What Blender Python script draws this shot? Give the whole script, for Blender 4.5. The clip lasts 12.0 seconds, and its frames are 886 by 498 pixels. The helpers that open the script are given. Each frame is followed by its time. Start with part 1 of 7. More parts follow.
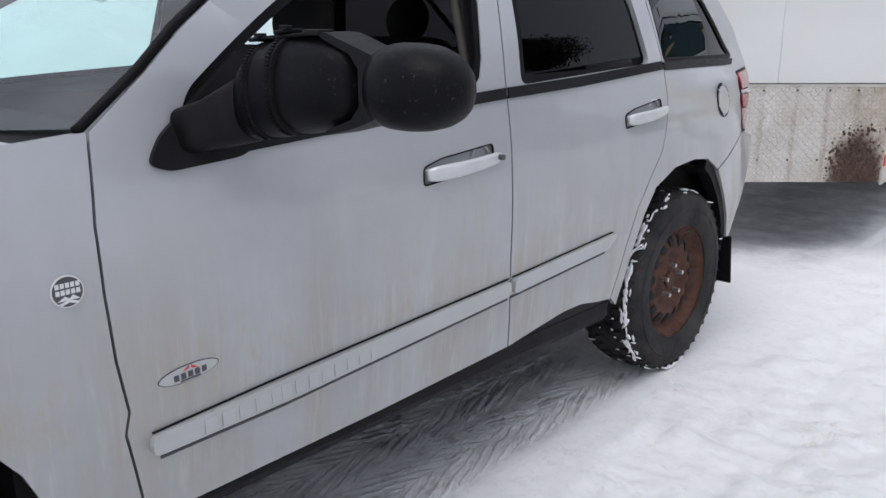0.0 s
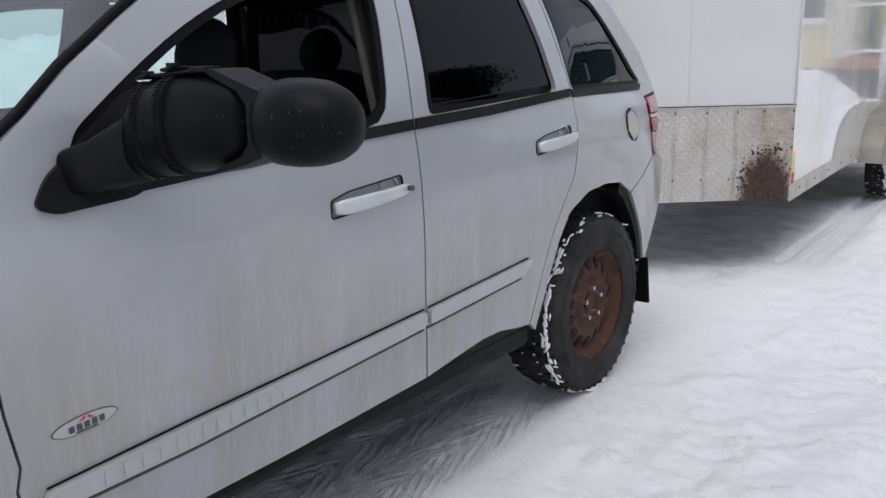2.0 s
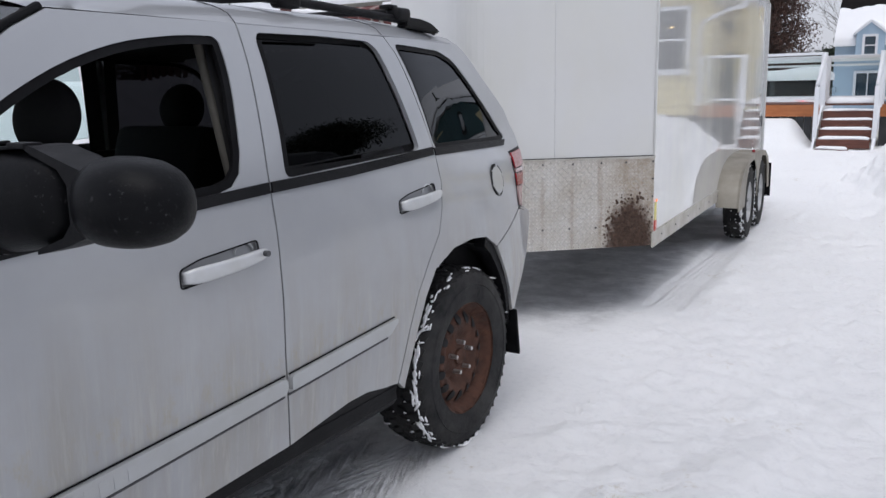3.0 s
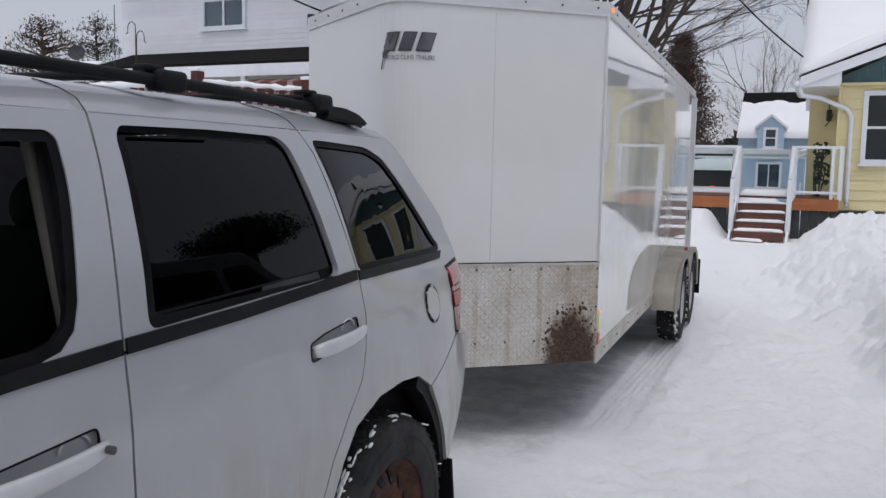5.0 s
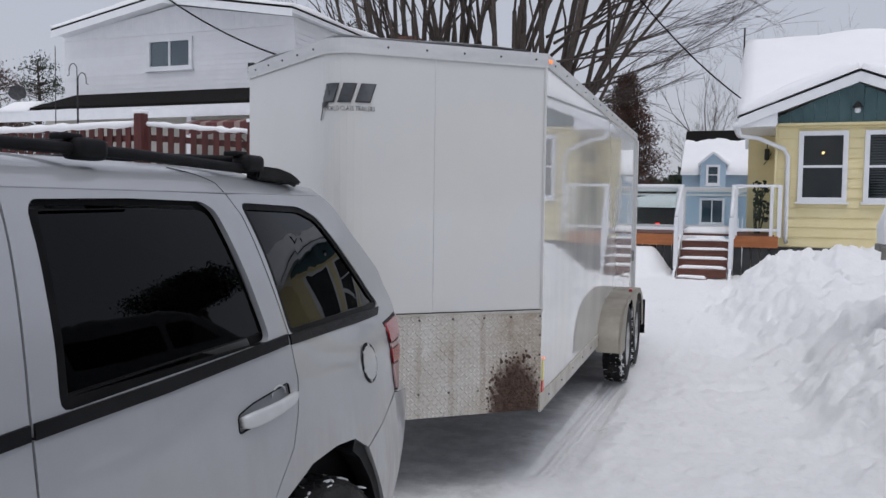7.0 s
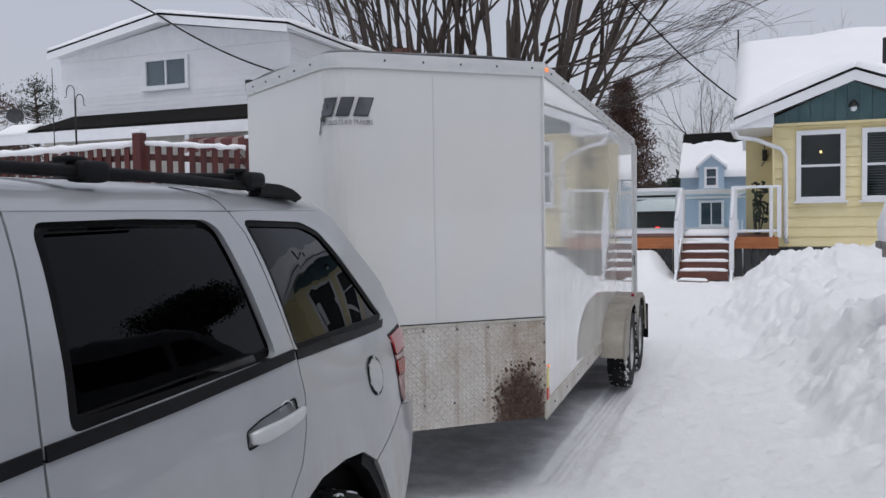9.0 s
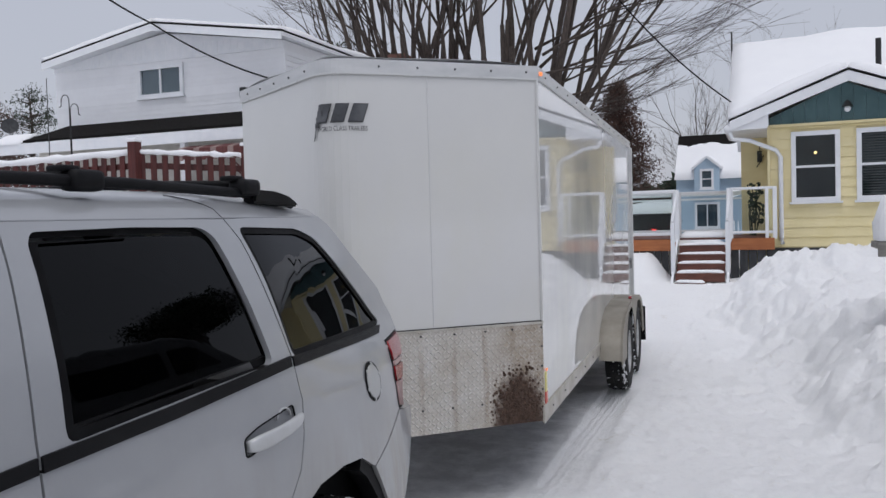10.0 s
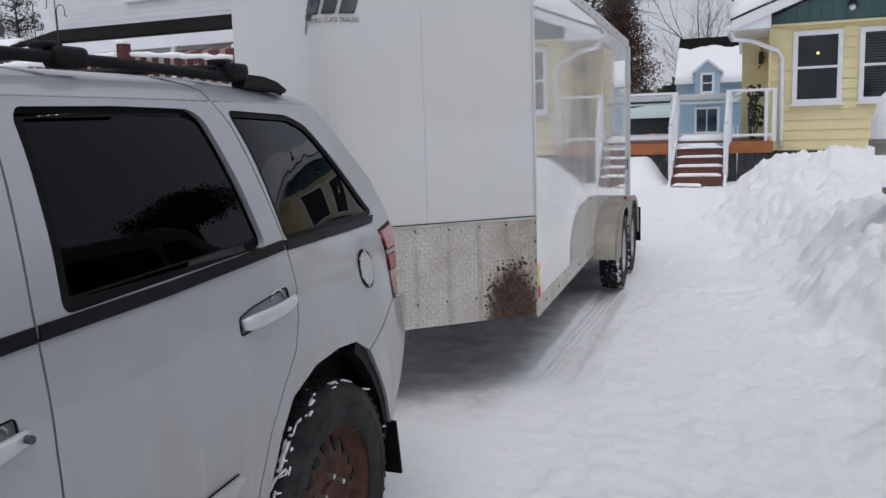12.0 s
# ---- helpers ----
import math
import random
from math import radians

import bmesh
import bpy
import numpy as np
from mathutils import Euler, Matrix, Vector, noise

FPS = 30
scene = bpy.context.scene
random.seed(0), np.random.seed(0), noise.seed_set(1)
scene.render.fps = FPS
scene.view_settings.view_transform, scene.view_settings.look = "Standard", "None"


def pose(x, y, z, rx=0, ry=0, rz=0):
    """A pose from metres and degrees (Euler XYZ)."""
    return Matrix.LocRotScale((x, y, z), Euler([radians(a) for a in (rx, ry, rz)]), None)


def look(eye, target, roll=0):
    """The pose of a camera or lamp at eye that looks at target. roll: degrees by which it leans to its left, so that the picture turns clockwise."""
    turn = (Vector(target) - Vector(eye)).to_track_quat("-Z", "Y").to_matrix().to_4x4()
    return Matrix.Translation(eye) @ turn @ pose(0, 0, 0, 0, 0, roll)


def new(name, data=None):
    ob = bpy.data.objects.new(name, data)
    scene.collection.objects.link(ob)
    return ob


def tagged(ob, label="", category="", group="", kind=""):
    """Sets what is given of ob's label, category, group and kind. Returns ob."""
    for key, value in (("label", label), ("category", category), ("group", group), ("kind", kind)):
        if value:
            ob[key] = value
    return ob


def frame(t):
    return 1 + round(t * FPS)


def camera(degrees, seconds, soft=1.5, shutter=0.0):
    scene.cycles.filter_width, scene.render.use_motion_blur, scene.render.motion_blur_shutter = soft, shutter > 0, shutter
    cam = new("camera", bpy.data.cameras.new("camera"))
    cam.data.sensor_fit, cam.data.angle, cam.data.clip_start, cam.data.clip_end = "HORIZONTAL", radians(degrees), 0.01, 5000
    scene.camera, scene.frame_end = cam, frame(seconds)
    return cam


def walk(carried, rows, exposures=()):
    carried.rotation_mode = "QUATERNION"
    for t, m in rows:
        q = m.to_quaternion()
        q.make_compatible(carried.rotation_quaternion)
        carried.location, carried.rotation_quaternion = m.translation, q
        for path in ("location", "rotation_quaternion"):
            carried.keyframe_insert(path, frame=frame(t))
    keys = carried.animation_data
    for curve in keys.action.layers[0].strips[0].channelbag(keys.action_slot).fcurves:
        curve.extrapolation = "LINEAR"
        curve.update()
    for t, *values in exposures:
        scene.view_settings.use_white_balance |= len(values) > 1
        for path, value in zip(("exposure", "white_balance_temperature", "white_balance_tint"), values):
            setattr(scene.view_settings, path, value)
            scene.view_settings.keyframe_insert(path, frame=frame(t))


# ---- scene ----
cam = camera(56.0, 12.0)
METRES, EYE, TILT, LEAN, TURN = 8.0, 1.5, 0.0, 0.0, 0.0
PATH = [
    (0, (1.417, -2.913, 1.35), (0.102, -1.503, 0.822), -0.2),
    (0.5, (1.451, -2.883, 1.344), (0.208, -1.397, 0.848), -2.1),
    (1, (1.466, -2.882, 1.348), (0.231, -1.384, 0.869), -1.9),
    (1.5, (1.462, -2.876, 1.349), (0.239, -1.366, 0.873), -1.3),
    (2, (1.458, -2.861, 1.354), (0.248, -1.338, 0.89), -1.3),
    (2.5, (1.477, -2.831, 1.401), (0.332, -1.248, 0.97), -0.8),
    (3, (1.508, -2.795, 1.403), (0.508, -1.102, 1.034), -1.0),
    (3.2, (1.522, -2.792, 1.405), (0.544, -1.084, 1.052), -0.8),
    (4.8, (1.143, -2.262, 1.459), (0.27, -0.492, 1.131), 0.4),
    (5, (1.143, -2.246, 1.508), (0.317, -0.435, 1.311), 1.2),
    (5.5, (1.157, -2.229, 1.546), (0.431, -0.382, 1.301), 0.1),
    (6, (1.165, -2.225, 1.585), (0.396, -0.38, 1.517), -0.5),
    (6.5, (1.17, -2.205, 1.577), (0.428, -0.351, 1.46), 0.7),
    (7, (1.18, -2.201, 1.579), (0.456, -0.34, 1.471), 0.8),
    (9, (1.178, -2.212, 1.582), (0.452, -0.35, 1.498), -0.9),
    (9.5, (1.178, -2.21, 1.585), (0.448, -0.349, 1.513), -1.2),
    (10, (1.181, -2.211, 1.581), (0.462, -0.346, 1.509), -1.6),
    (10.5, (1.186, -2.212, 1.576), (0.468, -0.348, 1.481), -1.8),
    (11, (1.191, -2.218, 1.562), (0.466, -0.359, 1.423), -2.6),
    (11.5, (1.197, -2.217, 1.522), (0.478, -0.37, 1.256), -1.8),
    (12, (1.202, -2.218, 1.511), (0.489, -0.372, 1.221), -1.9),
]
walk(cam, [(t, look(eye, target, roll)) for t, eye, target, roll in PATH], [(0.0, 0.40), (0.5, 0.28), (1.0, 0.20), (2.0, 0.21), (2.5, 0.20), (3.2, 0.10), (4.8, -0.16), (5.5, -0.19), (12.0, -0.19)])

# ---- world, light ----
world = bpy.data.worlds.new("overcast")
scene.world = world
world.use_nodes = True
wn, wl = world.node_tree.nodes, world.node_tree.links
sky = wn.new("ShaderNodeTexSky")
sky.sky_type = 'NISHITA'
sky.sun_disc = False
sky.sun_elevation, sky.sun_rotation = radians(71), radians(148)
sky.air_density, sky.dust_density = 1.0, 4.0
sky_part = wn.new("ShaderNodeBackground")
sky_part.inputs["Strength"].default_value = 0.03
wl.new(sky.outputs[0], sky_part.inputs["Color"])
cloud = wn.new("ShaderNodeBackground")
cloud_noise = wn.new("ShaderNodeTexNoise")
cloud_noise.inputs["Scale"].default_value = 1.6
cloud_noise.inputs["Detail"].default_value = 4
cloud_ramp = wn.new("ShaderNodeValToRGB")
cloud_ramp.color_ramp.elements[0].color = (0.538, 0.554, 0.635, 1)
cloud_ramp.color_ramp.elements[1].color = (0.623, 0.638, 0.715, 1)
wl.new(cloud_noise.outputs["Fac"], cloud_ramp.inputs["Fac"])
wl.new(cloud_ramp.outputs["Color"], cloud.inputs["Color"])
cloud.inputs["Strength"].default_value = 0.85
both = wn.new("ShaderNodeAddShader")
wl.new(sky_part.outputs[0], both.inputs[0])
wl.new(cloud.outputs[0], both.inputs[1])
wl.new(both.outputs[0], wn["World Output"].inputs["Surface"])
sun_data = bpy.data.lights.new("sun", 'SUN')
sun_data.energy, sun_data.angle, sun_data.color = 1.18, radians(50), (0.945, 0.965, 1.0)
sun = new("sun", sun_data)
sun.matrix_world = look((2.5, -4.0, 14), (0, 0, 0))

# ---- materials ----
def ramp_node(nt, pos):
    r = nt.nodes.new("ShaderNodeValToRGB")
    e = r.color_ramp.elements
    while len(e) < len(pos):
        e.new(0.5)
    for k, (p, c) in enumerate(pos):
        e[k].position = p
        e[k].color = (*c, 1) if len(c) == 3 else c
    return r


def noise_node(nt, scale, detail=4, rough=0.55, stretch=None, coord="Object"):
    tc = nt.nodes.new("ShaderNodeTexCoord")
    n = nt.nodes.new("ShaderNodeTexNoise")
    n.inputs["Scale"].default_value = scale
    n.inputs["Detail"].default_value = detail
    n.inputs["Roughness"].default_value = rough
    src = tc.outputs[coord]
    if stretch:
        mp = nt.nodes.new("ShaderNodeMapping")
        mp.inputs["Scale"].default_value = stretch
        nt.links.new(src, mp.inputs["Vector"])
        src = mp.outputs[0]
    nt.links.new(src, n.inputs["Vector"])
    return n


def mk(name, c1, c2=None, scale=6.0, rough=0.5, metal=0.0, bump=0.0, bscale=40.0, coat=0.0, stretch=None, rvar=0.12, spec=0.5, piece=0.0, lo=0.35, hi=0.65):
    """Two colours mixed by noise, uneven gloss, fine relief."""
    m = bpy.data.materials.new(name)
    m.use_nodes = True
    nt = m.node_tree
    b = nt.nodes["Principled BSDF"]
    b.inputs["Metallic"].default_value = metal
    b.inputs["Coat Weight"].default_value = coat
    b.inputs["Coat Roughness"].default_value = 0.06
    b.inputs["Specular IOR Level"].default_value = spec
    n = noise_node(nt, scale, 5, 0.6, stretch)
    r = ramp_node(nt, [(lo, c1), (hi, c2 or c1)])
    nt.links.new(n.outputs["Fac"], r.inputs["Fac"])
    col = r.outputs["Color"]
    if piece:
        oi = nt.nodes.new("ShaderNodeObjectInfo")
        mr = nt.nodes.new("ShaderNodeMapRange")
        mr.inputs["To Min"].default_value, mr.inputs["To Max"].default_value = 1 - piece, 1 + piece
        nt.links.new(oi.outputs["Random"], mr.inputs["Value"])
        hsv = nt.nodes.new("ShaderNodeHueSaturation")
        nt.links.new(mr.outputs[0], hsv.inputs["Value"])
        nt.links.new(col, hsv.inputs["Color"])
        col = hsv.outputs[0]
    nt.links.new(col, b.inputs["Base Color"])
    n2 = noise_node(nt, scale * 3.7, 3, 0.6, stretch)
    mr2 = nt.nodes.new("ShaderNodeMapRange")
    mr2.inputs["To Min"].default_value, mr2.inputs["To Max"].default_value = max(0.02, rough - rvar), min(1, rough + rvar)
    nt.links.new(n2.outputs["Fac"], mr2.inputs["Value"])
    nt.links.new(mr2.outputs[0], b.inputs["Roughness"])
    if bump:
        n3 = noise_node(nt, bscale, 4, 0.65, stretch)
        bp = nt.nodes.new("ShaderNodeBump")
        bp.inputs["Strength"].default_value = bump
        bp.inputs["Distance"].default_value = 0.02
        nt.links.new(n3.outputs["Fac"], bp.inputs["Height"])
        nt.links.new(bp.outputs[0], b.inputs["Normal"])
    return m


def stain(m, colour, mask, amount=1.0, rough=None):
    """Lays a stain of its own shape over a material."""
    nt = m.node_tree
    b = nt.nodes["Principled BSDF"]
    mix = nt.nodes.new("ShaderNodeMix")
    mix.data_type = 'RGBA'
    old = b.inputs["Base Color"].links[0].from_socket
    sc = nt.nodes.new("ShaderNodeMath")
    sc.operation = 'MULTIPLY'
    sc.inputs[1].default_value = amount
    nt.links.new(mask, sc.inputs[0])
    nt.links.new(sc.outputs[0], mix.inputs[0])
    nt.links.new(old, mix.inputs[6])
    mix.inputs[7].default_value = (*colour, 1)
    nt.links.new(mix.outputs[2], b.inputs["Base Color"])
    if rough is not None:
        mr = nt.nodes.new("ShaderNodeMix")
        oldr = b.inputs["Roughness"].links[0].from_socket
        nt.links.new(sc.outputs[0], mr.inputs[0])
        nt.links.new(oldr, mr.inputs[2])
        mr.inputs[3].default_value = rough
        nt.links.new(mr.outputs[0], b.inputs["Roughness"])
        cw = nt.nodes.new("ShaderNodeMath")
        cw.operation = 'SUBTRACT'
        cw.inputs[0].default_value = b.inputs["Coat Weight"].default_value
        nt.links.new(sc.outputs[0], cw.inputs[1])
        cw.use_clamp = True
        nt.links.new(cw.outputs[0], b.inputs["Coat Weight"])


def math_node(nt, op, a, b=None, clamp=False):
    n = nt.nodes.new("ShaderNodeMath")
    n.operation, n.use_clamp = op, clamp
    for k, v in enumerate((a, b)):
        if v is None:
            continue
        if isinstance(v, (int, float)):
            n.inputs[k].default_value = v
        else:
            nt.links.new(v, n.inputs[k])
    return n.outputs[0]


def axis(nt, k, coord="Object"):
    tc = nt.nodes.new("ShaderNodeTexCoord")
    s = nt.nodes.new("ShaderNodeSeparateXYZ")
    nt.links.new(tc.outputs[coord], s.inputs[0])
    return s.outputs[k]


def band(nt, v, lo, hi, soft):
    """1 between lo and hi, fading over soft."""
    a = nt.nodes.new("ShaderNodeMapRange")
    a.inputs["From Min"].default_value, a.inputs["From Max"].default_value = lo - soft, lo + soft
    nt.links.new(v, a.inputs["Value"])
    c = nt.nodes.new("ShaderNodeMapRange")
    c.inputs["From Min"].default_value, c.inputs["From Max"].default_value = hi + soft, hi - soft
    nt.links.new(v, c.inputs["Value"])
    return math_node(nt, 'MULTIPLY', a.outputs[0], c.outputs[0])


def thresh(nt, v, lo, hi):
    a = nt.nodes.new("ShaderNodeMapRange")
    a.inputs["From Min"].default_value, a.inputs["From Max"].default_value = lo, hi
    nt.links.new(v, a.inputs["Value"])
    return a.outputs[0]


def glass(name, tint, ior=1.45, rough=0.0, film=0.0):
    """A pane: tinted see-through with a mirror gloss on top."""
    m = bpy.data.materials.new(name)
    m.use_nodes = True
    nt = m.node_tree
    nt.nodes.remove(nt.nodes["Principled BSDF"])
    tr = nt.nodes.new("ShaderNodeBsdfTransparent")
    tr.inputs["Color"].default_value = (*tint, 1)
    gl = nt.nodes.new("ShaderNodeBsdfGlossy")
    gl.inputs["Roughness"].default_value = rough
    gl.inputs["Color"].default_value = (0.95, 0.97, 1, 1)
    fr = nt.nodes.new("ShaderNodeFresnel")
    fr.inputs["IOR"].default_value = ior
    mix = nt.nodes.new("ShaderNodeMixShader")
    nt.links.new(fr.outputs[0], mix.inputs[0])
    nt.links.new(tr.outputs[0], mix.inputs[1])
    nt.links.new(gl.outputs[0], mix.inputs[2])
    out = mix.outputs[0]
    if film:
        df = nt.nodes.new("ShaderNodeBsdfDiffuse")
        df.inputs["Color"].default_value = (0.5, 0.5, 0.5, 1)
        n = noise_node(nt, 5, 5)
        fac = math_node(nt, 'MULTIPLY', thresh(nt, n.outputs["Fac"], 0.3, 0.8), film)
        mx = nt.nodes.new("ShaderNodeMixShader")
        nt.links.new(fac, mx.inputs[0])
        nt.links.new(out, mx.inputs[1])
        nt.links.new(df.outputs[0], mx.inputs[2])
        out = mx.outputs[0]
    nt.links.new(out, nt.nodes["Material Output"].inputs["Surface"])
    return m


def emit(name, colour, power):
    m = bpy.data.materials.new(name)
    m.use_nodes = True
    b = m.node_tree.nodes["Principled BSDF"]
    b.inputs["Base Color"].default_value = (*colour, 1)
    b.inputs["Emission Color"].default_value = (*colour, 1)
    b.inputs["Emission Strength"].default_value = power
    return m


paint = mk("silver_paint", (0.340, 0.35, 0.366), (0.370, 0.38, 0.396), 3, 0.33, 0.25, coat=0.7, rvar=0.06)
_nt = paint.node_tree
_z = axis(_nt, 2)
_streak = thresh(_nt, noise_node(_nt, 9, 6, 0.7, (1, 1, 0.10)).outputs["Fac"], 0.42, 0.78)
stain(paint, (0.30, 0.275, 0.225), math_node(_nt, 'MULTIPLY', _streak, band(_nt, _z, 0.25, 0.86, 0.16)), 0.85, 0.6)
_blot = thresh(_nt, noise_node(_nt, 22, 5, 0.7, (1, 1, 0.6)).outputs["Fac"], 0.5, 0.72)
stain(paint, (0.36, 0.32, 0.21), math_node(_nt, 'MULTIPLY', _blot, band(_nt, _z, 0.60, 0.74, 0.05)), 0.6, 0.7)
_film = thresh(_nt, noise_node(_nt, 2.2, 5, 0.6).outputs["Fac"], 0.35, 0.75)
stain(paint, (0.29, 0.28, 0.255), math_node(_nt, 'MULTIPLY', _film, band(_nt, _z, 0.2, 1.0, 0.18)), 0.6, 0.55)
_run2 = thresh(_nt, noise_node(_nt, 38, 5, 0.75, (1, 1, 0.07)).outputs["Fac"], 0.52, 0.66)
stain(paint, (0.44, 0.43, 0.41), math_node(_nt, 'MULTIPLY', _run2, band(_nt, _z, 0.3, 0.80, 0.12)), 0.35, 0.6)
paint_gap = mk("gap_black", (0.008, 0.008, 0.009), rough=0.8)
black_plastic = mk("black_plastic", (0.005, 0.005, 0.006), (0.010, 0.010, 0.011), 8, 0.45, spec=0.12, bump=0.15, bscale=300)
mirror_plastic = mk("mirror_plastic", (0.003, 0.0033, 0.004), (0.008, 0.008, 0.009), 5, 0.38, spec=0.10, bump=0.12, bscale=260, lo=0.45, hi=0.8)
_nt = mirror_plastic.node_tree
stain(mirror_plastic, (0.35, 0.35, 0.36), thresh(_nt, noise_node(_nt, 95, 4, 0.8).outputs["Fac"], 0.60, 0.74), 0.14, 0.8)
rubber = mk("rubber_trim", (0.004, 0.004, 0.0045), (0.008, 0.008, 0.009), 12, 0.5, spec=0.08, bump=0.05)
tyre_mat = mk("tyre_rubber", (0.006, 0.006, 0.0065), (0.022, 0.022, 0.023), 9, 0.75, bump=0.2, bscale=90, spec=0.2)
stain(tyre_mat, (0.075, 0.073, 0.07), thresh(tyre_mat.node_tree, noise_node(tyre_mat.node_tree, 6, 5, 0.65).outputs["Fac"], 0.40, 0.70), 0.5)
rust = mk("rusty_steel", (0.045, 0.02, 0.013), (0.10, 0.042, 0.025), 14, 0.8, 0.2, bump=0.35, bscale=110)
rust_dark = mk("rust_dark", (0.035, 0.018, 0.012), (0.09, 0.036, 0.02), 20, 0.8, 0.2, bump=0.3, bscale=110)
chrome = mk("dull_chrome", (0.55, 0.55, 0.56), (0.42, 0.40, 0.38), 30, 0.3, 0.9)
tint = glass("privacy_glass", (0.012, 0.012, 0.014), 1.28)
screen_glass = glass("windscreen_glass", (0.70, 0.93, 0.90), 1.75, film=0.16)
rail_glass = glass("rail_glass", (0.93, 0.96, 0.96), 1.18)
far_tint = glass("light_tint", (0.74, 0.88, 0.87), 1.4)
clear_glass = glass("clear_glass", (0.8, 0.9, 0.88), 1.45)
lamp_red = mk("lamp_red", (0.35, 0.02, 0.03), (0.28, 0.015, 0.02), 5, 0.12, coat=0.8)
lamp_clear = mk("lamp_clear", (0.50, 0.36, 0.36), (0.45, 0.3, 0.3), 5, 0.12, coat=0.8)
inside = mk("cabin_black", (0.014, 0.014, 0.015), (0.016, 0.016, 0.016), 20, 0.85, spec=0.1)
cabin_beige = mk("pillar_trim", (0.13, 0.12, 0.10), (0.16, 0.15, 0.13), 10, 0.7)
snow = mk("snow", (0.80, 0.81, 0.83), (0.86, 0.865, 0.88), 1.3, 0.75, bump=0.55, bscale=26, rvar=0.1, spec=0.2)
snow_clean = mk("snow_cap", (0.86, 0.865, 0.885), (0.88, 0.885, 0.90), 2, 0.8, bump=0.3, bscale=18, spec=0.2)
trailer_white = mk("trailer_white", (0.62, 0.62, 0.612), (0.655, 0.655, 0.642), 1.2, 0.035, coat=0.6, rvar=0.02)
_nt = trailer_white.node_tree
_nt.nodes["Principled BSDF"].inputs["Coat Roughness"].default_value = 0.02
stain(trailer_white, (0.60, 0.59, 0.50), math_node(_nt, 'MULTIPLY', thresh(_nt, noise_node(_nt, 2.0, 5, 0.6, (1, 1, 0.5)).outputs["Fac"], 0.42, 0.7), band(_nt, axis(_nt, 2), 0.3, 1.9, 0.35)), 0.4, 0.3)
alu = mk("aluminium_trim", (0.56, 0.57, 0.57), (0.66, 0.66, 0.66), 4, 0.42, 0.55, bump=0.03, stretch=(1, 1, 4))
alu_dirty = mk("dirty_aluminium", (0.42, 0.39, 0.33), (0.56, 0.54, 0.5), 6, 0.5, 0.4, bump=0.1)
fender_mat = mk("dirty_fender", (0.22, 0.20, 0.165), (0.32, 0.295, 0.25), 4, 0.6, 0.2, bump=0.1, bscale=30)
logo_dark = mk("logo_black", (0.02, 0.02, 0.022), (0.05, 0.05, 0.055), 10, 0.4)
logo_grey = mk("logo_grey", (0.045, 0.048, 0.055), (0.15, 0.155, 0.165), 3, 0.35)
mud = mk("dry_mud", (0.055, 0.032, 0.022), (0.12, 0.075, 0.055), 40, 0.95, bump=0.6, bscale=120)
amber = emit("amber_lamp", (0.9, 0.25, 0.08), 1.0)
red_glow = emit("red_glow", (1.0, 0.05, 0.04), 2.0)
yellow_sticker = mk("yellow_sticker", (0.75, 0.68, 0.25), rough=0.4)
red_sticker = mk("red_reflector", (0.55, 0.06, 0.03), rough=0.3)
yellow_siding = mk("yellow_siding", (0.76, 0.66, 0.37), (0.80, 0.70, 0.42), 3, 0.6, bump=0.05, piece=0.03)
teal_boards = mk("teal_boards", (0.055, 0.115, 0.125), (0.075, 0.14, 0.15), 4, 0.6, piece=0.04)
white_trim = mk("white_trim", (0.74, 0.76, 0.79), (0.80, 0.81, 0.83), 4, 0.5)
white_siding = mk("white_siding", (0.78, 0.79, 0.81), (0.82, 0.83, 0.85), 2, 0.55, piece=0.025)
blue_siding = mk("blue_siding", (0.38, 0.50, 0.61), (0.42, 0.54, 0.65), 2, 0.6, bump=0.1)
shingle = mk("dark_shingle", (0.012, 0.011, 0.011), (0.018, 0.017, 0.016), 12, 0.9, spec=0.03, bump=0.4, bscale=60)
deck_wood = mk("stained_wood", (0.34, 0.11, 0.035), (0.45, 0.16, 0.055), 3, 0.55, bump=0.15, stretch=(1, 6, 6), piece=0.12)
step_wood = mk("step_wood", (0.085, 0.03, 0.02), (0.14, 0.05, 0.032), 4, 0.6, bump=0.15, stretch=(1, 6, 6), piece=0.15)
fence_wood = mk("red_fence", (0.045, 0.008, 0.006), (0.09, 0.015, 0.012), 5, 0.6, bump=0.2, stretch=(5, 5, 0.6), piece=0.18)
lattice_dark = mk("dark_skirt", (0.035, 0.038, 0.042), (0.06, 0.062, 0.066), 6, 0.8)
room_dark = mk("dim_room", (0.07, 0.08, 0.085), (0.2, 0.21, 0.22), 2.5, 0.9)
blind_mat = mk("window_blind", (0.35, 0.36, 0.36), (0.42, 0.42, 0.42), 6, 0.7)
porch_cream = mk("porch_cream", (0.46, 0.44, 0.40), (0.54, 0.52, 0.48), 3, 0.7)
curtain = mk("lace_curtain", (0.5, 0.5, 0.5), (0.6, 0.6, 0.6), 9, 0.8)
pane = glass("house_pane", (0.55, 0.6, 0.62), 1.5)
bark = mk("grey_bark", (0.045, 0.035, 0.030), (0.09, 0.07, 0.06), 9, 0.9, bump=0.5, bscale=30, stretch=(3, 3, 0.6))
needle = mk("pine_needles", (0.018, 0.03, 0.018), (0.04, 0.055, 0.035), 4, 0.8)
brown_leaf = mk("dead_leaves", (0.05, 0.026, 0.020), (0.10, 0.055, 0.042), 3, 0.9)
iron = mk("wrought_iron", (0.012, 0.012, 0.012), rough=0.5)
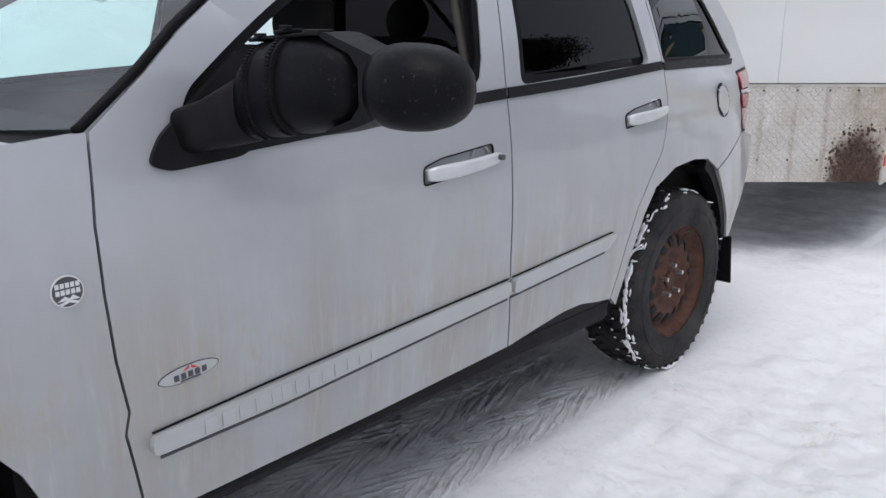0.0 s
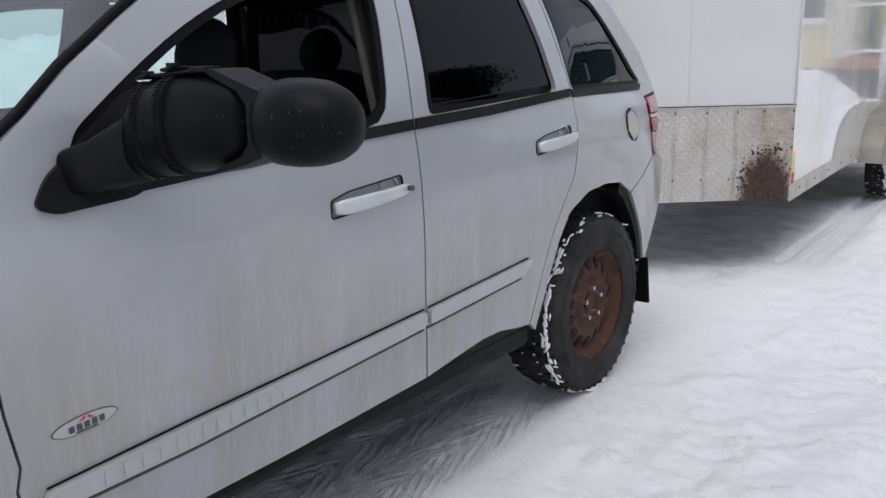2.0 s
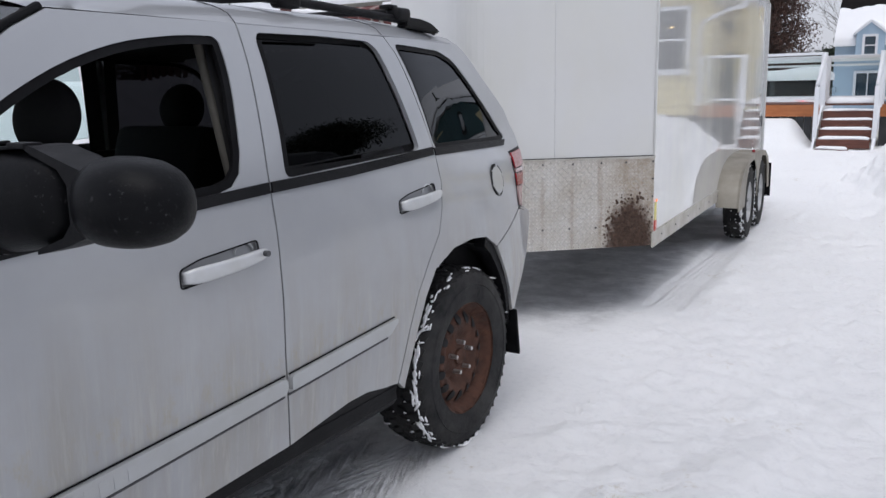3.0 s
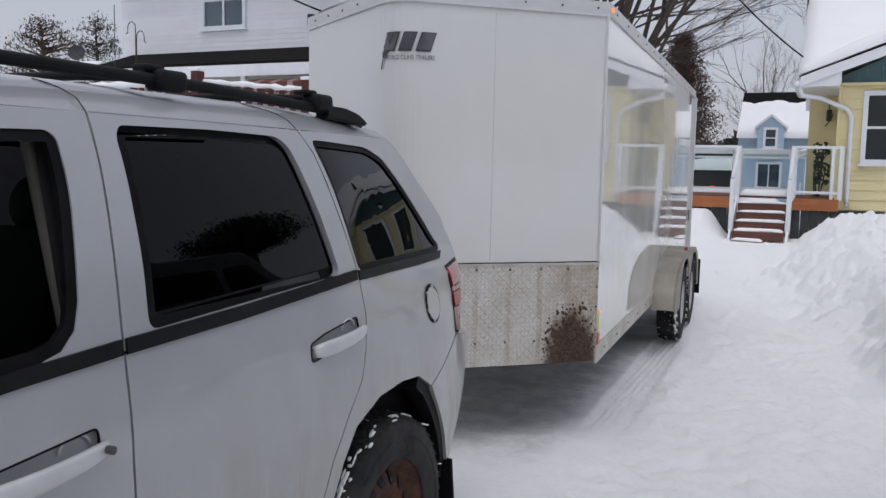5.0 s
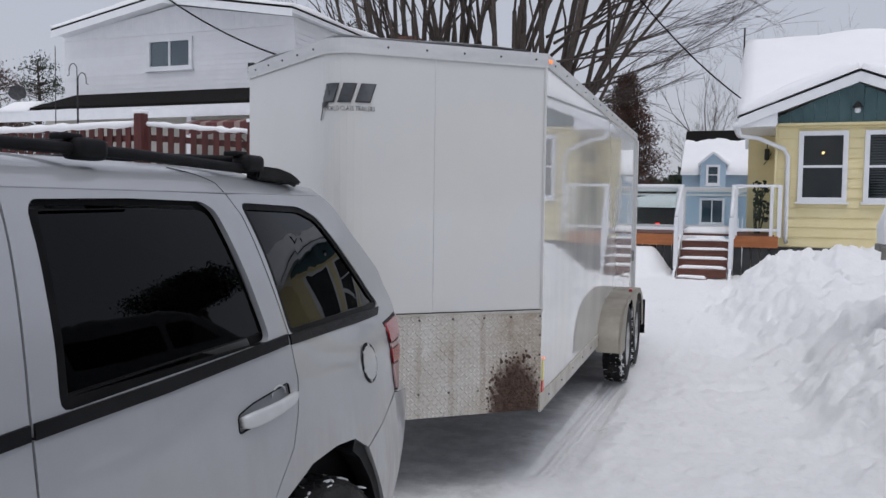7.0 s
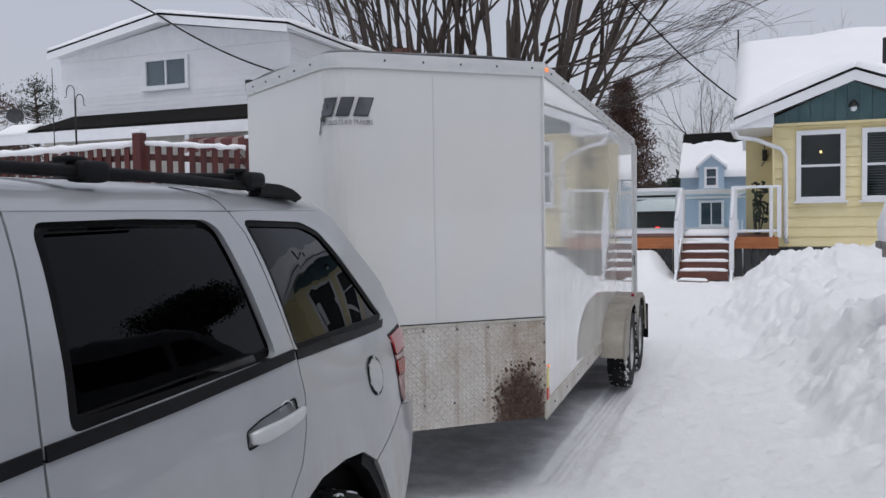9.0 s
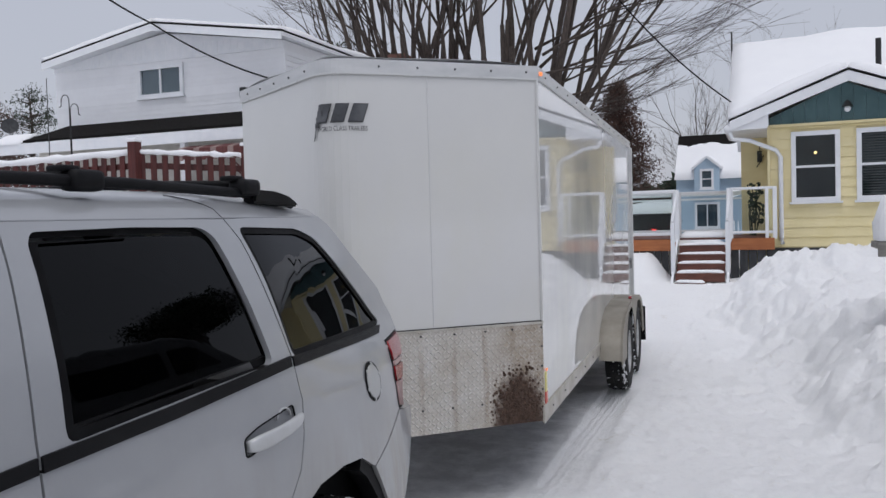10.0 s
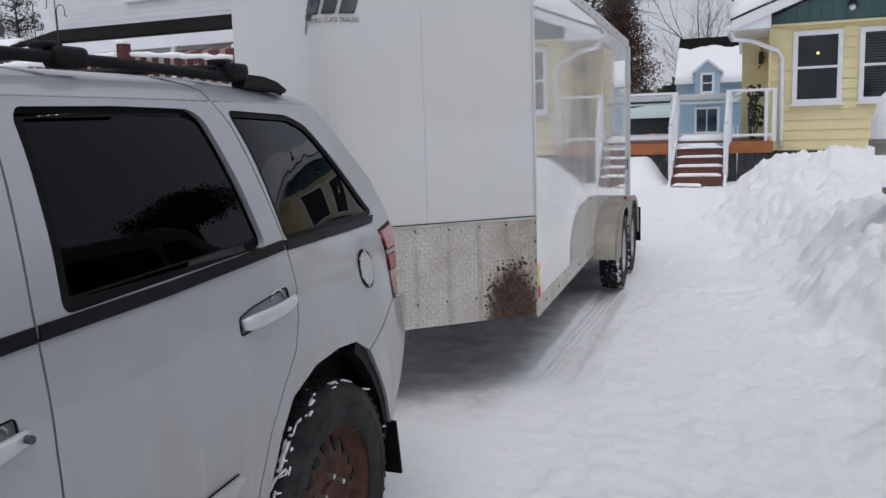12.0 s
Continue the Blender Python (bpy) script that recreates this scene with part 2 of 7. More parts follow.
old_wood = mk("grey_wood", (0.16, 0.15, 0.14), (0.25, 0.24, 0.22), 6, 0.8, bump=0.3, stretch=(1, 6, 6))
awning = mk("red_awning", (0.09, 0.025, 0.025), (0.13, 0.045, 0.04), 5, 0.8, piece=0.2)
awning_white = mk("white_awning", (0.24, 0.17, 0.16), (0.30, 0.22, 0.20), 5, 0.8)
bulb = emit("warm_bulb", (1.0, 0.62, 0.25), 6.0)
white_letter = mk("badge_silver", (0.62, 0.62, 0.62), rough=0.35, metal=0.3)
badge_dark = mk("badge_dark", (0.05, 0.052, 0.056), rough=0.35)
badge_red = mk("badge_red", (0.45, 0.02, 0.02), rough=0.4)
mould_paint = mk("moulding_paint", (0.41, 0.42, 0.43), (0.37, 0.375, 0.37), 6, 0.38, 0.2, coat=0.4, rvar=0.08)
handle_paint = mk("handle_paint", (0.52, 0.53, 0.545), (0.46, 0.465, 0.46), 9, 0.35, 0.2, coat=0.5, rvar=0.08)
ground_snow = mk("packed_snow", (0.915, 0.918, 0.93), (0.94, 0.943, 0.952), 0.9, 0.7, bump=0.6, bscale=22, rvar=0.12, spec=0.25)
_nt = ground_snow.node_tree
_x, _y = axis(_nt, 0), axis(_nt, 1)
_n1 = noise_node(_nt, 3.5, 6, 0.7).outputs["Fac"]
# grey flecks painted in for the weak shading between snow crumbs
_crumb_shade = noise_node(_nt, 24, 9, 0.78).outputs["Fac"]
stain(ground_snow, (0.68, 0.69, 0.71), thresh(_nt, _crumb_shade, 0.50, 0.62), 0.22)
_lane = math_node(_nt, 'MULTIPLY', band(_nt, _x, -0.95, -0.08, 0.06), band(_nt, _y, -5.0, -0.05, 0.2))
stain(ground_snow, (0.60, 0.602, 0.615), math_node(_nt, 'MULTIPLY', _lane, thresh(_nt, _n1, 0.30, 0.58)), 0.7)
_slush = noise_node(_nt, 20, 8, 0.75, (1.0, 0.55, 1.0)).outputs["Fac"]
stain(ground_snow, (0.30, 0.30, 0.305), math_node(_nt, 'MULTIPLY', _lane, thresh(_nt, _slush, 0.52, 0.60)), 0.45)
_tread = None
for _xc in (-0.20, -0.47):
    _off = math_node(_nt, 'ABSOLUTE', math_node(_nt, 'SUBTRACT', _x, _xc))
    _ph = math_node(_nt, 'MULTIPLY', math_node(_nt, 'ADD', _y, math_node(_nt, 'MULTIPLY', _off, 2.6)), 2 * math.pi / 0.088)
    _ph = math_node(_nt, 'ADD', _ph, math_node(_nt, 'MULTIPLY', noise_node(_nt, 7, 5, 0.6).outputs["Fac"], 9.0))
    _w = math_node(_nt, 'MULTIPLY', thresh(_nt, math_node(_nt, 'ADD', math_node(_nt, 'SINE', _ph), math_node(_nt, 'MULTIPLY', math_node(_nt, 'SUBTRACT', noise_node(_nt, 30, 4, 0.7).outputs['Fac'], 0.5), 3.0)), 0.0, 0.7), band(_nt, _x, _xc - 0.115, _xc + 0.115, 0.02))
    _tread = _w if _tread is None else math_node(_nt, 'MAXIMUM', _tread, _w)
_tread = math_node(_nt, 'MULTIPLY', _tread, band(_nt, _y, -5.0, -0.12, 0.1))
stain(ground_snow, (0.78, 0.785, 0.80), math_node(_nt, 'MULTIPLY', _tread, thresh(_nt, noise_node(_nt, 11, 6, 0.75).outputs["Fac"], 0.40, 0.54)), 0.7)
# wet grey snow within the car's footprint, its shade also put into the colour
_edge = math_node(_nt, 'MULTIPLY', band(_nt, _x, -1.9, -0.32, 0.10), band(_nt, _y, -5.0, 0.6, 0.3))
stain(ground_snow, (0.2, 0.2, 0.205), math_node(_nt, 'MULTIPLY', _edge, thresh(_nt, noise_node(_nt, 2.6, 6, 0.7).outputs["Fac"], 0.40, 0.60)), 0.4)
# thin slushy snow under the trailer, darkened further for the shade there
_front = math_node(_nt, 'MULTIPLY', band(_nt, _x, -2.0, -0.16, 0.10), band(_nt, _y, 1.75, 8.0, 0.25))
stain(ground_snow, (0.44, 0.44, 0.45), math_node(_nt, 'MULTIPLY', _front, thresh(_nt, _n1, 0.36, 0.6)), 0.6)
_spots = thresh(_nt, noise_node(_nt, 2.1, 3, 0.5).outputs["Fac"], 0.55, 0.66)
_bits = thresh(_nt, noise_node(_nt, 14, 6, 0.75).outputs["Fac"], 0.55, 0.7)
stain(ground_snow, (0.55, 0.49, 0.37), math_node(_nt, 'MULTIPLY', math_node(_nt, 'MULTIPLY', _spots, _bits), band(_nt, _x, -0.4, 1.5, 0.2)), 0.6)


_b = _nt.nodes["Principled BSDF"]
_h = math_node(_nt, 'ADD', math_node(_nt, 'MULTIPLY', noise_node(_nt, 13, 9, 0.78).outputs["Fac"], 1.0), math_node(_nt, 'MULTIPLY', noise_node(_nt, 48, 6, 0.75).outputs["Fac"], 0.6))
_h = math_node(_nt, 'ADD', _h, math_node(_nt, 'MULTIPLY', _tread, 0.35))
_bp = _nt.nodes.new("ShaderNodeBump")
_bp.inputs["Strength"].default_value, _bp.inputs["Distance"].default_value = 0.85, 0.027
_nt.links.new(_h, _bp.inputs["Height"])
_nt.links.new(_bp.outputs[0], _b.inputs["Normal"])

# ---- building helpers ----
def thing(name, label, category, group="", loc=(0, 0, 0), rz=0.0, kind=""):
    e = new(name)
    e.empty_display_size = 0.1
    e.matrix_basis = pose(*loc, 0, 0, rz)
    return tagged(e, label, category, group, kind)


def part(name, bm, material, parent=None, label="", smooth=False):
    me = bpy.data.meshes.new(name)
    if smooth:
        for fc in bm.faces:
            fc.smooth = True
    bm.to_mesh(me)
    bm.free()
    me.materials.append(material)
    ob = new(name, me)
    if parent is not None:
        ob.parent = parent
    if label:
        tagged(ob, label)
    return ob


def whole(name, bm, material, label, category, group="", kind="", smooth=False):
    return tagged(part(name, bm, material, None, "", smooth), label, category, group, kind)


def box(bm, c, s, bev=0.0, rot=None, seg=2):
    m = Matrix.Translation(c) @ (rot or Matrix.Identity(4)) @ Matrix.Diagonal((*s, 1))
    r = bmesh.ops.create_cube(bm, size=1, matrix=m)
    if bev:
        es = list({e for v in r["verts"] for e in v.link_edges})
        bmesh.ops.bevel(bm, geom=es, offset=bev, segments=seg, affect='EDGES', profile=0.6)
    return bm


def nb():
    return bmesh.new()


def bx(c, s, bev=0.0, rot=None, seg=2):
    return box(nb(), c, s, bev, rot, seg)


def tube(bm, p, q, r1, r2=None, seg=8, caps=True):
    p, q = Vector(p), Vector(q)
    d = q - p
    if d.length < 1e-6:
        return bm
    m = Matrix.Translation((p + q) / 2) @ d.to_track_quat('Z', 'Y').to_matrix().to_4x4()
    bmesh.ops.create_cone(bm, cap_ends=caps, segments=seg, radius1=r1, radius2=r1 if r2 is None else r2, depth=d.length, matrix=m)
    return bm


def sweep(bm, pts, rads, seg=8):
    """A tube along points with a radius at each."""
    pts = [Vector(p) for p in pts]
    if isinstance(rads, (int, float)):
        rads = [rads] * len(pts)
    rings = []
    up = Vector((0.13, 0.2, 1)).normalized()
    for k, p in enumerate(pts):
        d = (pts[min(k + 1, len(pts) - 1)] - pts[max(k - 1, 0)]).normalized()
        a = d.cross(up)
        if a.length < 1e-3:
            a = d.cross(Vector((1, 0, 0)))
        a.normalize()
        b = a.cross(d)
        rings.append([bm.verts.new(p + rads[k] * (math.cos(2 * math.pi * j / seg) * a + math.sin(2 * math.pi * j / seg) * b)) for j in range(seg)])
    for r0, r1 in zip(rings, rings[1:]):
        for j in range(seg):
            bm.faces.new((r0[j], r0[(j + 1) % seg], r1[(j + 1) % seg], r1[j]))
    bm.faces.new(rings[0][::-1])
    bm.faces.new(rings[-1])
    return bm


def lathe(bm, prof, c, seg=48, ax='x'):
    """Turns (radius, along) round the x axis through c."""
    rings = []
    for r, a in prof:
        rings.append([bm.verts.new((c[0] + a, c[1] + r * math.cos(2 * math.pi * j / seg), c[2] + r * math.sin(2 * math.pi * j / seg))) for j in range(seg)])
    for r0, r1 in zip(rings, rings[1:]):
        for j in range(seg):
            bm.faces.new((r0[j], r0[(j + 1) % seg], r1[(j + 1) % seg], r1[j]))
    return bm


def grid(bm, rows):
    """Quads over rows of points."""
    vs = [[bm.verts.new(p) for p in row] for row in rows]
    for a, b in zip(vs, vs[1:]):
        for j in range(len(a) - 1):
            bm.faces.new((a[j], a[j + 1], b[j + 1], b[j]))
    return bm


def prism(bm, pts, a, b, ax):
    """A polygon of 2D points pushed along an axis from a to b."""
    def at(p, w):
        return {'x': (w, p[0], p[1]), 'y': (p[0], w, p[1]), 'z': (p[0], p[1], w)}[ax]
    lo = [bm.verts.new(at(p, a)) for p in pts]
    hi = [bm.verts.new(at(p, b)) for p in pts]
    n = len(pts)
    bm.faces.new(lo)
    bm.faces.new(hi[::-1])
    for k in range(n):
        bm.faces.new((lo[k], hi[k], hi[(k + 1) % n], lo[(k + 1) % n]))
    bmesh.ops.recalc_face_normals(bm, faces=bm.faces[:])
    return bm


def rounded(pts, r, n=4):
    """Rounds the corners of a 2D polygon."""
    out = []
    for k, p in enumerate(pts):
        p = Vector(p)
        a, b = Vector(pts[k - 1]), Vector(pts[(k + 1) % len(pts)])
        ra = min(r, (a - p).length * 0.45, (b - p).length * 0.45)
        u, v = p + (a - p).normalized() * ra, p + (b - p).normalized() * ra
        for j in range(n + 1):
            t = j / n
            w = u * (1 - t) ** 2 + p * 2 * t * (1 - t) + v * t * t
            out.append((w.x, w.y))
    return out


def inset(pts, d):
    """Moves a 2D polygon's edges inwards by d."""
    n = len(pts)
    area = sum(pts[k][0] * pts[(k + 1) % n][1] - pts[(k + 1) % n][0] * pts[k][1] for k in range(n))
    s = 1 if area > 0 else -1
    out = []
    for k in range(n):
        p, a, b = Vector(pts[k]), Vector(pts[k - 1]), Vector(pts[(k + 1) % n])
        e1, e2 = (p - a).normalized(), (b - p).normalized()
        n1, n2 = Vector((-e1.y, e1.x)) * s, Vector((-e2.y, e2.x)) * s
        m = (n1 + n2)
        m = m / max(0.5, m.dot(n1))
        out.append(tuple(p + m * d))
    return out


def filled(bm, loops):
    """Fills 2D loops (the first round, the others holes) in the x = 0 plane."""
    for lp in loops:
        vs = [bm.verts.new((0, p[0], p[1])) for p in lp]
        for k in range(len(vs)):
            bm.edges.new((vs[k], vs[(k + 1) % len(vs)]))
    bmesh.ops.triangle_fill(bm, use_beauty=True, use_dissolve=False, edges=bm.edges[:], normal=(1, 0, 0))
    return bm


def blocks(widths, height, gap, depth=0.0, shear=0.0):
    """A row of plain raised blocks, centred; a width below nought is a space."""
    bm = bmesh.new()
    total = sum(abs(w) for w in widths) + gap * (len(widths) - 1)
    x = -total / 2
    for w in widths:
        if w > 0:
            sh, hh = shear * height / 2, height / 2
            c = [(x - sh, -hh), (x + w - sh, -hh), (x + w + sh, hh), (x + sh, hh)]
            lo = [bm.verts.new((q[0], q[1], 0)) for q in c]
            hi = [bm.verts.new((q[0], q[1], max(depth, 0.0003))) for q in c]
            bm.faces.new(hi)
            for k in range(4):
                bm.faces.new((lo[k], lo[(k + 1) % 4], hi[(k + 1) % 4], hi[k]))
        x += abs(w) + gap
    return bm


def text_mesh(body, size, depth=0.0, shear=0.0, space=1.0):
    """The built-in font as a bmesh in the x-y plane, centred."""
    cu = bpy.data.curves.new("lettering", 'FONT')
    cu.body, cu.size, cu.extrude, cu.shear, cu.space_character = body, size, depth, shear, space
    cu.align_x, cu.align_y, cu.resolution_u = 'CENTER', 'CENTER', 3
    ob = bpy.data.objects.new("lettering", cu)
    me = bpy.data.meshes.new_from_object(ob)
    bm = nb()
    bm.from_mesh(me)
    bpy.data.objects.remove(ob)
    bpy.data.curves.remove(cu)
    bpy.data.meshes.remove(me)
    return bm


# ---- ground: one sheet of snow with banks and tyre lanes ----
_rng = np.random.RandomState(4)
_LAT = _rng.rand(256, 256)


def vnoise(x, y):
    xi, yi = np.floor(x).astype(int), np.floor(y).astype(int)
    fx, fy = x - xi, y - yi
    fx, fy = fx * fx * (3 - 2 * fx), fy * fy * (3 - 2 * fy)
    g = lambda a, b: _LAT[a % 256, b % 256]
    return (g(xi, yi) * (1 - fx) + g(xi + 1, yi) * fx) * (1 - fy) + (g(xi, yi + 1) * (1 - fx) + g(xi + 1, yi + 1) * fx) * fy


def fbm(x, y, s, octaves=4, gain=0.5):
    out, a, tot = 0, 1.0, 0
    for k in range(octaves):
        out = out + a * vnoise(x * s * 2 ** k + 17.3 * k, y * s * 2 ** k + 5.1 * k)
        tot += a
        a *= gain
    return out / tot


def lumps(x, y, s):
    return np.abs(2 * fbm(x, y, s, 4, 0.55) - 1)


def smooth(a, b, v):
    t = np.clip((v - a) / (b - a), 0, 1)
    return t * t * (3 - 2 * t)


def ground_z(x, y):
    x, y = np.asarray(x, float), np.asarray(y, float)
    z = 0.02 * (fbm(x, y, 0.8) - 0.5) + 0.022 * (fbm(x, y, 4.0, 4, 0.6) - 0.5)
    z = z + 0.30 * smooth(8.0, 13.5, y)
    wheel = 1 - smooth(0.35, 0.7, np.minimum(np.hypot(x + 0.14, y), np.hypot(x, y - 5.6)))
    z = z * (1 - wheel)
    # bank beside the drive
    edge = np.interp(y, [-8, -1, 1, 4, 6, 8, 9.5, 10.5, 12, 14, 18], [2.6, 2.1, 1.55, 1.38, 1.2, 0.85, 0.35, 0.05, 0.35, 0.7, 1.0])
    edge = edge + 0.5 * (fbm(x, y, 0.9) - 0.5) + 0.25 * (fbm(x, y, 2.6) - 0.5)
    d = x - edge
    top = np.interp(y, [-8, 2, 5, 9, 10.5, 12.5, 15, 20], [0.55, 0.75, 0.95, 0.60, 0.58, 0.80, 0.60, 0.5])
    far = smooth(0.0, 2.2, d)
    z = z + top * (0.62 * smooth(0.0, 1.25, d) + 0.38 * far) * (1 - 0.5 * smooth(4, 9, d))
    z = z + smooth(0.0, 0.5, d) * (0.34 * lumps(x, y, 1.7) + 0.15 * lumps(x, y, 4.0) + 0.055 * lumps(x, y, 8.5) + 0.05 * fbm(x, y, 14.0) - 0.25)
    # low ridge where a shovel stopped
    r = np.exp(-((x - 0.95 - 0.1 * np.sin(y * 2)) / 0.2) ** 2) * smooth(-2.4, -0.5, y) * (1 - smooth(0.3, 1.2, y))
    z = z + 0.07 * r
    z = z + 0.5 * smooth(12.6, 14.2, y) * (1 - smooth(-0.95, -0.45, x))
    # bank on the far side of the vehicles
    d2 = -2.9 - x + 0.5 * (fbm(x, y, 0.9) - 0.5)
    z = z + smooth(0.0, 2.2, d2) * (1.45 + 0.4 * (fbm(x, y, 0.6) - 0.5) + 0.30 * lumps(x, y, 1.5)) * (0.55 + 0.45 * smooth(-1.5, 1.2, y)) * (1 - 0.25 * smooth(8, 16, d2))
    # level ground behind
    z = z * (1 - 0.5 * smooth(22, 30, y))
    # tyre lanes
    z = z - 0.012 * smooth(-0.7, -0.58, x) * (1 - smooth(-0.12, -0.02, x)) * (1 - smooth(-0.25, -0.1, y))
    u = (x - (-0.06 - 0.03 * (y - 2.2))) / 0.22
    lane = smooth(-0.15, 0.05, u) * (1 - smooth(0.95, 1.15, u)) * smooth(2.35, 2.6, y) * (1 - smooth(5.2, 5.4, y))
    z = z + lane * (-0.028 + 0.004 * np.sin(x * 2 * math.pi / 0.045))
    # feathered tread prints left by the tyres
    for xc, deep in ((-0.20, 0.010), (-0.47, 0.012)):
        off = np.abs(x - xc)
        rib = np.sin((y + 2.6 * np.sqrt(off * off + 0.0006) + 0.10 * fbm(x, y, 6.0) + 0.05 * fbm(x, y, 17.0)) * 2 * math.pi / 0.088)
        keep = smooth(0.34, 0.5, fbm(x + 3.1, y, 2.6)) * (1 - smooth(0.10, 0.125, off)) * (1 - smooth(-0.25, -0.12, y))
        z = z + deep * keep * np.clip(rib + 0.3, -0.6, 1.0) * (0.3 + 1.2 * fbm(x, y, 9.0))
    # churned snow
    churn = smooth(-0.1, 0.3, x) * (1 - smooth(0.0, 0.3, d))
    z = z + churn * (0.05 * (lumps(x, y, 3.1) - 0.25) + 0.055 * (lumps(x, y, 7.5) - 0.25))
    steps = np.maximum(0, fbm(x, y, 2.2, 2) - 0.62) * smooth(0.4, 0.8, x) * (1 - smooth(0.0, 0.3, d)) * smooth(-1, 0.5, y)
    z = z - 0.35 * steps
    return z


def axis_steps(bands):
    out = []
    for a, b, st in bands:
        out += list(np.arange(a, b, st))
    return np.array(out + [bands[-1][1]])


gx = axis_steps([(-900, -60, 60), (-60, -20, 4), (-20, -6, 0.5), (-6, -1.2, 0.12), (-1.2, -0.75, 0.028), (-0.75, 0.05, 0.0125), (0.05, 2.2, 0.028), (2.2, 5, 0.09), (5, 12, 0.4), (12, 60, 4), (60, 900, 60)])
gy = axis_steps([(-900, -60, 60), (-60, -10, 4), (-10, -3, 0.4), (-3, -2.2, 0.08), (-2.2, 0.0, 0.0125), (0.0, 0.8, 0.022), (0.8, 6, 0.036), (6, 14.5, 0.075), (14.5, 24, 0.3), (24, 60, 3), (60, 900, 60)])
GX, GY = np.meshgrid(gx, gy)
GZ = ground_z(GX, GY)
me = bpy.data.meshes.new("ground")
nx, ny = len(gx), len(gy)
idx = np.arange(nx * ny).reshape(ny, nx)
quads = np.stack([idx[:-1, :-1], idx[:-1, 1:], idx[1:, 1:], idx[1:, :-1]], -1).reshape(-1, 4)
me.from_pydata(np.stack([GX, GY, GZ], -1).reshape(-1, 3).tolist(), [], quads.tolist())
me.polygons.foreach_set("use_smooth", [True] * len(me.polygons))
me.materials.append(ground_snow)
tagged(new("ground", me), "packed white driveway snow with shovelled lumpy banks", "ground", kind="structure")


def gz(x, y):
    return float(ground_z(np.array([x]), np.array([y]))[0])


# ---- the parked sport utility ----
CX = -0.93  # its centre line


def side_x(y, z):
    """How far the body side stands out at a length and height."""
    if z <= 0.85:
        x = -0.03 * ((0.85 - z) / 0.45) ** 2
    elif z <= 1.12:
        x = -0.035 * ((z - 0.85) / 0.27) ** 2
    else:
        x = -0.035 - 0.17 * (z - 1.12) - 0.2 * (z - 1.12) ** 2 - 0.5 * max(0.0, z - 1.45) ** 2
    if y > -0.6:
        w = 0.4 * float(smooth(0.6, 0.95, z)) + 0.6 * float(smooth(1.08, 1.25, z))
        q = 0.16 * ((min(1.0, max(y, 0.2)) - 0.2) / 0.7) ** 2
        u = y + 0.22
        x -= (1 - 0.8 * w) * min(q, 0.12) + w * 0.075 * (u + math.sqrt(u * u + 0.004))
    if y < -2.3:
        x -= 0.10 * ((-2.3 - y) / 1.2) ** 2
    return x


def panel(name, outline, holes, material, parent, far=False, off=0.0, flange=0.018, label="", step=0.07):
    """A sheet over the body side, cut to an outline in (y, z), with turned-in edges."""
    bm = filled(nb(), [outline] + holes)
    ys, zs = [p[0] for p in outline], [p[1] for p in outline]
    for v in np.arange(min(ys) + step / 2, max(ys), step):
        bmesh.ops.bisect_plane(bm, geom=bm.verts[:] + bm.edges[:] + bm.faces[:], plane_co=(0, v, 0), plane_no=(0, 1, 0))
    for v in np.arange(min(zs) + step / 2, max(zs), step):
        bmesh.ops.bisect_plane(bm, geom=bm.verts[:] + bm.edges[:] + bm.faces[:], plane_co=(0, 0, v), plane_no=(0, 0, 1))
    for v in bm.verts:
        v.co.x = side_x(v.co.y, v.co.z) + off
    bm.normal_update()
    bad = [fc for fc in bm.faces if fc.normal.x < 0]
    if bad:
        bmesh.ops.reverse_faces(bm, faces=bad)
    for fc in bm.faces:
        fc.smooth = True
    rim = [e for e in bm.edges if e.is_boundary]
    for e in rim:
        e.smooth = False
    if flange:
        ex = bmesh.ops.extrude_edge_only(bm, edges=rim)
        for v in [g for g in ex["geom"] if isinstance(g, bmesh.types.BMVert)]:
            v.co.x -= flange
    if far:
        for v in bm.verts:
            v.co.x = 2 * CX - v.co.x
        bmesh.ops.reverse_faces(bm, faces=bm.faces[:])
    return part(name, bm, material, parent, label)


car = thing("sport_utility_vehicle", "silver four-door sport utility with road grime, parked on packed snow", "car", loc=(CX, 0, 0))
car_inv = Matrix.Translation((-CX, 0, 0))


def cpart(name, bm, material, label="", smooth=False, parent=None):
    bm.transform(car_inv)
    return part(name, bm, material, parent or car, label, smooth)


def cpanel(name, outline, holes, material, **kw):
    par = kw.pop("parent", car)
    ob = panel(name, outline, holes, material, par, **kw)
    ob.data.transform(car_inv)
    return ob


ARCH = [(-0.470, 0.385), (-0.464, 0.413), (-0.409, 0.58), (-0.355, 0.697), (-0.29, 0.783), (-0.154, 0.836), (0.002, 0.845), (0.131, 0.832), (0.204, 0.79), (0.273, 0.695), (0.35, 0.57), (0.40, 0.47), (0.415, 0.42)]
GAPF = [(-2.235, 0.375), (-2.245, 0.43), (-2.258, 0.508), (-2.272, 0.588), (-2.262, 0.633), (-2.279, 0.745), (-2.287, 0.879), (-2.285, 1.0), (-2.272, 1.1), (-2.265, 1.163)]
GAPB = [(-1.080, 0.41), (-1.099, 0.604), (-1.106, 0.708), (-1.106, 0.937), (-1.090, 1.137), (-1.087, 1.199), (-1.066, 1.397), (-1.046, 1.600)]
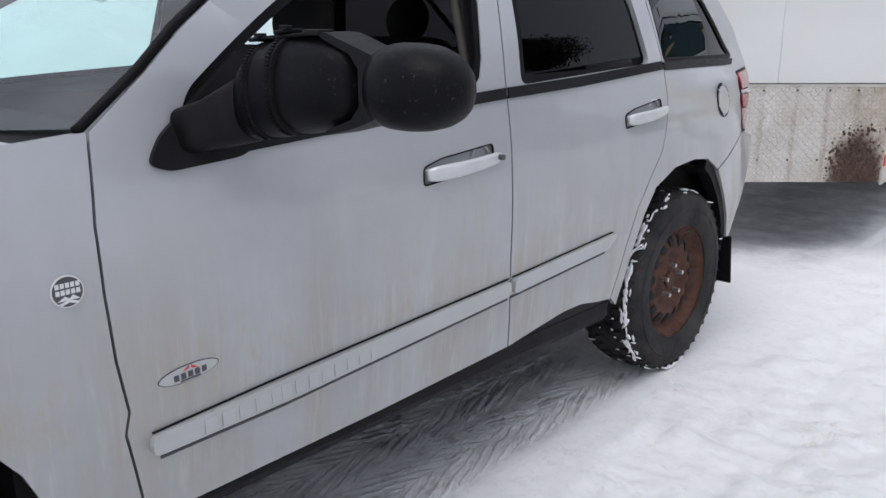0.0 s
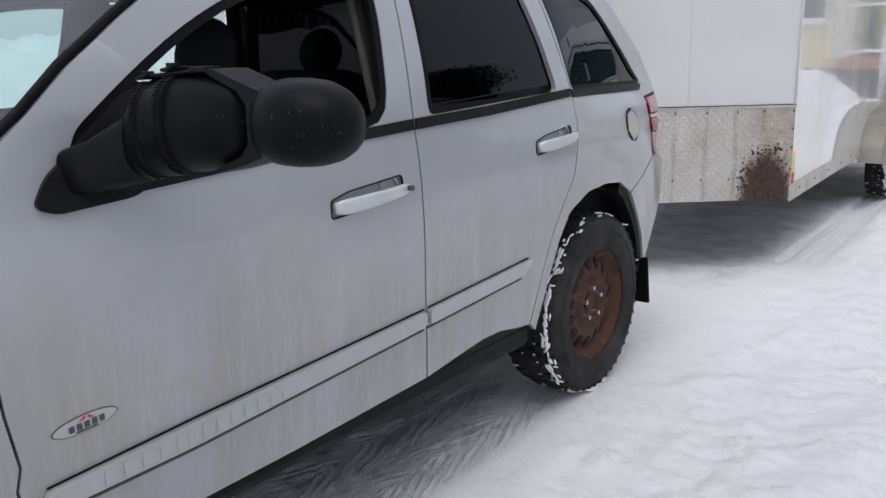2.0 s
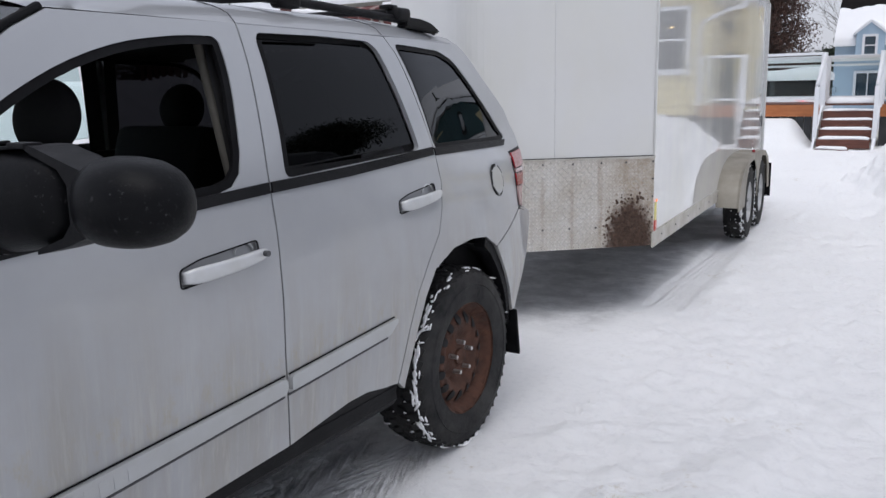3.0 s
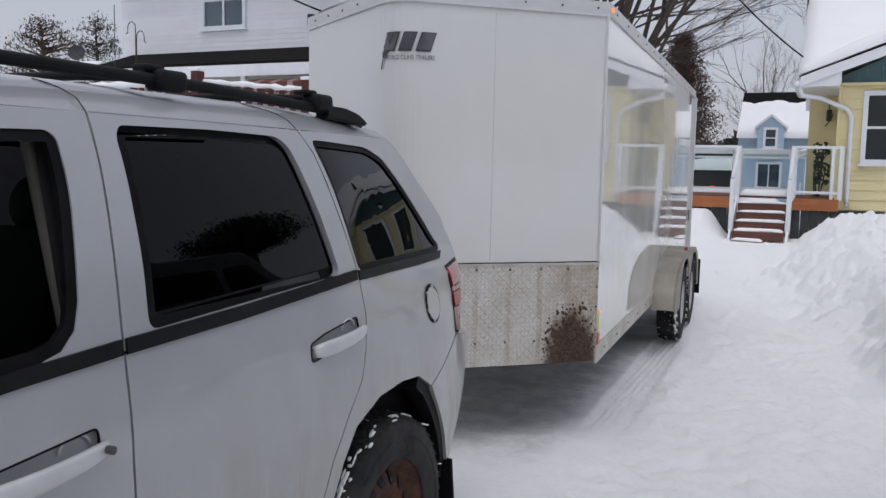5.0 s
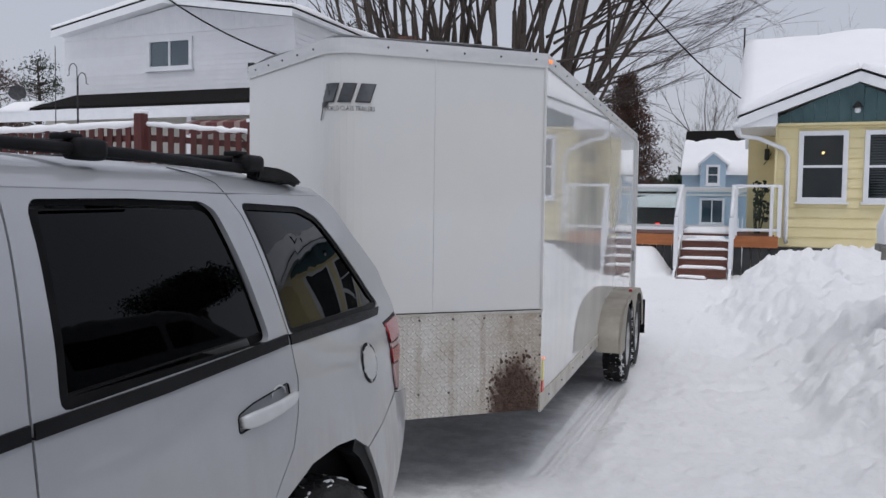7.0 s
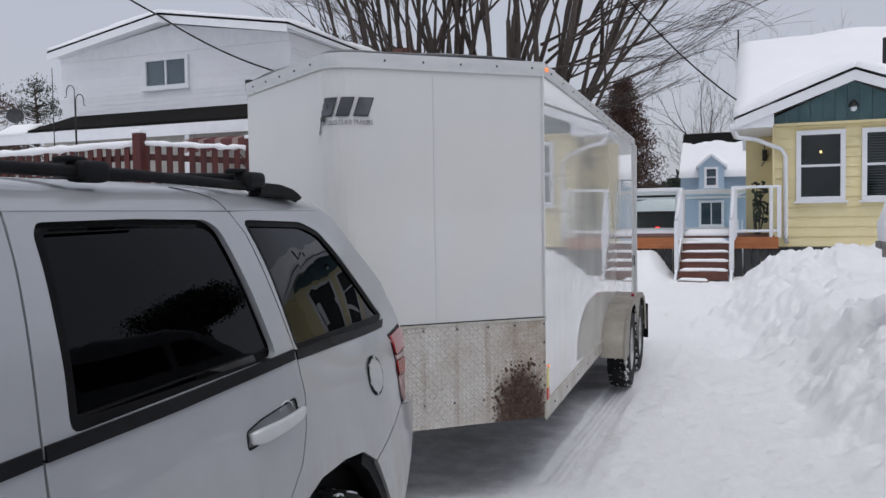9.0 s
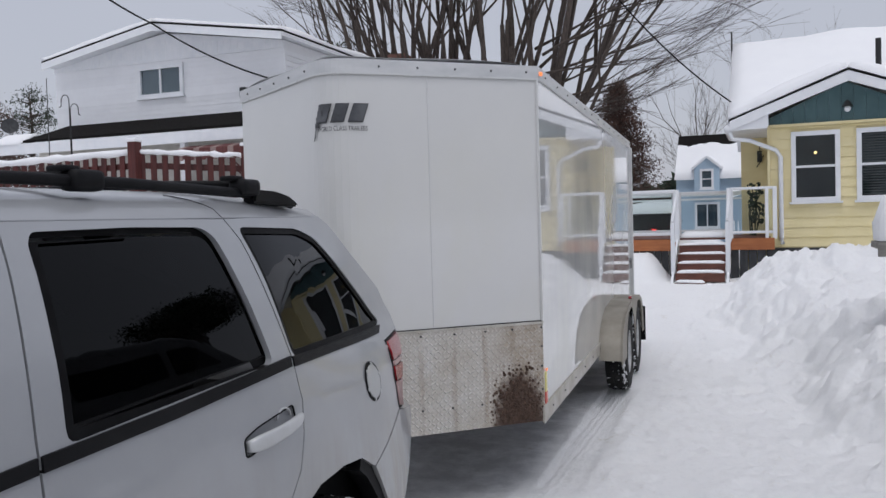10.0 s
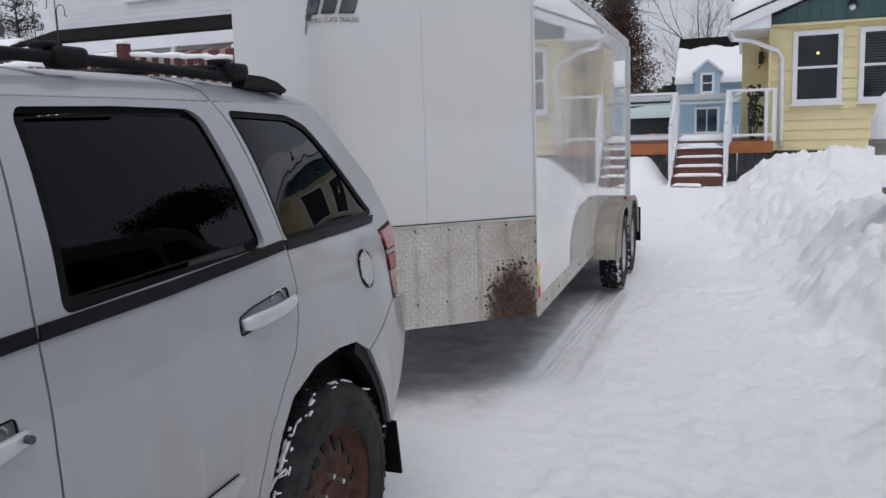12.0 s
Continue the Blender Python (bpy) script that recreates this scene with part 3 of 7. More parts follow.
GAPC = [(-0.515, 0.42), (-0.46, 0.60), (-0.405, 0.725), (-0.33, 0.83), (-0.26, 0.909), (-0.222, 0.999), (-0.196, 1.089), (-0.198, 1.198), (-0.295, 1.539), (-0.331, 1.597)]
WSIDE = [(-2.138, 1.258), (-2.044, 1.338), (-1.969, 1.390), (-1.912, 1.430), (-1.72, 1.550), (-1.62, 1.597)]


def shift(pts, dy):
    return [(p[0] + dy, p[1]) for p in pts]


fwin = [(-2.085, 1.165), (-2.06, 1.222), (-1.946, 1.305), (-1.797, 1.402), (-1.634, 1.482), (-1.455, 1.536), (-1.262, 1.558), (-1.155, 1.560), (-1.138, 1.545), (-1.142, 1.443), (-1.188, 1.165), (-1.60, 1.146), (-1.96, 1.124)]
rwin = [(-1.020, 1.175), (-1.006, 1.30), (-0.993, 1.555), (-0.975, 1.578), (-0.70, 1.582), (-0.445, 1.577), (-0.405, 1.553), (-0.345, 1.38), (-0.298, 1.207)]
qwin = [(-0.19, 1.203), (-0.239, 1.419), (-0.287, 1.575), (0.083, 1.564), (0.198, 1.532), (0.30, 1.456), (0.62, 1.206), (0.575, 1.192)]
fwin, rwin, qwin = rounded(fwin, 0.09, 3), rounded(rwin, 0.03, 3), rounded(qwin, 0.03, 3)
fdoor_line = shift(GAPF, 0.003) + WSIDE + shift(GAPB[::-1], -0.003) + [(-1.6, 0.388)]
rdoor_line = shift(GAPB, 0.003) + [(-0.7, 1.600)] + shift(GAPC[::-1], -0.003) + [(-0.60, 0.43), (-0.70, 0.448), (-0.80, 0.448), (-0.94, 0.43)]
quarter_line = shift(GAPC, 0.003) + [(0.0, 1.603), (0.20, 1.604), (0.325, 1.602), (0.385, 1.573), (0.515, 1.46), (0.748, 1.315), (0.825, 1.204), (0.810, 1.135), (0.715, 1.04), (0.635, 0.96), (0.61, 0.882), (0.548, 0.897), (0.36, 0.827), (0.219, 0.781)] + ARCH[7::-1]
bumper_line = [(0.55, 0.889), (0.615, 0.876), (0.785, 0.850), (0.79, 0.815), (0.69, 0.74), (0.56, 0.64), (0.471, 0.53), (0.43, 0.45), (0.418, 0.424)] + ARCH[11:8:-1] + [(0.228, 0.778), (0.36, 0.820)]
fender_line = shift(GAPF, -0.003) + [(-2.45, 1.150), (-2.8, 1.115), (-3.2, 1.06), (-3.42, 1.0), (-3.50, 0.85), (-3.48, 0.6), (-3.32, 0.45)] + [(-2.86 + 0.455 * math.cos(a), 0.36 + 0.455 * math.sin(a)) for a in np.linspace(math.pi * 0.95, 0.06, 14)]

HANDLES = ((-1.446, -1.166, 0.982, 0.998, "front"), (-0.488, -0.238, 1.034, 1.054, "rear"))
CUPS = [rounded([(y0 - 0.012, z0 - 0.030), (y1 - 0.012, z1 - 0.026), (y1 - 0.012, z1 + 0.034), (y0 + 0.06, z0 + 0.034), (y0 - 0.008, z0 + 0.018)], 0.014) for y0, y1, z0, z1, _ in HANDLES]
groove_shadow_grey = mk("groove_shadow_grey", (0.045, 0.045, 0.05), rough=0.6)
for far in (False, True):
    fd = cpanel("front_door", fdoor_line, [fwin, CUPS[0]], paint, far=far)
    rd = cpanel("rear_door", rdoor_line, [rwin, CUPS[1]], paint, far=far)
    cpanel("rear_quarter", quarter_line, [qwin], paint, far=far)
    cpanel("front_fender", fender_line, [], paint, far=far)
    cpanel("bumper_corner", bumper_line, [], paint, far=far)
    # rubber round the glass
    for nm, w, par, d in (("window_seal", fwin, fd, 0.022), ("window_seal", rwin, rd, 0.024), ("window_seal", qwin, car, 0.018)):
        cpanel(nm, w, [inset(w, d)], rubber, far=far, off=-0.004, flange=0.012, parent=par)
    cpanel("window_glass", inset(rwin, 0.022), [], far_tint if far else tint, far=far, off=-0.014, flange=0, parent=rd, label="dark privacy glass")
    cpanel("window_glass", inset(qwin, 0.016), [], tint, far=far, off=-0.010, flange=0, label="dark privacy glass")
    if far:
        cpanel("window_glass", inset(fwin, 0.020), [], clear_glass, far=far, off=-0.014, flange=0, parent=fd)
    # black strips under the windows
    cpanel("belt_strip", [(-1.97, 1.094), (-1.317, 1.133), (-1.097, 1.143), (-1.094, 1.172), (-1.317, 1.161), (-1.97, 1.124)], [], black_plastic, far=far, off=0.006, flange=0.012, parent=fd)
    cpanel("belt_strip", [(-1.087, 1.143), (-0.733, 1.155), (-0.216, 1.184), (-0.214, 1.212), (-0.733, 1.185), (-1.084, 1.172)], [], black_plastic, far=far, off=0.006, flange=0.012, parent=rd)
    cpanel("belt_strip", [(-0.198, 1.180), (0.10, 1.177), (0.54, 1.171), (0.605, 1.193), (0.10, 1.204), (-0.198, 1.208)], [], black_plastic, far=far, off=0.004, flange=0.010)
    # body-coloured mouldings along the doors
    cpanel("side_moulding", rounded([(-2.226, 0.524), (-1.9, 0.532), (-1.112, 0.584), (-1.112, 0.631), (-1.9, 0.590), (-2.226, 0.569)], 0.02), [], mould_paint, far=far, off=0.016, flange=0.018, parent=fd)
    cpanel("side_moulding", rounded([(-1.094, 0.586), (-0.60, 0.620), (-0.556, 0.655), (-0.562, 0.668), (-1.094, 0.632)], 0.012), [], mould_paint, far=far, off=0.016, flange=0.018, parent=rd)
    # dark strips along the moulding edges; the lower grey ones paint the shadow beneath
    cpanel("moulding_shadow_line", [(-2.22, 0.571), (-1.9, 0.592), (-1.112, 0.632), (-1.112, 0.6355), (-1.9, 0.5945), (-2.22, 0.5735)], [], rubber, far=far, off=0.004, flange=0.006, parent=fd)
    cpanel("moulding_shadow_line", [(-2.205, 0.508), (-1.9, 0.516), (-1.112, 0.568), (-1.112, 0.574), (-1.9, 0.522), (-2.205, 0.514)], [], groove_shadow_grey, far=far, off=0.003, flange=0.004, parent=fd)
    cpanel("moulding_shadow_line", [(-1.094, 0.570), (-0.60, 0.604), (-0.60, 0.610), (-1.094, 0.576)], [], groove_shadow_grey, far=far, off=0.003, flange=0.004, parent=rd)
    cpanel("moulding_shadow_line", [(-1.094, 0.634), (-0.562, 0.669), (-0.562, 0.6715), (-1.094, 0.6365)], [], rubber, far=far, off=0.004, flange=0.006, parent=rd)

# sills
for s in (0, 1):
    bm = nb()
    prof = [(-0.085, 0.325), (-0.062, 0.33), (-0.045, 0.355), (-0.050, 0.40), (-0.16, 0.45), (-0.30, 0.40), (-0.30, 0.32)]
    if s:
        prof = [(2 * CX - p[0], p[1]) for p in prof]
    prism(bm, prof, -2.30, -0.50, 'y')
    cpart("sill", bm, black_plastic, "black plastic sill with salt and snow")
    cpanel("sill_cover", [(-2.30, 0.35), (-1.06, 0.36), (-0.50, 0.345), (-0.475, 0.42), (-0.63, 0.47), (-0.80, 0.475), (-1.06, 0.44), (-2.30, 0.40)], [], black_plastic, far=bool(s), off=-0.022, flange=0.03)
# inner shell that closes the cabin and the gaps
for s in (1, -1):
    bm = nb()
    def ix(y, z, o=0.032):
        x = side_x(y, z) - o
        return x if s == 1 else 2 * CX - x
    grid(bm, [[(ix(y, z), y, z) for z in np.linspace(0.38, 1.10, 6)] for y in (-2.30, -2.0, -1.6, -1.2, -0.8, -0.53)])
    grid(bm, [[(ix(y, z, 0.05), y, z) for z in np.linspace(0.90, 1.17, 4)] for y in (-0.53, -0.25, 0.1, 0.4)])
    for ya, za, yb, zb, w in ((-1.14, 1.16, -1.10, 1.60, 0.05), (-1.06, 1.16, -1.02, 1.60, 0.03), (-0.30, 1.17, -0.41, 1.60, 0.04), (-0.21, 1.17, -0.30, 1.60, 0.03)):
        grid(bm, [[(ix(ya - w, za), ya - w, za), (ix(ya + w, za), ya + w, za)], [(ix(yb - w, zb), yb - w, zb), (ix(yb + w, zb), yb + w, zb)]])
    grid(bm, [[(ix(y, 1.565), y, 1.565), (ix(y, 1.60), y, 1.60)] for y in (-1.6, -1.0, -0.3, 0.1)])
    grid(bm, [[(ix(y, z), y, z), (ix(y + 0.06, z - 0.005), y + 0.06, z - 0.005)] for y, z in [(-2.2, 1.17)] + WSIDE])
    cpart("inner_frame", bm, paint_gap)
# floor, bulkheads and headlining
cpart("cabin_floor", bx((CX, -1.1, 0.40), (1.66, 2.6, 0.04)), inside)
cpart("bulkhead", bx((CX, -2.42, 0.78), (1.62, 0.05, 0.66)), inside)
cpart("load_floor", bx((CX, 0.28, 0.72), (1.56, 0.5, 0.5)), inside)
bm = nb()
grid(bm, [[(CX + u * 0.70, y, 1.60 - 0.03 * abs(u) ** 2) for u in np.linspace(-1, 1, 9)] for y in (-1.60, -1.2, -0.6, 0.05)])
cpart("headlining", bm, inside)
bm = nb()
box(bm, (side_x(-1.14, 1.4) - 0.085, -1.135, 1.36), (0.025, 0.022, 0.42), 0.009, Matrix.Rotation(radians(-14), 4, 'Y'))
cpart("pillar_trim", bm, cabin_beige, "beige inner pillar trim", True)

# roof with a rolled edge
bm = nb()
rows = []
for y in (-1.62, -1.5, -1.3, -1.05, -0.8, -0.5, -0.2, 0.0, 0.12, 0.22, 0.325):
    e = 1.600
    xs = side_x(y, e)
    half = xs - CX
    row = []
    for u in np.linspace(-1, 1, 33):
        a = abs(u)
        rise = 0.088 * (1 - a ** 5) ** 0.6
        zz = e + rise - 0.045 * max(0, (-1.1 - y) / 0.52) ** 2 - 0.03 * max(0, (y + 0.2) / 0.4) ** 2 * (1 - a ** 5)
        row.append((CX + half * u, y, max(zz, e)))
    rows.append(row)
grid(bm, rows)
cpart("roof", bm, paint, "", True)
# grooves across the roof edge over the pillars
for yg, slant in ((-1.047, -0.02), (-0.335, -0.085)):
    bm = nb()
    pts = []
    for k in range(7):
        u = 1 - 0.16 * k / 6
        y = yg + slant * k / 6
        zz = 1.600 + 0.088 * (1 - u ** 5) ** 0.6 + 0.001
        pts.append((CX + (side_x(y, 1.6) - CX) * u, y, zz))
    sweep(bm, pts, 0.0014, 6)
    cpart("roof_joint", bm, groove_shadow_grey)
bm = nb()
sweep(bm, [(side_x(y, 1.600) - 0.001, y, 1.6005) for y in np.linspace(-1.04, 0.26, 14)], 0.0022, 6)
cpart("gutter_line", bm, mk("gutter_grey", (0.28, 0.29, 0.305), rough=0.5))

# roof rack: two rails on feet, two cross bars with end clamps
RX = -0.25
for s in (0, 1):
    rx = RX if not s else 2 * CX - RX
    bm = nb()
    sweep(bm, [(rx, -1.62, 1.630), (rx, -1.52, 1.672), (rx, -1.2, 1.692), (rx, -0.6, 1.688), (rx, -0.15, 1.674), (rx, 0.03, 1.668), (rx, 0.10, 1.655), (rx, 0.14, 1.634)], [0.010, 0.014, 0.0145, 0.0145, 0.0145, 0.016, 0.017, 0.008], 10)
    rail = cpart("roof_rail", bm, black_plastic, "", True)
    cpart("rail_foot", bx((rx, -1.56, 1.656), (0.045, 0.16, 0.044), 0.018), black_plastic, "", True, rail)
    bm = prism(nb(), [(-0.10, 1.644), (-0.09, 1.684), (0.02, 1.682), (0.10, 1.668), (0.15, 1.646), (0.15, 1.634)], rx - 0.022, rx + 0.022, 'x')
    bmesh.ops.bevel(bm, geom=bm.edges[:], offset=0.006, segments=2, affect='EDGES')
    cpart("rail_foot", bm, black_plastic, "", False, rail)
for y in (-0.745, -0.115):
    bm = nb()
    sweep(bm, [(RX - 0.01, y, 1.700), (CX + 0.4, y, 1.710), (CX, y, 1.712), (CX - 0.4, y, 1.710), (2 * CX - RX + 0.01, y, 1.700)], 0.012, 10)
    bar = cpart("cross_bar", bm, black_plastic, "", True)
    for rx in (RX, 2 * CX - RX):
        bm = bx((rx, y, 1.690), (0.060, 0.095, 0.050), 0.02, None, 3)
        cl = cpart("clamp", bm, black_plastic, "", True, bar)
        bm = bx((rx - (0.02 if rx == RX else -0.02), y - 0.035, 1.716), (0.05, 0.055, 0.016), 0.007)
        cpart("clamp_knob", bm, black_plastic, "", True, cl)

# tail: hatch, hatch glass, bumper
rear = [(0.325, 1.602), (0.385, 1.573), (0.515, 1.46), (0.748, 1.315), (0.825, 1.204), (0.810, 1.135), (0.715, 1.04), (0.635, 0.96), (0.61, 0.882)]
bm = nb()
grid(bm, [[(CX + (side_x(y, z) - 0.004 - CX) * u, y + 0.16 * (1 - abs(u) ** 3), z + (0.02 * (1 - u * u) if z > 1.5 else 0)) for u in np.linspace(-1, 1, 25)] for y, z in rear])
cpart("tailgate", bm, paint, "", True)
bm = nb()
grid(bm, [[(CX + (side_x(y, z) - 0.16 - CX) * u, y + 0.165 * (1 - abs(u * 0.9) ** 3) + 0.012, z) for u in np.linspace(-1, 1, 21)] for y, z in rear[1:5]])
cpart("rear_window", bm, tint, "", True)
bm = nb()
grid(bm, [[(CX + (side_x(y, z) - 0.003 - CX) * u, y + 0.24 * (1 - abs(u) ** 6), z) for u in np.linspace(-1, 1, 25)] for y, z in [(0.60, 0.88), (0.785, 0.850), (0.79, 0.815), (0.69, 0.74), (0.56, 0.64), (0.471, 0.53), (0.42, 0.45)]])
cpart("rear_bumper", bm, paint, "", True)
bm = bx((CX, 0.93, 0.47), (0.10, 0.35, 0.07), 0.01)
cpart("tow_hitch", bm, black_plastic)
# tail lamps: lens in three fields with a rim
lamp = [(0.560, 1.141), (0.538, 1.02), (0.545, 0.897), (0.600, 0.890), (0.625, 0.960), (0.700, 1.038), (0.785, 1.135), (0.79, 1.150)]
for far in (False, True):
    tl = cpanel("tail_lamp", lamp, [], rubber, far=far, off=0.0015, flange=0.004)
    for nm, pl, mt in (("red_lens", [(0.572, 1.134), (0.558, 1.070), (0.722, 1.070), (0.772, 1.128), (0.775, 1.140)], lamp_red), ("lamp_bar", [(0.557, 1.065), (0.553, 1.050), (0.703, 1.048), (0.717, 1.064)], lamp_clear), ("red_lens", [(0.552, 1.046), (0.548, 0.995), (0.652, 0.992), (0.698, 1.042)], lamp_red), ("clear_lens", [(0.548, 0.990), (0.553, 0.905), (0.596, 0.898), (0.618, 0.960), (0.646, 0.987)], lamp_clear)):
        cpanel(nm, pl, [], mt, far=far, off=0.008, flange=0.008, parent=tl)

# bonnet, windscreen, front
bm = nb()
def wsx(y, z, o=0.0):
    return side_x(y, z) - o
rows = []
for k, (ye, ze) in enumerate([(-2.262, 1.166)] + WSIDE):
    half = wsx(ye, ze, 0.03) - CX
    bulge = 0.30 - 0.10 * k / 6
    rows.append([(CX + half * u, ye - bulge * (1 - u * u) + 0.0, ze + 0.045 * (1 - u * u) * k / 6 - 0.02 * (1 - u * u) * (1 - k / 6)) for u in np.linspace(-1, 1, 21)])
grid(bm, rows)
cpart("windscreen", bm, screen_glass, "greenish windscreen with a dusty film", True)
bm = nb()
sweep(bm, [(wsx(y, z, 0.012), y - 0.008, z + 0.006) for y, z in [(-2.275, 1.158), (-2.262, 1.166)] + WSIDE], 0.010, 6)
cpart("windscreen_seal", bm, rubber, "", True)
bm = nb()
sweep(bm, [(2 * CX - wsx(y, z, 0.012), y - 0.008, z + 0.006) for y, z in [(-2.275, 1.158), (-2.262, 1.166)] + WSIDE], 0.010, 6)
cpart("windscreen_seal", bm, rubber, "", True)
bm = nb()
grid(bm, [[(CX + (side_x(-2.4, 1.1) - 0.03 - CX) * u, yy - 0.32 * (1 - u * u), zz) for u in np.linspace(-1, 1, 17)] for yy, zz in ((-2.24, 1.158), (-2.32, 1.135), (-2.42, 1.13))])
cpart("cowl", bm, black_plastic, "", True)
bm = nb()
wip = [(-0.30, -2.43, 1.150), (-0.55, -2.46, 1.185), (-0.9, -2.44, 1.235)]
sweep(bm, wip, 0.008, 6)
cpart("wiper", bm, rubber)
bm = nb()
grid(bm, [[(CX + (side_x(y, z) - 0.035 - CX) * u, y - 0.30 * (1 - u * u) * w, z + 0.045 * (1 - u ** 4)) for u in np.linspace(-1, 1, 21)] for y, z, w in ((-2.36, 1.145, 1), (-2.6, 1.128, 0.8), (-2.9, 1.095, 0.6), (-3.2, 1.05, 0.5), (-3.42, 0.99, 0.4), (-3.5, 0.9, 0.3))])
cpart("bonnet", bm, paint, "", True)
bm = nb()
grid(bm, [[(CX + (side_x(-3.45, z) - CX) * u, y - 0.22 * (1 - u * u), z) for u in np.linspace(-1, 1, 21)] for y, z in ((-3.5, 0.9), (-3.54, 0.78), (-3.55, 0.62), (-3.50, 0.45), (-3.35, 0.36))])
cpart("front_bumper", bm, paint, "", True)

# cabin: dashboard, wheel, seats
bm = nb()
prism(bm, [(-2.40, 0.75), (-2.40, 1.10), (-2.25, 1.135), (-2.02, 1.115), (-1.93, 1.05), (-1.95, 0.80)], CX - 0.76, CX + 0.76, 'x')
cpart("dashboard", bm, inside)
bm = nb()
pts = [(-0.55 + 0.18 * math.cos(a), -2.0 + 0.18 * math.sin(a) * 0.42, 1.02 + 0.18 * math.sin(a) * 0.9) for a in np.linspace(0, 2 * math.pi, 25)]
sweep(bm, pts, 0.015, 8)
tube(bm, (-0.55, -2.0, 1.02), (-0.55, -2.2, 0.95), 0.05, 0.04, 10)
cpart("steering_wheel", bm, inside, "", True)


def seat(x, y, rear_seat=False, w=0.50):
    bm = nb()
    box(bm, (x, y - 0.05, 0.66), (w, 0.52, 0.18), 0.06)
    box(bm, (x, y + 0.28, 0.98), (w * 0.96, 0.16, 0.62), 0.065, Matrix.Rotation(radians(-17), 4, 'X'), 3)
    st = cpart("seat", bm, inside, "black cloth seat", True)
    bm = nb()
    bmesh.ops.create_uvsphere(bm, u_segments=20, v_segments=14, radius=1, matrix=Matrix.Translation((x, y + 0.415, 1.355)) @ Matrix.Rotation(radians(-12), 4, 'X') @ Matrix.Diagonal((0.118, 0.062, 0.105, 1)))
    tube(bm, (x - 0.05, y + 0.38, 1.22), (x - 0.05, y + 0.40, 1.34), 0.006)
    tube(bm, (x + 0.05, y + 0.38, 1.22), (x + 0.05, y + 0.40, 1.34), 0.006)
    cpart("headrest", bm, inside, "", True, st)


seat(-0.55, -1.80)
seat(-1.31, -1.62)
seat(-0.60, -0.68, True, 0.6)
seat(-1.26, -0.68, True, 0.6)

# door handles: cup, grip, lock
for (y0, y1, z0, z1, name), cup in zip(HANDLES, CUPS):
    ym = (y0 + y1) / 2
    for s in (0, 1):
        sg = -1 if s else 1
        fx = lambda x: 2 * CX - x if s else x
        cp = cpanel("handle_recess", cup, [inset(cup, 0.0035)], rubber, far=bool(s), off=0.0015, flange=0.004)
        cpanel("handle_cup", inset(cup, -0.004), [], paint, far=bool(s), off=-0.011, flange=0, parent=cp)
        bm = nb()
        xs = side_x(ym, z0)
        rows = []
        n = 14
        for k in range(n + 1):
            t = k / n
            y = y0 + (y1 - y0) * t
            zc = z0 + (z1 - z0) * t - 0.002
            out = -0.002 + 0.030 * math.sin(math.pi * min(1, max(0, t * 0.96 + 0.02))) ** 0.45
            hh = (0.0215 - 0.006 * t) * (1 - 0.35 * abs(2 * t - 1) ** 8)
            ring = []
            for j in range(16):
                a = 2 * math.pi * j / 16
                ring.append((fx(xs + out + 0.010 * math.copysign(abs(math.cos(a)) ** 0.6, math.cos(a))), y, zc + hh * math.copysign(abs(math.sin(a)) ** 0.7, math.sin(a))))
            rows.append(ring + [ring[0]])
        grid(bm, rows)
        bmesh.ops.remove_doubles(bm, verts=bm.verts[:], dist=1e-5)
        bmesh.ops.holes_fill(bm, edges=[e for e in bm.edges if e.is_boundary], sides=0)
        bmesh.ops.recalc_face_normals(bm, faces=bm.faces[:])
        hd = cpart("door_handle", bm, handle_paint, "", True)
        bm = nb()
        yr, zr = y1 - 0.062, z1 + 0.004
        sweep(bm, [(fx(xs - 0.010), yr + 0.034 * math.cos(a), zr + 0.028 * math.sin(a)) for a in np.linspace(0.15, math.pi - 0.1, 10)], 0.003, 6)
        cpart("cup_rim", bm, handle_paint, "", True, cp)
        if name == "front" and not s:
            bm = nb()
            tube(bm, (xs + 0.026, y1 - 0.022, z1), (xs + 0.040, y1 - 0.022, z1), 0.008, 0.008, 14)
            cpart("key_lock", bm, badge_dark, "", False, hd)

# fuel flap with a ring of screws
fy, fz = 0.298, 1.043
def ell(cy, cz, ry, rz_, n=28):
    return [(cy + ry * math.cos(a), cz + rz_ * math.sin(a)) for a in np.linspace(0, 2 * math.pi, n, endpoint=False)]
ff = cpanel("fuel_flap", ell(fy, fz, 0.066, 0.066), [ell(fy, fz, 0.053, 0.053)], rubber, off=0.0022, flange=0.002)
cpanel("flap_disc", ell(fy, fz, 0.0555, 0.0555), [], mould_paint, off=0.005, flange=0.004, parent=ff)
for k in range(6):
    a = k * math.pi / 3 + 0.3
    cpanel("flap_notch", ell(fy + 0.0575 * math.cos(a), fz + 0.0575 * math.sin(a), 0.0065, 0.0065, 8), [], mould_paint, off=0.0062, flange=0.004, parent=ff)

# badges on the wing and the door
def on_side(bm, y, z, off, rot=0.0, scale=1.0):
    """Turns a drawing in x-y to lie on the near body side, reading from outside."""
    m = Matrix(((0, 0, 1, side_x(y, z) + off), (1, 0, 0, y), (0, 1, 0, z), (0, 0, 0, 1)))
    bm.transform(m @ Matrix.Rotation(rot, 4, 'Z') @ Matrix.Diagonal((scale, scale, 1, 1)))
    return bm


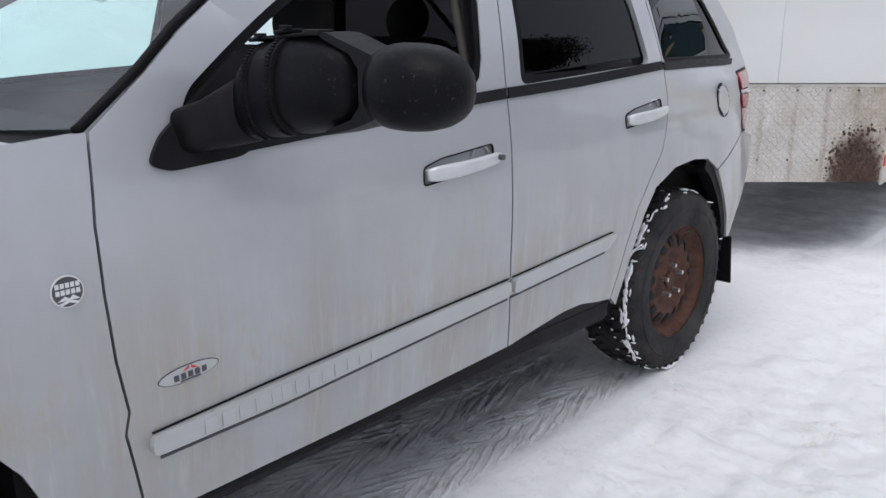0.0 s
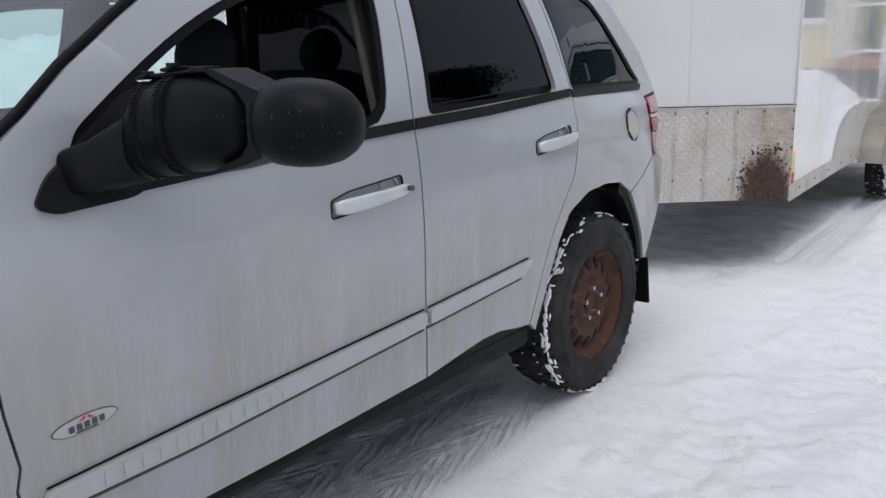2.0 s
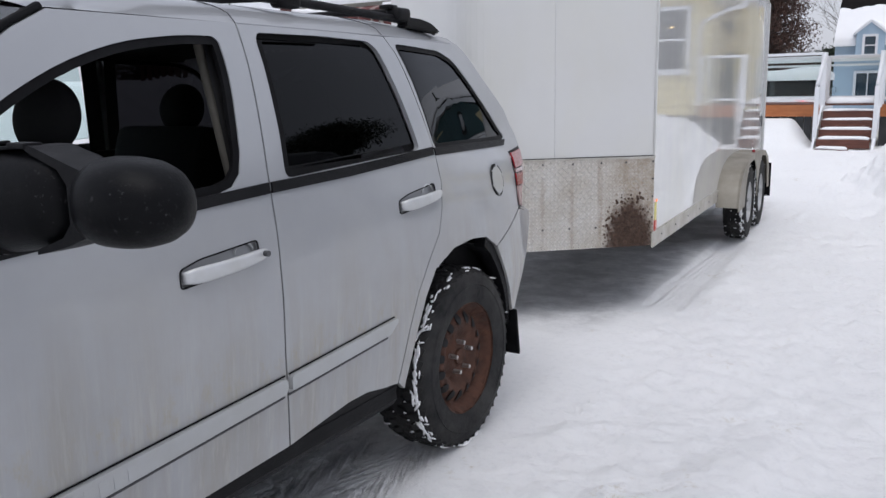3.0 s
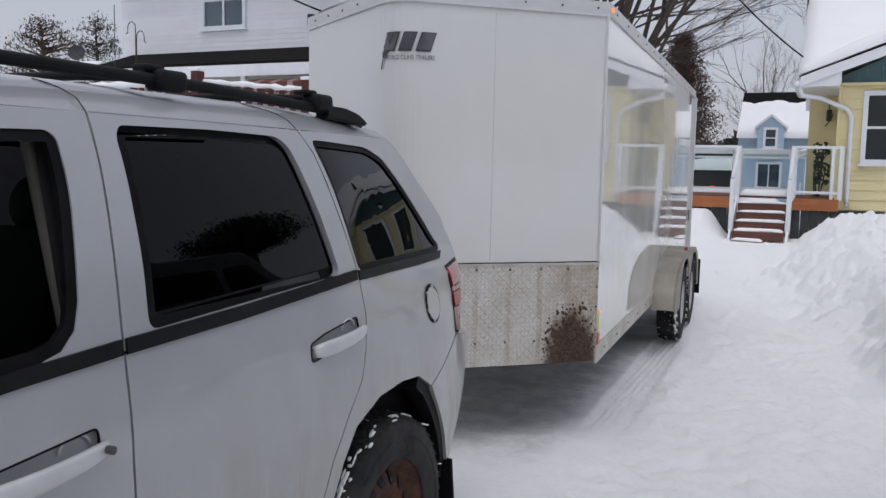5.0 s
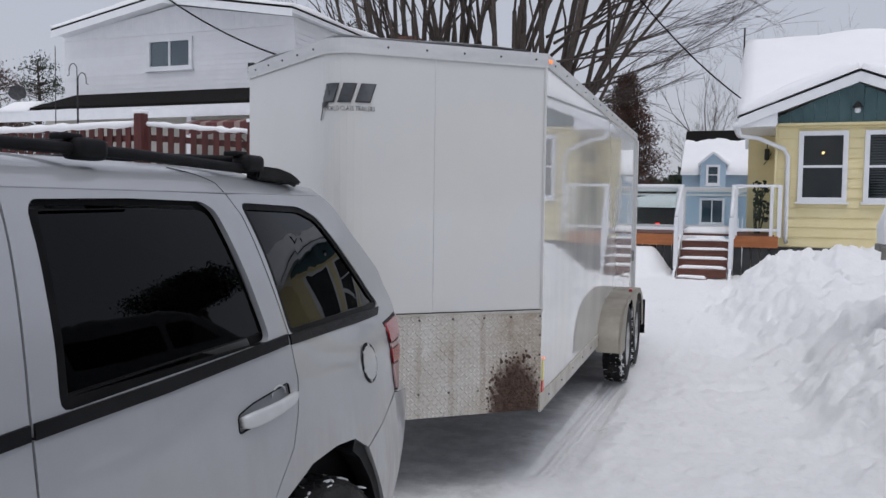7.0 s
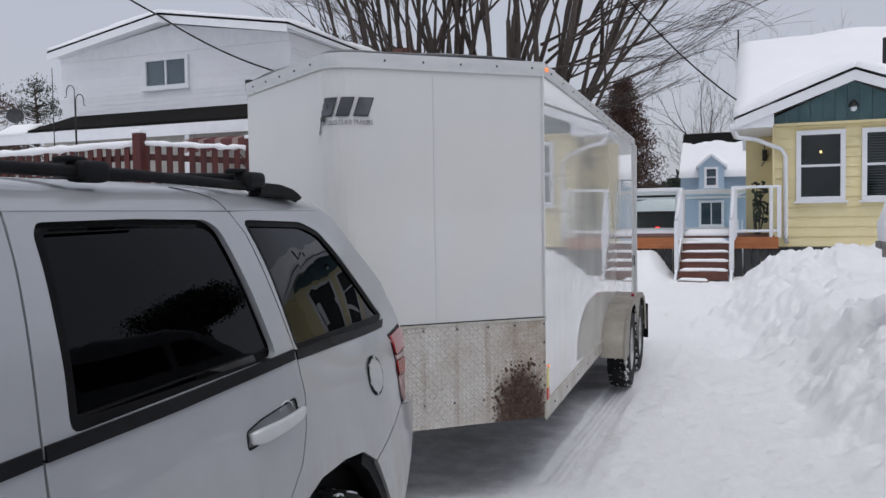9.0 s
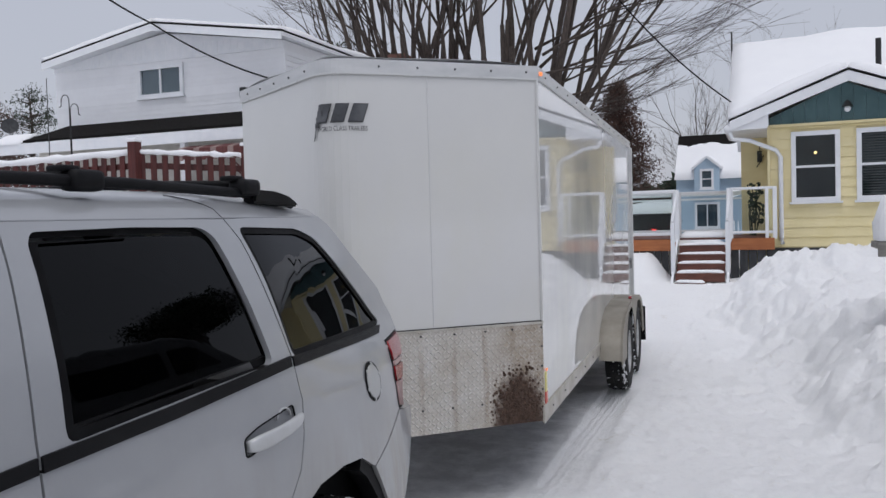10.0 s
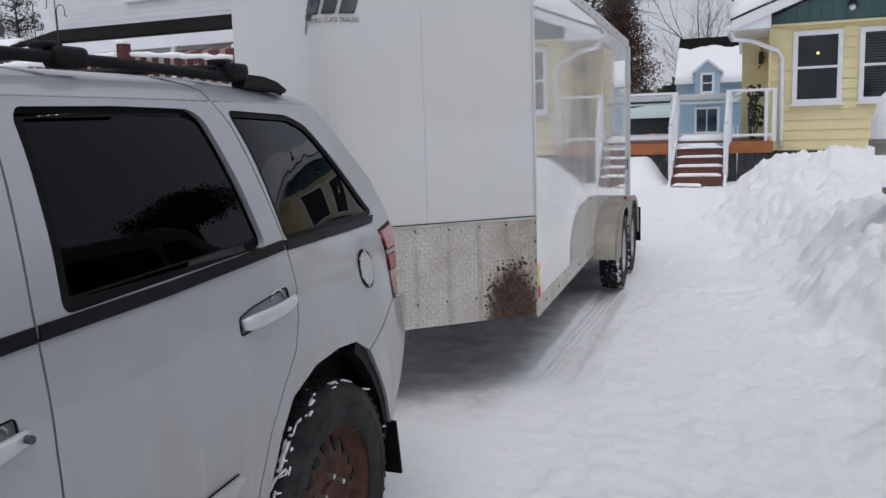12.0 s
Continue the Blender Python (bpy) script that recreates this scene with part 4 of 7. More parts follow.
wb = cpanel("wing_badge", ell(-2.352, 0.899, 0.029, 0.029), [], white_letter, off=0.004, flange=0.004)
cpanel("badge_face", ell(-2.352, 0.899, 0.0265, 0.0265), [], badge_dark, off=0.0052, flange=0.001, parent=wb)
cpart("badge_lettering", on_side(blocks([0.007] * 5, 0.009, 0.002, 0.0004), -2.352, 0.911, 0.0058, 0.0), white_letter, parent=wb)
cpart("badge_lettering", on_side(blocks([0.007] * 5, 0.009, 0.002, 0.0004), -2.352, 0.899, 0.0058, 0.0), white_letter, parent=wb)
bm = nb()
for k, pl in enumerate(([(-2.372, 0.884), (-2.358, 0.892), (-2.351, 0.887), (-2.344, 0.893), (-2.332, 0.884)], [(-2.370, 0.880), (-2.352, 0.885), (-2.334, 0.880), (-2.340, 0.876), (-2.352, 0.880), (-2.364, 0.876)])):
    bm2 = filled(nb(), [pl])
    for v in bm2.verts:
        v.co.x = side_x(v.co.y, v.co.z) + 0.0062
    tmp = bpy.data.meshes.new("tmp")
    bm2.to_mesh(tmp)
    bm2.free()
    bm.from_mesh(tmp)
    bpy.data.meshes.remove(tmp)
cpart("badge_emblem", bm, white_letter, parent=wb)
tilt_oval = lambda ry, rz_: [(-2.134 + c[0] + 0.0, 0.676 + c[1] + 0.06 * c[0]) for c in ell(0, 0, ry, rz_)]
ob = cpanel("door_badge", tilt_oval(0.068, 0.0185), [], badge_dark, off=0.0018, flange=0.001)
cpanel("badge_face", tilt_oval(0.0655, 0.0168), [], mould_paint, off=0.0026, flange=0.001, parent=ob)
cpart("badge_lettering", on_side(blocks([0.011] * 5, 0.013, 0.0045, 0.0004), -2.132, 0.6735, 0.0034, 0.06), badge_dark, parent=ob)
cpart("badge_lettering", on_side(blocks([0.045], 0.0035, 0, 0.0003), -2.132, 0.6635, 0.0034, 0.06), badge_dark, parent=ob)
bm = nb()
for sg in (-1, 1):
    bm.faces.new([bm.verts.new((0, sg * 0.002, 0.0105)), bm.verts.new((0, sg * 0.019, -0.001)), bm.verts.new((0, sg * 0.002, 0.003))])
bm.transform(Matrix.Translation((side_x(-2.132, 0.683) + 0.0032, -2.132, 0.6825)))
cpart("badge_arrow", bm, badge_red, parent=ob)
# raised blocks on the moulding
cpart("moulding_lettering", on_side(blocks([0.030] * 5, 0.034, 0.0115, 0.0010), -2.015, 0.5535, 0.0170, 0.050), mould_paint)
cpart("moulding_lettering", on_side(blocks([0.027] * 8, 0.034, 0.011, 0.0010), -1.775, 0.566, 0.0168, 0.050), mould_paint)

# wheels
def wheel(cx, cy, cz, R, width, rim_r, name_parent, rim_mat, out=1, snowy=True, holes=15, lug=True):
    """A tyre with blocks and sidewall, a pressed rim with holes, studs. out: the side that the dish faces."""
    w = width / 2
    bm = nb()
    prof = [(rim_r - 0.004, -w * 0.9), (rim_r + 0.02, -w * 0.98), ((R + rim_r) / 2, -w), (R - 0.03, -w * 0.94), (R - 0.012, -w * 0.78), (R - 0.010, 0), (R - 0.012, w * 0.78), (R - 0.03, w * 0.94), ((R + rim_r) / 2, w), (rim_r + 0.02, w * 0.98), (rim_r - 0.004, w * 0.9)]
    lathe(bm, [(r, a) for r, a in prof], (cx, cy, cz), 64)
    for fc in bm.faces:
        fc.smooth = True
    body = bm
    bm = nb()
    n = 46
    for k in range(n):
        a = 2 * math.pi * k / n
        for lane, (u, wd) in enumerate(((-0.76, 0.26), (-0.36, 0.26), (0.05, 0.24), (0.44, 0.26), (0.76, 0.26))):
            aa = a + (lane % 2) * math.pi / n
            m = Matrix.Translation((cx, cy, cz)) @ Matrix.Rotation(aa, 4, 'X') @ Matrix.Translation((u * w, 0, R - (0.010 if abs(u) < 0.7 else 0.021))) @ Matrix.Rotation(0.35 * (1 if lane % 2 else -1), 4, 'Z')
            if abs(u) > 0.7:
                m = m @ Matrix.Rotation(0.28 * (1 if u > 0 else -1), 4, 'Y')
            bmesh.ops.create_cube(bm, size=1, matrix=m @ Matrix.Diagonal((wd * w, 0.030, 0.020, 1)))
    tread, bm = bm, body
    for k in (1,):
        lathe(bm, [(rim_r + 0.03 + 0.035 * k, out * (w * (0.985 + 0.012 * (k == 1)))), (rim_r + 0.034 + 0.035 * k, out * (w * 1.0 + 0.003)), (rim_r + 0.038 + 0.035 * k, out * (w * (0.985 + 0.012 * (k == 1))))], (cx, cy, cz), 48)
    whl = part("wheel", bm, tyre_mat, None)
    tagged(part("tread", tread, tyre_mat, whl), kind="stuff")
    # rim
    lip = rim_r
    dish = lambda r: (0.0 if r > lip - 0.006 else -0.012 - 0.05 * min(1, (lip - 0.006 - r) / 0.03)) if r > lip - 0.036 else (-0.062 + 0.032 * math.sin(math.pi * min(1, max(0, (lip - 0.036 - r) / 0.10))) if r > lip - 0.136 else -0.062 + 0.018 * min(1, (lip - 0.136 - r) / 0.02))
    rh = lip - 0.068
    circ = lambda r, n: [(r * math.cos(t), r * math.sin(t)) for t in np.linspace(0, 2 * math.pi, n, endpoint=False)]
    hl = []
    for k in range(holes):
        t = 2 * math.pi * k / holes
        hl.append([(rh * math.cos(t) + 0.0170 * math.cos(b) * -math.sin(t) + 0.0235 * math.sin(b) * math.cos(t), rh * math.sin(t) + 0.0170 * math.cos(b) * math.cos(t) + 0.0235 * math.sin(b) * math.sin(t)) for b in np.linspace(0, 2 * math.pi, 10, endpoint=False)])
    bm = filled(nb(), [circ(lip, 60), circ(0.032, 20)] + hl)
    for st in np.arange(-0.22, 0.23, 0.028):
        bmesh.ops.bisect_plane(bm, geom=bm.verts[:] + bm.edges[:] + bm.faces[:], plane_co=(0, st, 0), plane_no=(0, 1, 0))
        bmesh.ops.bisect_plane(bm, geom=bm.verts[:] + bm.edges[:] + bm.faces[:], plane_co=(0, 0, st), plane_no=(0, 0, 1))
    for v in bm.verts:
        r = math.hypot(v.co.y, v.co.z)
        v.co.x = out * (w * 0.90 + dish(r))
    for fc in bm.faces:
        fc.smooth = True
    ex = bmesh.ops.extrude_edge_only(bm, edges=[e for e in bm.edges if e.is_boundary])
    for v in [g for g in ex["geom"] if isinstance(g, bmesh.types.BMVert)]:
        v.co.x -= out * 0.012
    bm.transform(Matrix.Translation((cx, cy, cz)))
    lathe(bm, [(lip - 0.005, out * w * 0.86), (lip - 0.012, 0), (lip - 0.012, -out * w * 0.9)], (cx, cy, cz), 40)
    rim = part("rim", bm, rim_mat, whl)
    bm = lathe(nb(), [(lip - 0.014, out * (w * 0.9 - 0.10)), (0.0, out * (w * 0.9 - 0.10))], (cx, cy, cz), 24)
    part("brake_drum", bm, inside, whl)
    # black ovals laid just above the dish stand in for the holes' darkness
    for lp in hl if snowy else []:
        cyh, czh = sum(q[0] for q in lp) / len(lp), sum(q[1] for q in lp) / len(lp)
        bm = filled(nb(), [lp])
        for v in bm.verts:
            v.co.x = out * (w * 0.90 + dish(math.hypot(v.co.y, v.co.z)) + 0.005)
        bm.transform(Matrix.Translation((cx, cy, cz)))
        part("vent_hole_shade", bm, paint_gap, rim)
    bm = lathe(nb(), [(0.032, out * (w * 0.9 - 0.05)), (0.030, out * (w * 0.9 - 0.035)), (0.0, out * (w * 0.9 - 0.035))], (cx, cy, cz), 20)
    part("hub_cap", bm, rust_dark, rim)
    for k in range(5):
        t = 2 * math.pi * k / 5 + 0.35
        bm = tube(nb(), (cx + out * (w * 0.9 - 0.058), cy + 0.062 * math.cos(t), cz + 0.062 * math.sin(t)), (cx + out * (w * 0.9 - 0.012), cy + 0.062 * math.cos(t), cz + 0.062 * math.sin(t)), 0.0105, 0.009, 6)
        part("wheel_nut", bm, chrome, rim)
    if snowy:
        rnd = random.Random(7)
        bm = nb()
        for k in range(210):
            a = rnd.uniform(0, 2 * math.pi)
            pick = rnd.random()
            if pick < 0.62:
                u, sx, sy = rnd.uniform(-0.95, 0.9), rnd.uniform(0.006, 0.024), rnd.uniform(0.0018, 0.004)
            else:
                u, sx, sy = 0.70 + rnd.gauss(0, 0.05), rnd.uniform(0.003, 0.009), rnd.uniform(0.006, 0.034)
                a = a if rnd.random() < 0.4 else math.pi * 0.5 + rnd.gauss(0, 0.5)
            m = Matrix.Translation((cx, cy, cz)) @ Matrix.Rotation(a, 4, 'X') @ Matrix.Translation((out * u * w, 0, R - 0.004 - 0.010 * max(0, u - 0.6))) @ Matrix.Rotation(rnd.gauss(0, 0.3), 4, 'Z')
            bmesh.ops.create_icosphere(bm, subdivisions=1, radius=1, matrix=m @ Matrix.Diagonal((sx, sy, 0.004, 1)))
        for k in range(46):
            a = rnd.choice((math.pi + rnd.gauss(0, 0.16), 2 * math.pi * rnd.random()))
            m = Matrix.Translation((cx, cy, cz)) @ Matrix.Rotation(a, 4, 'X') @ Matrix.Translation((out * rnd.uniform(0.75, 0.98) * w, 0, R - 0.014))
            bmesh.ops.create_icosphere(bm, subdivisions=1, radius=1, matrix=m @ Matrix.Diagonal((rnd.uniform(0.003, 0.007), rnd.uniform(0.004, 0.02), 0.004, 1)))
        tagged(part("packed_snow", bm, snow_clean, whl, "white snow packed in the tread", True), kind="stuff")
    whl.parent = name_parent
    return whl


for cy in (0.0, -2.86):
    for near in (True, False):
        cx = -0.145 if near else 2 * CX + 0.145
        wh = wheel(0, 0, 0, 0.366, 0.240, 0.228, car, rust, 1 if near else -1, near)
        wh.location = (cx - CX, cy, 0.360)
        bm = nb()
        pts = [(cx, cy + (0.46) * math.cos(a), 0.36 + 0.46 * math.sin(a)) for a in np.linspace(-0.15, math.pi + 0.1, 16)]
        wd, wo = 0.125, 0.085
        grid(bm, [[(p[0] - wd if near else p[0] + wd, p[1], p[2]), (p[0] + wo if near else p[0] - wo, p[1], p[2])] for p in pts])
        xi = cx - wd if near else cx + wd
        bm.faces.new([bm.verts.new((xi, p[1], p[2])) for p in pts])
        cpart("wheel_housing", bm, paint_gap)
# arch lip and mud flap behind the rear wheel
for far in (False, True):
    cpanel("arch_liner", [(0.146, 0.826), (0.205, 0.788), (0.275, 0.694), (0.352, 0.568), (0.402, 0.468), (0.418, 0.40), (0.385, 0.40), (0.365, 0.47), (0.318, 0.56), (0.242, 0.672), (0.176, 0.758), (0.129, 0.792)], [], black_plastic, far=far, off=-0.012, flange=0.05)
    x0 = -0.075 if not far else 2 * CX + 0.075
    bm = bx((x0 - (0.04 if not far else -0.04), 0.425, 0.36), (0.20, 0.014, 0.215), 0.006, Matrix.Rotation(radians(9), 4, 'X'))
    cpart("mud_flap", bm, rubber, "black rubber mud flap")

# towing mirror: sail, arm, housing, two straps with buckles, clip-on extension
sail = rounded([(-2.168, 1.094), (-2.130, 1.078), (-1.968, 1.088), (-1.90, 1.12), (-1.925, 1.30), (-2.06, 1.20), (-2.135, 1.145)], 0.02)
mir = cpanel("tow_mirror", sail, [], black_plastic, off=0.012, flange=0.02, label="black clip-on towing mirror with straps")


def shell(bm, stations, seg=20, power=2.6):
    """Rounded-box rings across x: each (x, y, z, half depth, half height)."""
    rows = []
    for x, y, z, hd, hh in stations:
        ring = []
        for j in range(seg):
            a = 2 * math.pi * j / seg
            c, s_ = math.cos(a), math.sin(a)
            ring.append((x, y + hd * math.copysign(abs(c) ** (2 / power), c), z + hh * math.copysign(abs(s_) ** (2 / power), s_)))
        rows.append(ring + [ring[0]])
    grid(bm, rows)
    bmesh.ops.remove_doubles(bm, verts=bm.verts[:], dist=1e-5)
    bmesh.ops.holes_fill(bm, edges=[e for e in bm.edges if e.is_boundary], sides=0)
    bmesh.ops.recalc_face_normals(bm, faces=bm.faces[:])
    return bm


bm = shell(nb(), [(-0.035, -2.065, 1.148, 0.045, 0.046), (0.0, -2.03, 1.160, 0.052, 0.050), (0.04, -1.995, 1.180, 0.060, 0.058), (0.065, -1.98, 1.192, 0.062, 0.062)], 20, 4.0)
cpart("mirror_arm", bm, black_plastic, "", True, mir)
bm = shell(nb(), [(0.050, -1.965, 1.198, 0.066, 0.066), (0.075, -1.96, 1.212, 0.075, 0.082), (0.11, -1.955, 1.226, 0.081, 0.090), (0.16, -1.95, 1.236, 0.084, 0.091), (0.22, -1.945, 1.242, 0.084, 0.088), (0.285, -1.94, 1.246, 0.080, 0.083), (0.332, -1.94, 1.248, 0.070, 0.072), (0.352, -1.94, 1.248, 0.05, 0.05)], 28, 2.5)
cpart("mirror_housing", bm, mirror_plastic, "", True, mir)
for x, zc, hd, hh in ((0.105, 1.2245, 0.0835, 0.0925), (0.182, 1.2385, 0.0865, 0.0925)):
    bm = shell(nb(), [(x - 0.010, -1.955, zc - 0.002, hd - 0.004, hh - 0.004), (x - 0.008, -1.955, zc - 0.001, hd, hh), (x + 0.008, -1.955, zc + 0.001, hd, hh), (x + 0.010, -1.955, zc + 0.002, hd - 0.004, hh - 0.004)], 28, 2.5)
    stp = cpart("strap", bm, rubber, "ribbed black strap", True, mir)
    bm = nb()
    for k in range(26):
        a = 2.1 + 2.2 * k / 25
        c, s_ = math.cos(a), math.sin(a)
        box(bm, (x, -1.955 + (hd + 0.001) * math.copysign(abs(c) ** 0.8, c), zc + (hh + 0.001) * math.copysign(abs(s_) ** 0.8, s_)), (0.013, 0.003, 0.0025), 0, Matrix.Rotation(a, 4, 'X'))
    tagged(cpart("strap_ribs", bm, rubber, "", False, stp), kind="stuff")
    bm = bx((x - 0.004, -1.985, zc + hh + 0.002), (0.030, 0.045, 0.007), 0.003, Matrix.Rotation(-0.15, 4, 'Y'))
    box(bm, (x + 0.003, -1.995, zc + hh + 0.009), (0.022, 0.014, 0.007), 0.002)
    cpart("buckle", bm, black_plastic, "", False, mir)
bm = nb()
box(bm, (0.185, -1.985, 1.3255), (0.19, 0.030, 0.006), 0.002, Matrix.Rotation(-0.06, 4, 'Y'))
box(bm, (0.262, -1.985, 1.332), (0.045, 0.034, 0.010), 0.003)
prism(bm, [(0.268, 1.333), (0.30, 1.332), (0.365, 1.312), (0.412, 1.298), (0.412, 1.195), (0.365, 1.178), (0.29, 1.160), (0.29, 1.168), (0.358, 1.192), (0.378, 1.215), (0.378, 1.275), (0.358, 1.298), (0.30, 1.318)], -2.0, -1.925, 'y')
cpart("extension_bracket", bm, black_plastic, "", False, mir)
bm = shell(nb(), [(0.403, -1.95, 1.246, 0.050, 0.050), (0.409, -1.95, 1.246, 0.070, 0.066), (0.433, -1.95, 1.247, 0.079, 0.070), (0.465, -1.95, 1.247, 0.080, 0.070), (0.497, -1.95, 1.247, 0.076, 0.067), (0.521, -1.95, 1.246, 0.068, 0.060), (0.541, -1.95, 1.245, 0.055, 0.049), (0.555, -1.95, 1.244, 0.040, 0.036), (0.563, -1.95, 1.243, 0.024, 0.022), (0.567, -1.95, 1.243, 0.008, 0.008)], 32, 2.25)
cpart("mirror_extension", bm, mirror_plastic, "", True, mir)


# ---- the box trailer ----
TR = thing("cargo_trailer", "white V-nose cargo trailer with dirty checker-plate guard behind the car", "trailer", loc=(0.02, 2.295, 0), rz=2.98)
TW, TL, TB, TT = 1.85, 5.25, 0.445, 2.335
BH = 0.072  # height of the band round the roof edge


def tpart(name, bm, material, label="", smooth=False, parent=None):
    return part(name, bm, material, parent or TR, label, smooth)


def nose(d=0.0, n=7):
    """The plan of the front, from the near corner round the blunt point to the far corner, grown by d."""
    pts = [(0.0 + d, 0.0)]
    a, ap, b = Vector((0, 0)), Vector((-TW / 2, -0.735)), Vector((-TW, 0))
    u, v = ap + (a - ap) * 0.13, ap + (b - ap) * 0.13
    for k in range(n + 1):
        t = k / n
        w = u * (1 - t) ** 2 + ap * 2 * t * (1 - t) + v * t * t
        pts.append((w.x, w.y - d))
    return pts + [(-TW - d, 0.0)]


def nose_sheet(z0, z1, d, t0=0.0, t1=1.0, nz=2):
    pts = nose(d)
    bm = nb()
    grid(bm, [[(p[0], p[1], z) for p in pts] for z in np.linspace(z0, z1, nz)])
    return bm


# body walls
bm = nose_sheet(TB, TT, 0.0)
front = tpart("front_wall", bm, trailer_white, "white V-nose front with a faint panel seam")
bm = nb()
box(bm, (-0.02, TL / 2, (TB + TT) / 2), (0.04, TL, TT - TB))
tpart("side_wall", bm, trailer_white, "glossy white side wall")
bm = bx((-TW + 0.02, TL / 2, (TB + TT) / 2), (0.04, TL, TT - TB))
tpart("side_wall", bm, trailer_white)
bm = bx((-TW / 2, TL - 0.02, (TB + TT) / 2), (TW - 0.08, 0.04, TT - TB))
tpart("rear_wall", bm, trailer_white)
bm = bx((-TW / 2, TL / 2, TB + 0.03), (TW - 0.09, TL, 0.06))
tpart("floor_deck", bm, lattice_dark)
# seams of the wall sheets
mseam = mk("seam_grey", (0.62, 0.625, 0.62), rough=0.3)
npts = nose(0.0015)
def along(f_):
    a, b = Vector(npts[0]), Vector(npts[1])
    p = a + (b - a) * f_
    return p
for f_ in (0.62,):
    p = along(f_)
    bm = bx((p.x, p.y, (0.99 + TT) / 2), (0.004, 0.003, TT - 0.99), 0, Matrix.Rotation(math.atan2(npts[1][1] - npts[0][1], npts[1][0] - npts[0][0]), 4, 'Z'))
    tpart("wall_seam", bm, mseam)
# roof and its snow
bm = nb()
pl = nose(0.0) + [(-TW, TL), (0, TL)]
prism(bm, pl, TT + BH - 0.02, TT + BH, 'z')
tpart("roof", bm, alu)
bm = nb()
xs = np.linspace(-TW + 0.05, -0.05, 24)
rows = []
for y in np.linspace(0.0, TL - 0.1, 60):
    rows.append([(x, y + (-0.69 * (1 - abs(x + TW / 2) / (TW / 2)) if y == 0 else 0), TT + BH + (0.0 if y == 0 else 0.010) + 0.035 * min(1, min(x + TW - 0.04, -0.04 - x) / 0.12) * (0.6 + 0.8 * noise.noise((x * 2, y * 2, 3)))) for x in xs])
grid(bm, rows)
tpart("roof_snow", bm, snow_clean, "thin snow lying on the roof", True)
# top band with rivets
bm = nose_sheet(TT, TT + BH, 0.012)
tb = tpart("top_band", bm, alu, "aluminium band round the roof edge")
bm = bx((0.006, TL / 2, TT + BH / 2), (0.014, TL, BH), 0.003)
tpart("top_band", bm, alu)
bm = bx((-TW - 0.006, TL / 2, TT + BH / 2), (0.014, TL, BH), 0.003)
tpart("top_band", bm, alu)
bm = nose_sheet(TT - 0.006, TT + 0.004, 0.018)
tpart("band_lip", bm, mseam)
rv = nb()
bmesh.ops.create_uvsphere(rv, u_segments=8, v_segments=5, radius=0.0062)
rivet_me = bpy.data.meshes.new("rivet")
rv.to_mesh(rivet_me)
rv.free()
rivet_me.materials.append(badge_dark)


def rivet(x, y, z, parent):
    o = new("rivet", rivet_me)
    o.parent = parent
    o.location = (x, y, z)


np2 = nose(0.014)
for a_, b_, n_ in ((np2[0], np2[1], 5), (np2[-2], np2[-1], 5)):
    for k in range(n_):
        t = (k + 0.35) / n_
        rivet(a_[0] + (b_[0] - a_[0]) * t, a_[1] + (b_[1] - a_[1]) * t, TT + BH / 2, tb)
for k in range(14):
    rivet(0.014, 0.2 + k * 0.38, TT + BH / 2, tb)
# lower rail of the side
bm = bx((0.004, TL / 2 - 0.02, TB + 0.03), (0.014, TL - 0.02, 0.10), 0.004)
lr = tpart("lower_rail", bm, alu_dirty, "road-soiled aluminium lower rail")
for k in range(12):
    rivet(0.012, 0.22 + k * 0.42, TB + 0.035, lr)
for x_ in (0.004, -TW - 0.004):
    bm = bx((x_, TL + 0.0, (TB + TT) / 2), (0.05, 0.05, TT - TB), 0.008)
    tpart("rear_post", bm, alu)
bm = bx((0.004, 0.0, (1.0 + TT) / 2), (0.016, 0.018, TT - 1.0), 0.005)
tpart("corner_trim", bm, trailer_white)

# checker plate with screws and mud
plate = mk("checker_plate", (0.70, 0.68, 0.64), (0.80, 0.78, 0.75), 3, 0.35, 0.55)
_nt = plate.node_tree
tc = _nt.nodes.new("ShaderNodeTexCoord")
def lozenge(ang, ox):
    mp = _nt.nodes.new("ShaderNodeMapping")
    mp.inputs["Rotation"].default_value = (0, 0, ang)
    mp.inputs["Scale"].default_value = (30, 30, 30)
    mp.inputs["Location"].default_value = (ox, ox, 0)
    _nt.links.new(tc.outputs["UV"], mp.inputs["Vector"])
    s = _nt.nodes.new("ShaderNodeSeparateXYZ")
    _nt.links.new(mp.outputs[0], s.inputs[0])
    fa = math_node(_nt, 'ABSOLUTE', math_node(_nt, 'SUBTRACT', math_node(_nt, 'FRACT', s.outputs[0]), 0.5))
    fb = math_node(_nt, 'ABSOLUTE', math_node(_nt, 'SUBTRACT', math_node(_nt, 'FRACT', s.outputs[1]), 0.5))
    e = math_node(_nt, 'ADD', math_node(_nt, 'MULTIPLY', fa, 1.5), math_node(_nt, 'MULTIPLY', fb, 5.0))
    return thresh(_nt, e, 0.9, 0.5)
hgt = math_node(_nt, 'MAXIMUM', lozenge(radians(45), 0.0), lozenge(radians(-45), 0.5))
bp = _nt.nodes.new("ShaderNodeBump")
bp.inputs["Strength"].default_value, bp.inputs["Distance"].default_value = 0.9, 0.004
_nt.links.new(hgt, bp.inputs["Height"])
_nt.links.new(bp.outputs[0], _nt.nodes["Principled BSDF"].inputs["Normal"])
stain(plate, (0.46, 0.43, 0.38), math_node(_nt, 'SUBTRACT', 1.0, hgt), 0.55, 0.55)
